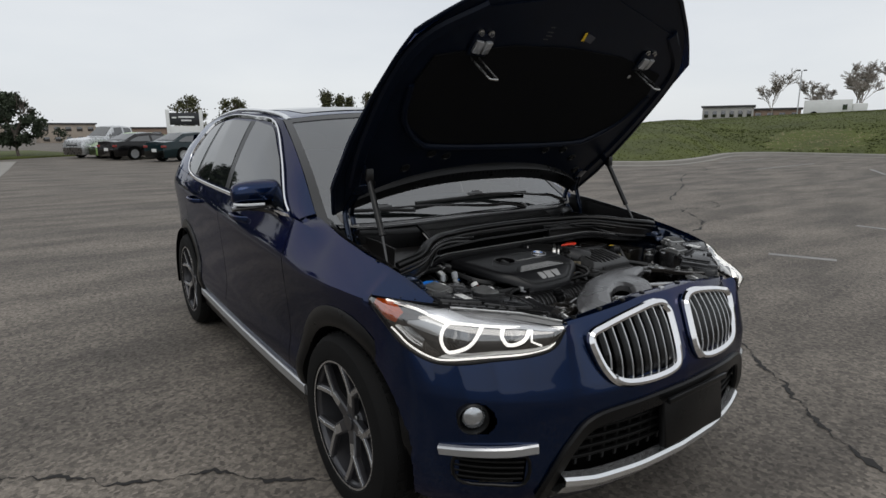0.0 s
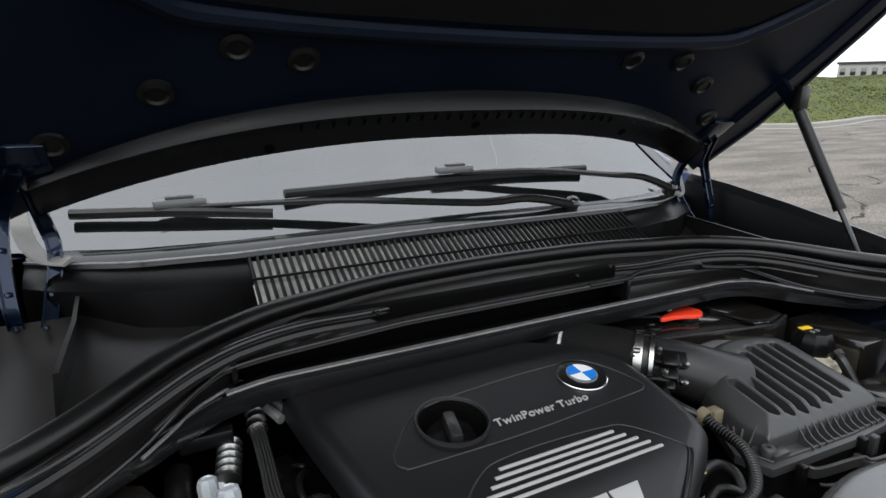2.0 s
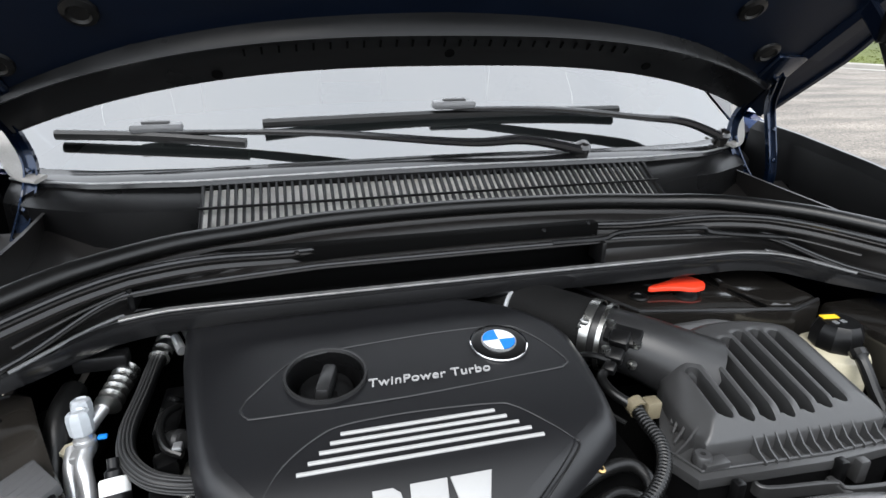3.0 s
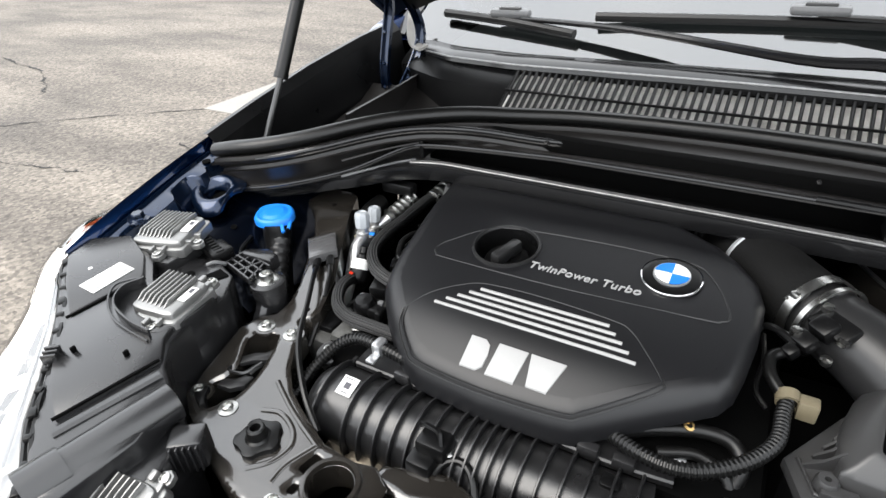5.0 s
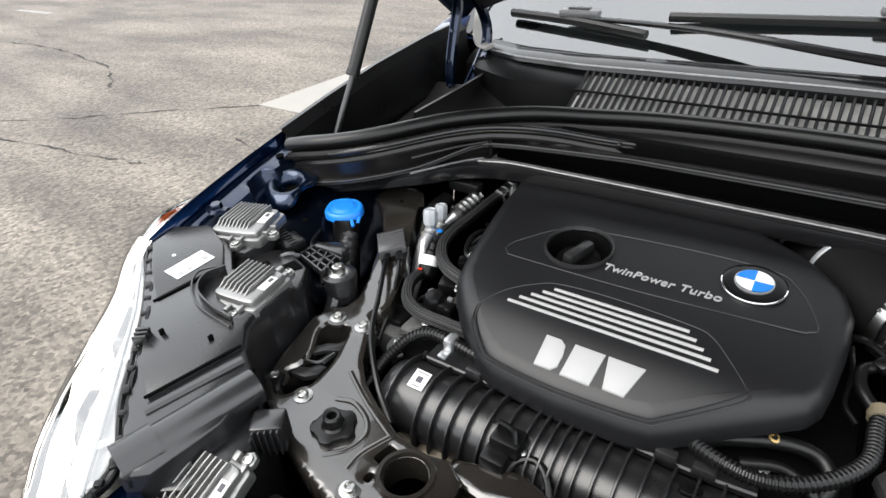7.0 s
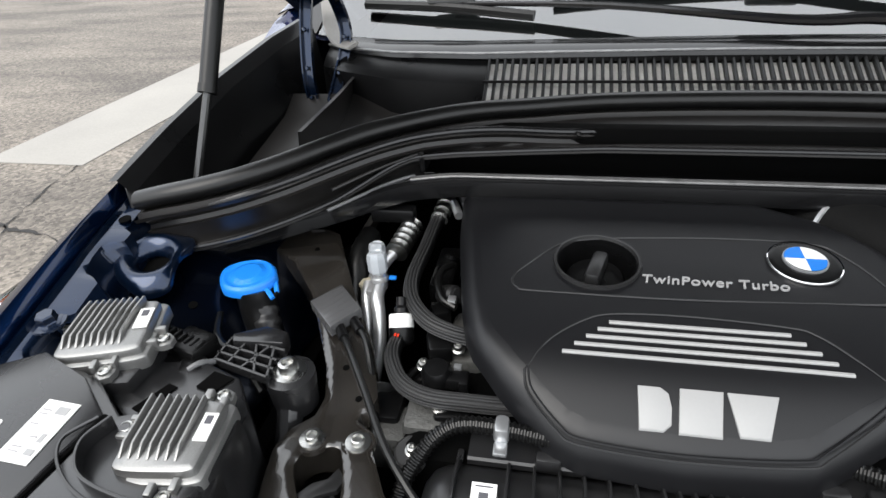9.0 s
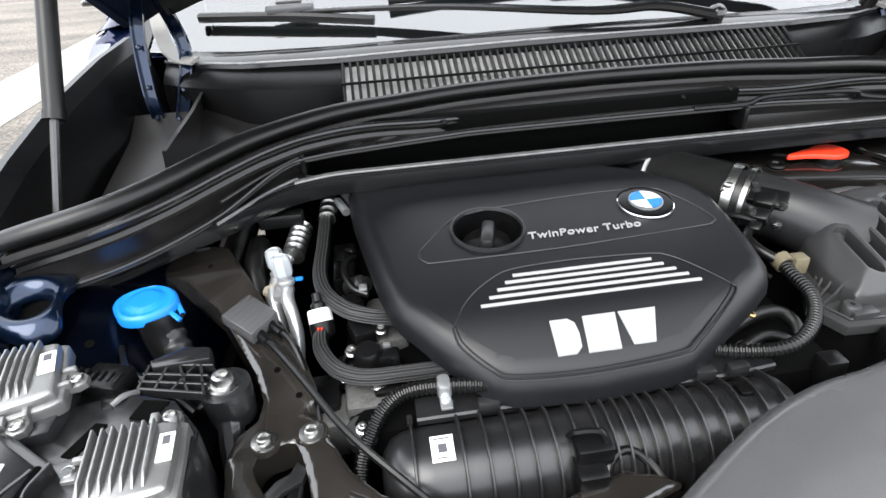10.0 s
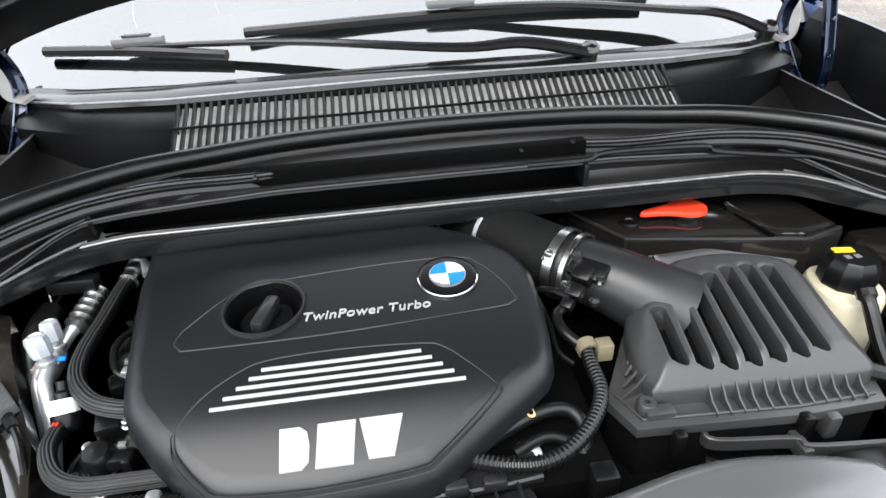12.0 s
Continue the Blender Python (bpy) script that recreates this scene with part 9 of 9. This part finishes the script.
# ---- parked cars far across the lot ----
def parked_car(name, at, heading, paint, label, length, width, belt, top, cabin):
    """A far car, nose towards +y, then turned. top: the outline seen from the side, in (part of the length, height)."""
    root = thing(name, (0, 0, 0), label, "car", "parked cars")
    T = lambda y: lerp_table(top, y)
    Z = lambda y: min(belt, T(y) - 0.01)
    W = lambda y: width / 2 * (1 - 0.5 * max(0.0, abs(y) - 0.40) - 2.2 * max(0.0, abs(y) - 0.47))
    def section(y):
        w, b, t = W(y), Z(y), T(y)
        half = [(0.90 * w, 0.20), (w, 0.34), (w, 0.60), (0.985 * w, b - 0.08), (0.955 * w, b)]
        r = 0.955 - 0.20 * min(1.0, (t - b) / 0.45)
        half += [(r * w, t - 0.05 * min(1, (t - b) / 0.3)), ((r - 0.12) * w, t), (0, t + 0.02)]
        return [Vector((x, y * length, z)) for x, z in half] + [Vector((-x, y * length, z)) for x, z in half[-2::-1]]
    ys = sorted({round(v, 4) for v in list(np.linspace(-0.5, 0.5, 41)) + [p[0] for p in top]})
    bm = B()
    sheet(bm, [section(y) for y in ys])
    bmesh.ops.holes_fill(bm, edges=[e for e in bm.edges if e.is_boundary])
    part("body", bm, paint, root, at=(0, 0, 0), angle=50)
    def pane(y0, y1, side):
        rows = []
        for y in np.linspace(y0, y1, 10):
            w, b, t = W(y), Z(y), T(y)
            r = 0.955 - 0.20 * min(1.0, (t - b) / 0.45)
            lo, hi = Vector((0.955 * w, y * length, b + 0.03)), Vector((r * w, y * length, max(b + 0.04, t - 0.09)))
            rows.append([Vector((side * (p.x + 0.012), p.y, p.z)) for p in (lo, lo.lerp(hi, 0.5), hi)])
        return sheet(B(), rows)
    rear_low, rear_top, front_top, front_low = cabin
    gap = 0.012
    mid = (rear_top + front_top) / 2
    for side in (-1, 1):
        for y0, y1 in ((rear_low + 0.06, mid - gap), (mid + gap, front_low - 0.05)):
            part("side_window", pane(y0, y1, side), TINT, root, at=(0, 0, 0))
        part("door_mirror", box(B(), (side * (width / 2 + 0.06), (front_low - 0.06) * length, belt + 0.04), (0.16, 0.10, 0.12), 0.03), paint, root, at=(0, 0, 0))
        part("tail_lamp", box(B(), (side * width * 0.39, -0.488 * length, T(-0.49) * 0.86), (0.34, 0.10, 0.13), 0.03), TAILRED, root, "red tail lamp", at=(0, 0, 0))
        part("head_lamp", box(B(), (side * width * 0.37, 0.478 * length, 0.66 * belt + 0.05), (0.36, 0.16, 0.12), 0.04), LAMPWHITE, root, "clear head lamp", at=(0, 0, 0))
        for y in (0.30, -0.29):
            wheel = new("wheel")
            wheel.parent, wheel.location = root, (side * (width / 2 - 0.10), y * length, 0.33)
            part("tyre", disc(B(), (0, 0, 0), (side, 0, 0), [(0.22, 0.02), (0.24, 0.115), (0.30, 0.12), (0.33, 0.09), (0.33, -0.09), (0.22, -0.1)], 24, False), TYRE, wheel, at=(0, 0, 0))
            part("rim", disc(B(), (0, 0, 0), (side, 0, 0), [(0.225, 0.05), (0.225, 0.118), (0.19, 0.11), (0.06, 0.115), (0, 0.12)], 20), SATIN, wheel, "silver wheel rim", at=(0, 0, 0))
            part("arch_gap", disc(B(), (0, 0, 0.02), (side, 0, 0), [(0.37, 0.06), (0.37, 0.108), (0.30, 0.108)], 24, False), SHADE_BLACK, wheel, at=(0, 0, 0))
    for y0, y1, what in ((front_top + 0.01, front_low - 0.01, "windscreen"), (rear_low + 0.01, rear_top - 0.01, "rear_window")):
        rows = []
        for y in np.linspace(y0, y1, 8):
            r = 0.955 - 0.20 * min(1.0, (T(y) - Z(y)) / 0.45) - 0.10
            rows.append([Vector((x * r * W(y), y * length, T(y) + 0.035 - 0.02 * abs(x))) for x in (-1, -0.5, 0, 0.5, 1)])
        part(what, sheet(B(), rows), TINT, root, at=(0, 0, 0))
    part("front_grille", box(B(), (0, 0.492 * length, 0.60 * belt), (width * 0.5, 0.06, 0.22), 0.02), PLASTIC, root, at=(0, 0, 0))
    part("plate", box(B(), (0, -0.500 * length, 0.60 * belt), (0.36, 0.03, 0.15), 0.005), PAPER, root, "plain pale number plate", at=(0, 0, 0))
    root.location = at
    root.rotation_euler = (0, 0, math.atan2(heading[1], heading[0]) - math.pi / 2)
    return root


TAILRED = material("tail_lamp_red", (0.22, 0.015, 0.012), 0.2, 0, 0.1, coat=0.5)
CARBLACK = material("black_car_paint", (0.006, 0.0055, 0.006), 0.2, 0.0, 0.05, coat=0.3, spec=0.3)
CARGREEN = material("dark_green_paint", (0.005, 0.018, 0.022), 0.2, 0.2, 0.05, coat=0.4, spec=0.3)
CARSILVER = material("silver_car_paint", (0.48, 0.49, 0.50), 0.28, 0.6, 0.05, coat=0.8)
CARLIME = material("lime_paint", (0.26, 0.42, 0.14), 0.3, 0.2, 0.05, coat=0.6)
SEDAN = [(-0.5, 0.55), (-0.495, 0.78), (-0.485, 0.97), (-0.38, 1.02), (-0.22, 1.38), (-0.05, 1.44), (0.08, 1.40), (0.25, 1.0), (0.36, 0.94), (0.46, 0.82), (0.495, 0.68), (0.5, 0.5)]
TRUCK = [(-0.5, 0.7), (-0.495, 1.06), (-0.14, 1.06), (-0.125, 1.78), (0.0, 1.86), (0.10, 1.82), (0.22, 1.20), (0.40, 1.12), (0.47, 1.02), (0.495, 0.8), (0.5, 0.6)]
HATCH = [(-0.5, 0.55), (-0.495, 0.95), (-0.42, 1.30), (-0.25, 1.43), (0.0, 1.45), (0.10, 1.40), (0.28, 0.98), (0.40, 0.90), (0.48, 0.72), (0.5, 0.5)]
parked_car("sedan", (4.0, 35.2, 0), (0.90, 0.40), CARBLACK, "black saloon car parked on asphalt", 4.8, 1.82, 0.95, SEDAN, (-0.38, -0.22, 0.08, 0.25))
parked_car("sedan", (5.6, 31.4, 0), (0.90, 0.42), CARGREEN, "dark teal saloon car parked on asphalt", 4.7, 1.76, 0.94, SEDAN, (-0.38, -0.22, 0.08, 0.25))
parked_car("pickup", (2.9, 40.0, 0), (-0.86, -0.50), CARSILVER, "silver pickup truck parked behind the saloons", 5.4, 1.90, 1.12, TRUCK, (-0.17, -0.12, 0.10, 0.22))
parked_car("hatchback", (3.5, 37.4, 0), (-0.99, -0.14), CARLIME, "pale lime hatchback parked between the cars", 4.2, 1.75, 0.94, HATCH, (-0.48, -0.40, 0.10, 0.28))

# ---- signboard ----
board = thing("signboard", (7.1, 40.1, 0), "white framed signboard with a dark unreadable panel", "sign")
SIGNWHITE = material("sign_white", (0.70, 0.71, 0.70), 0.5, 0, 0.06, 2, 40, 0.1)
SIGNDARK = material("sign_dark", (0.015, 0.017, 0.02), 0.4, 0, 0.1, 2, 40, 0.05)
turn_s = Matrix.Rotation(radians(-12), 4, "Z")
for x in (-1.0, 1.0):
    part("post", box(B(), turn_s @ Vector((x, 0, 1.45)), (0.22, 0.22, 2.9), 0.02, turn_s), SIGNWHITE, board, at=(0, 0, 0))
part("panel", box(B(), turn_s @ Vector((0, -0.03, 2.30)), (1.8, 0.12, 0.78), 0.02, turn_s), SIGNDARK, board, at=(0, 0, 0))
part("lower_panel", box(B(), turn_s @ Vector((0, 0, 1.35)), (1.8, 0.12, 1.0), 0.02, turn_s), SIGNWHITE, board, at=(0, 0, 0))
for x, z, w in ((-0.62, 2.38, 0.26), (0.12, 2.42, 0.95), (0.1, 2.20, 0.62)):
    part("text_bar", box(B(), turn_s @ Vector((x, -0.10, z)), (w, 0.02, 0.10), 0, turn_s), SIGNWHITE, board, "pale bar of unreadable text", at=(0, 0, 0))

# ---- trees ----
BARK = material("grey_bark", (0.12, 0.10, 0.085), 0.9, 0, 0.3, 6, 60, 0.6)
PALEBARK = material("pale_birch_bark", (0.26, 0.23, 0.20), 0.85, 0, 0.3, 6, 60, 0.5)
LEAF_DARK = material("dark_leaves", (0.030, 0.043, 0.022), 0.8, 0, 0.6, 1.5, 12, 0.3)
LEAF_OLIVE = material("olive_leaves", (0.060, 0.062, 0.022), 0.8, 0, 0.5, 1.5, 12, 0.3)


def grow(rnd, base, up, length, radius, depth, spread, out, ends, low=0.55):
    d = up.normalized()
    mid = base + d * length * 0.5 + Vector((rnd.uniform(-1, 1), rnd.uniform(-1, 1), 0)) * length * 0.06
    tip = base + d * length
    out.append((base, mid, tip, radius, depth))
    if depth == 0:
        ends.append(tip)
        return
    for k in range(rnd.choice((3, 3, 4))):
        a = rnd.uniform(0, math.tau)
        side = Vector((math.cos(a), math.sin(a), 0.0))
        rise = 0.25 if low > 0.4 else (0.42 if depth > 3 else -0.04)
        nd = (d + side * spread * rnd.uniform(0.6, 1.2) + Vector((0, 0, rise))).normalized()
        grow(rnd, base.lerp(tip, rnd.uniform(low, 1.0)), nd, length * rnd.uniform(0.55, 0.78), radius * 0.55, depth - 1, spread, out, ends, low)


def tree(name, at, tall, seed, label, leaf=None, bark=BARK, depth=4, spread=0.75, leaves=2600, size=0.16, crown_from=0.12, column=1.0, wide=0.42, shape=0.8):
    rnd = random.Random(seed)
    root = thing(name, at, label, "tree")
    limbs, ends = [], []
    grow(rnd, Vector((0, 0, 0)), Vector((0, 0, 1)), tall * (0.36 if leaf else 0.46), tall * (0.022 if leaf else 0.013), depth, spread, limbs, ends, 0.55 if leaf else 0.24)
    top = max(e.z for e in ends)
    f = tall / top
    trunk, twigs = B(), B()
    for a, m, c, r, dep in limbs:
        bm = trunk if dep >= depth - 1 else twigs
        pts = [Vector((p.x * f * column, p.y * f * column, p.z * f)) for p in (a, m, c)]
        line = spline(pts, 2)
        sweep(bm, line, round_section(max(0.010 if leaf else 0.019, r * f), 6 if dep > 2 else 3), scale=lambda k: 1 - 0.09 * k)
    part("trunk", trunk, bark, root, at=(0, 0, 0))
    part("branchwork", twigs, bark, root, at=(0, 0, 0))["kind"] = "stuff"
    if leaf:
        bm = B()
        clumps = []
        while len(clumps) < 70:
            h = rnd.uniform(crown_from, 0.97)
            a = (h - crown_from) / (1 - crown_from)
            r = wide * tall * (a * 3.2 if a < 0.22 else 0.7 * (1 - (a - 0.22) / 0.78) ** shape + 0.06)
            ang = rnd.uniform(0, math.tau)
            rr = r * math.sqrt(rnd.uniform(0.15, 1.0)) * rnd.uniform(0.75, 1.1)
            clumps.append((Vector((rr * math.cos(ang), rr * math.sin(ang), h * tall)), tall * rnd.uniform(0.028, 0.055)))
        for k in range(leaves):
            c, s = rnd.choice(clumps)
            p = c + Vector((rnd.gauss(0, 1), rnd.gauss(0, 1), rnd.gauss(0, 0.8))) * s
            n = Vector((rnd.gauss(0, 1), rnd.gauss(0, 1), rnd.gauss(0, 1))).normalized()
            u = n.orthogonal().normalized() * size * rnd.uniform(0.5, 1.2)
            w = n.cross(u).normalized() * size * rnd.uniform(0.35, 0.8)
            bm.faces.new([bm.verts.new(q) for q in (p - u, p + w, p + u, p - w)])
        crown = part("crown", bm, leaf, root, at=(0, 0, 0), angle=180)
        crown["kind"] = "stuff"
    return root


tree("leafy_tree", (-2.0, 42.5, 0), 3.75, 3, "dark leafy tree at the edge of the lot", LEAF_DARK, leaves=9500, size=0.10, column=0.85, wide=1.15, crown_from=0.22, shape=1.15)
tree("leafy_tree", (-4.9, 44.0, 0), 3.5, 4, "dark leafy tree at the edge of the lot", LEAF_DARK, leaves=3800, size=0.12, column=0.55, wide=0.50)
tree("leafy_tree", (11.3, 57.6, 0), 4.7, 5, "olive leafy tree behind the signboard", LEAF_OLIVE, leaves=3600, size=0.12, column=0.5, wide=0.56, shape=0.28)
tree("leafy_tree", (15.2, 57.0, 0), 4.5, 6, "olive leafy tree behind the signboard", LEAF_OLIVE, leaves=3600, size=0.12, column=0.5, wide=0.62, shape=0.35)
for at_, tall, seed in (((27.7, 62.6, 0), 6.3, 7), ((29.0, 62.0, 0), 5.6, 9), ((30.0, 61.5, 0), 5.5, 10), ((31.9, 60.4, 0), 6.0, 8)):
    tree("poplar_tree", at_, tall, seed, "slim dark poplar tree", LEAF_OLIVE, leaves=2200, size=0.15, column=0.25, wide=0.13, shape=0.5)
# unseen trees, added so that windows and paint reflect dark crowns
for at_, tall, seed in (((-12.0, 47.0, 0), 8.6, 31), ((-33.0, 6.0, 0), 8.5, 32), ((-36.0, 14.0, 0), 9.0, 36), ((-34.0, 22.0, 0), 8.4, 37), ((-35.0, -2.0, 0), 8.8, 38), ((-20.0, 42.0, 0), 9.0, 33), ((-9.6, 50.0, 0), 7.4, 34), ((-16.0, 44.0, 0), 8.2, 35)):
    tree("leafy_tree", at_, tall, seed, "tall dark leafy tree out of view, added for dark reflections", LEAF_DARK, leaves=3600, size=0.26, column=0.6, wide=0.42)
BARE_AT = (((66.5, 30.4, 2.3), 5.6, 11), ((77.0, 30.6, 2.3), 5.2, 12), ((69.3, 23.2, 2.3), 6.0, 13), ((71.0, 20.6, 2.3), 6.3, 14), ((68.0, 17.0, 2.3), 6.3, 15), ((70.0, 18.6, 2.3), 6.8, 16), ((73.0, 27.5, 2.3), 4.2, 17), ((74.0, 24.4, 2.3), 5.6, 18), ((66.0, 14.6, 2.3), 6.0, 19))
for at_, tall, seed in BARE_AT:
    tree("bare_tree", at_, tall, seed, "bare pale birch tree on the berm", None, PALEBARK, depth=6, spread=0.80, column=1.0)

# ---- buildings, lamp post and lorry beyond ----
TANWALL = material("tan_wall", (0.34, 0.29, 0.24), 0.85, 0, 0.1, 0.3, 8, 0.2)
BRICKWALL = material("brown_wall", (0.24, 0.17, 0.13), 0.85, 0, 0.12, 0.3, 8, 0.2)
GREYWALL = material("grey_wall", (0.36, 0.35, 0.34), 0.85, 0, 0.1, 0.3, 8, 0.2)
DARKROOF = material("dark_roof_edge", (0.05, 0.05, 0.055), 0.7, 0, 0.1, 1, 10, 0.1)


def building(at, turn, w, d, h, base, wall, label, bays, storeys):
    root = thing("office_building", (*at, base), label, "building")
    root.rotation_euler = (0, 0, radians(turn))
    part("wall", box(B(), (0, 0, h / 2), (w, d, h), 0.03), wall, root, at=(0, 0, 0))
    part("roof", box(B(), (0, 0, h + 0.12), (w + 0.4, d + 0.4, 0.24), 0.03), DARKROOF, root, at=(0, 0, 0))
    for s in range(storeys):
        for k in range(bays):
            x = -w / 2 + w * (k + 0.5) / bays
            z = h * (s + 0.55) / storeys
            part("window", box(B(), (x, -d / 2 - 0.01, z), (w / bays * 0.5, 0.10, h / storeys * 0.42), 0.01), TINT, root, at=(0, 0, 0))
    return root


building((4.2, 112.0), 3, 7.5, 9, 3.1, -0.3, TANWALL, "tan office building with two window rows", 5, 2)
building((18.0, 118.0), 3, 19.0, 8, 2.5, -0.3, BRICKWALL, "low brown office building", 7, 1)
building((-14.0, 120.0), 0, 24.0, 8, 3.0, -0.3, TANWALL, "long tan office building with one window row", 10, 1)
building((77.8, 41.4), -64, 6.2, 5, 1.95, 2.3, GREYWALL, "grey flat-roofed building beyond the berm", 6, 1)
building((80.6, 36.4), -64, 5.5, 5, 1.5, 2.3, BRICKWALL, "low brown building beyond the berm", 4, 1)
building((70.0, 57.0), -50, 8.0, 6, 1.2, 1.7, GREYWALL, "low grey building beyond the berm", 4, 1)
lamp = thing("street_lamp", (72.0, 30.1, 2.2), "tall grey parking lot lamp post", "street lamp")
part("pole", tube(B(), [(0, 0, 0), (0, 0, 3), (0, 0, 5.7)], 0.065, 8, 2), SATIN, lamp, at=(0, 0, 0))
for sx in (-1, 1):
    part("lamp_head", box(B(), (sx * 0.16, sx * -0.28, 5.75), (0.32, 0.32, 0.13), 0.03), DARKROOF, lamp, at=(0, 0, 0))
lorry = thing("lorry", (64.0, 23.2, 2.35), "white box lorry parked beyond the berm", "lorry")
turn_l = Matrix.Rotation(radians(110), 4, "Z")
part("cargo_box", box(B(), turn_l @ Vector((0.7, 0, 1.05)), (4.0, 1.9, 1.5), 0.05, turn_l), SIGNWHITE, lorry, at=(0, 0, 0))
part("cab", box(B(), turn_l @ Vector((-1.9, 0, 0.85)), (1.2, 1.8, 1.1), 0.12, turn_l), SIGNWHITE, lorry, at=(0, 0, 0))
part("cargo_mark", prism(B(), [(63.05 - 64.0, -1.3), (63.06 - 64.0, -0.9), (63.04 - 64.0, -0.9), (63.03 - 64.0, -1.3)], 0.8, 1.3), LEAF_DARK, lorry, at=(0, 0, 0))
for x in (-1.9, 1.8):
    part("wheel", disc(B(), turn_l @ Vector((x, 0.9, 0.35)), turn_l @ Vector((0, 1, 0)), [(0.36, -0.1), (0.36, 0.1), (0, 0.1)], 16), TYRE, lorry, at=(0, 0, 0))

# ---- planting on the berm ----
rnd = random.Random(21)


def tufts(name, label, mat, spots, size):
    bm = B()
    for x, y, z in spots:
        for k in range(4):
            a = rnd.uniform(0, math.tau)
            w = Vector((math.cos(a), math.sin(a), 0)) * size * rnd.uniform(0.4, 1.0)
            t = Vector((rnd.uniform(-1, 1), rnd.uniform(-1, 1), 0)) * size * 0.8 + Vector((0, 0, size * rnd.uniform(0.5, 1.3)))
            p = Vector((x, y, z - 0.02)) + Vector((rnd.uniform(-1, 1), rnd.uniform(-1, 1), 0)) * size * 1.5
            bm.faces.new([bm.verts.new(q) for q in (p - w, p + w, p + t)])
    return tagged(part(name, bm, mat, angle=180), label, "grass", kind="stuff")


berm_polys = [(p.center.copy(), p.area, [berm.data.vertices[i].co.copy() for i in p.vertices]) for p in berm.data.polygons]
near = [q for q in berm_polys if q[0].length < 62 and q[0].z < 2.75]
weights = [q[1] for q in near]


def on_berm(count, keep):
    spots = []
    for c, area, vs in rnd.choices(near, weights, k=count):
        u, w = rnd.random(), rnd.random()
        p = vs[0].lerp(vs[1], u).lerp(vs[3].lerp(vs[2], u), w)
        if keep(p):
            spots.append(p)
    return spots


patch = lambda p: ((p.x - 35.2) / 2.6) ** 2 + ((p.y - 13.5) / 2.6) ** 2 < 1 + 0.7 * noise.noise(p * 0.8)
scrub = lambda p: ((p.x - 35.5) / 3.5) ** 2 + ((p.y - 12.8) / 7.0) ** 2 < 1 + 0.5 * noise.noise(p * 0.5)
tufts("grass_tufts", "short green grass blades on the berm", GRASS, on_berm(34000, lambda p: not patch(p)), 0.045)
SCRUB = material("berm_scrub", (0.044, 0.053, 0.010), 0.9, 0, 0.4, 1.5, 12, 0.3)
tufts("scrub", "dark low scrub on the berm", SCRUB, on_berm(14000, lambda p: scrub(p) and not patch(p)), 0.07)
tufts("dry_grass", "dry straw-coloured patch on the berm", DRYGRASS, on_berm(16000, patch), 0.055)
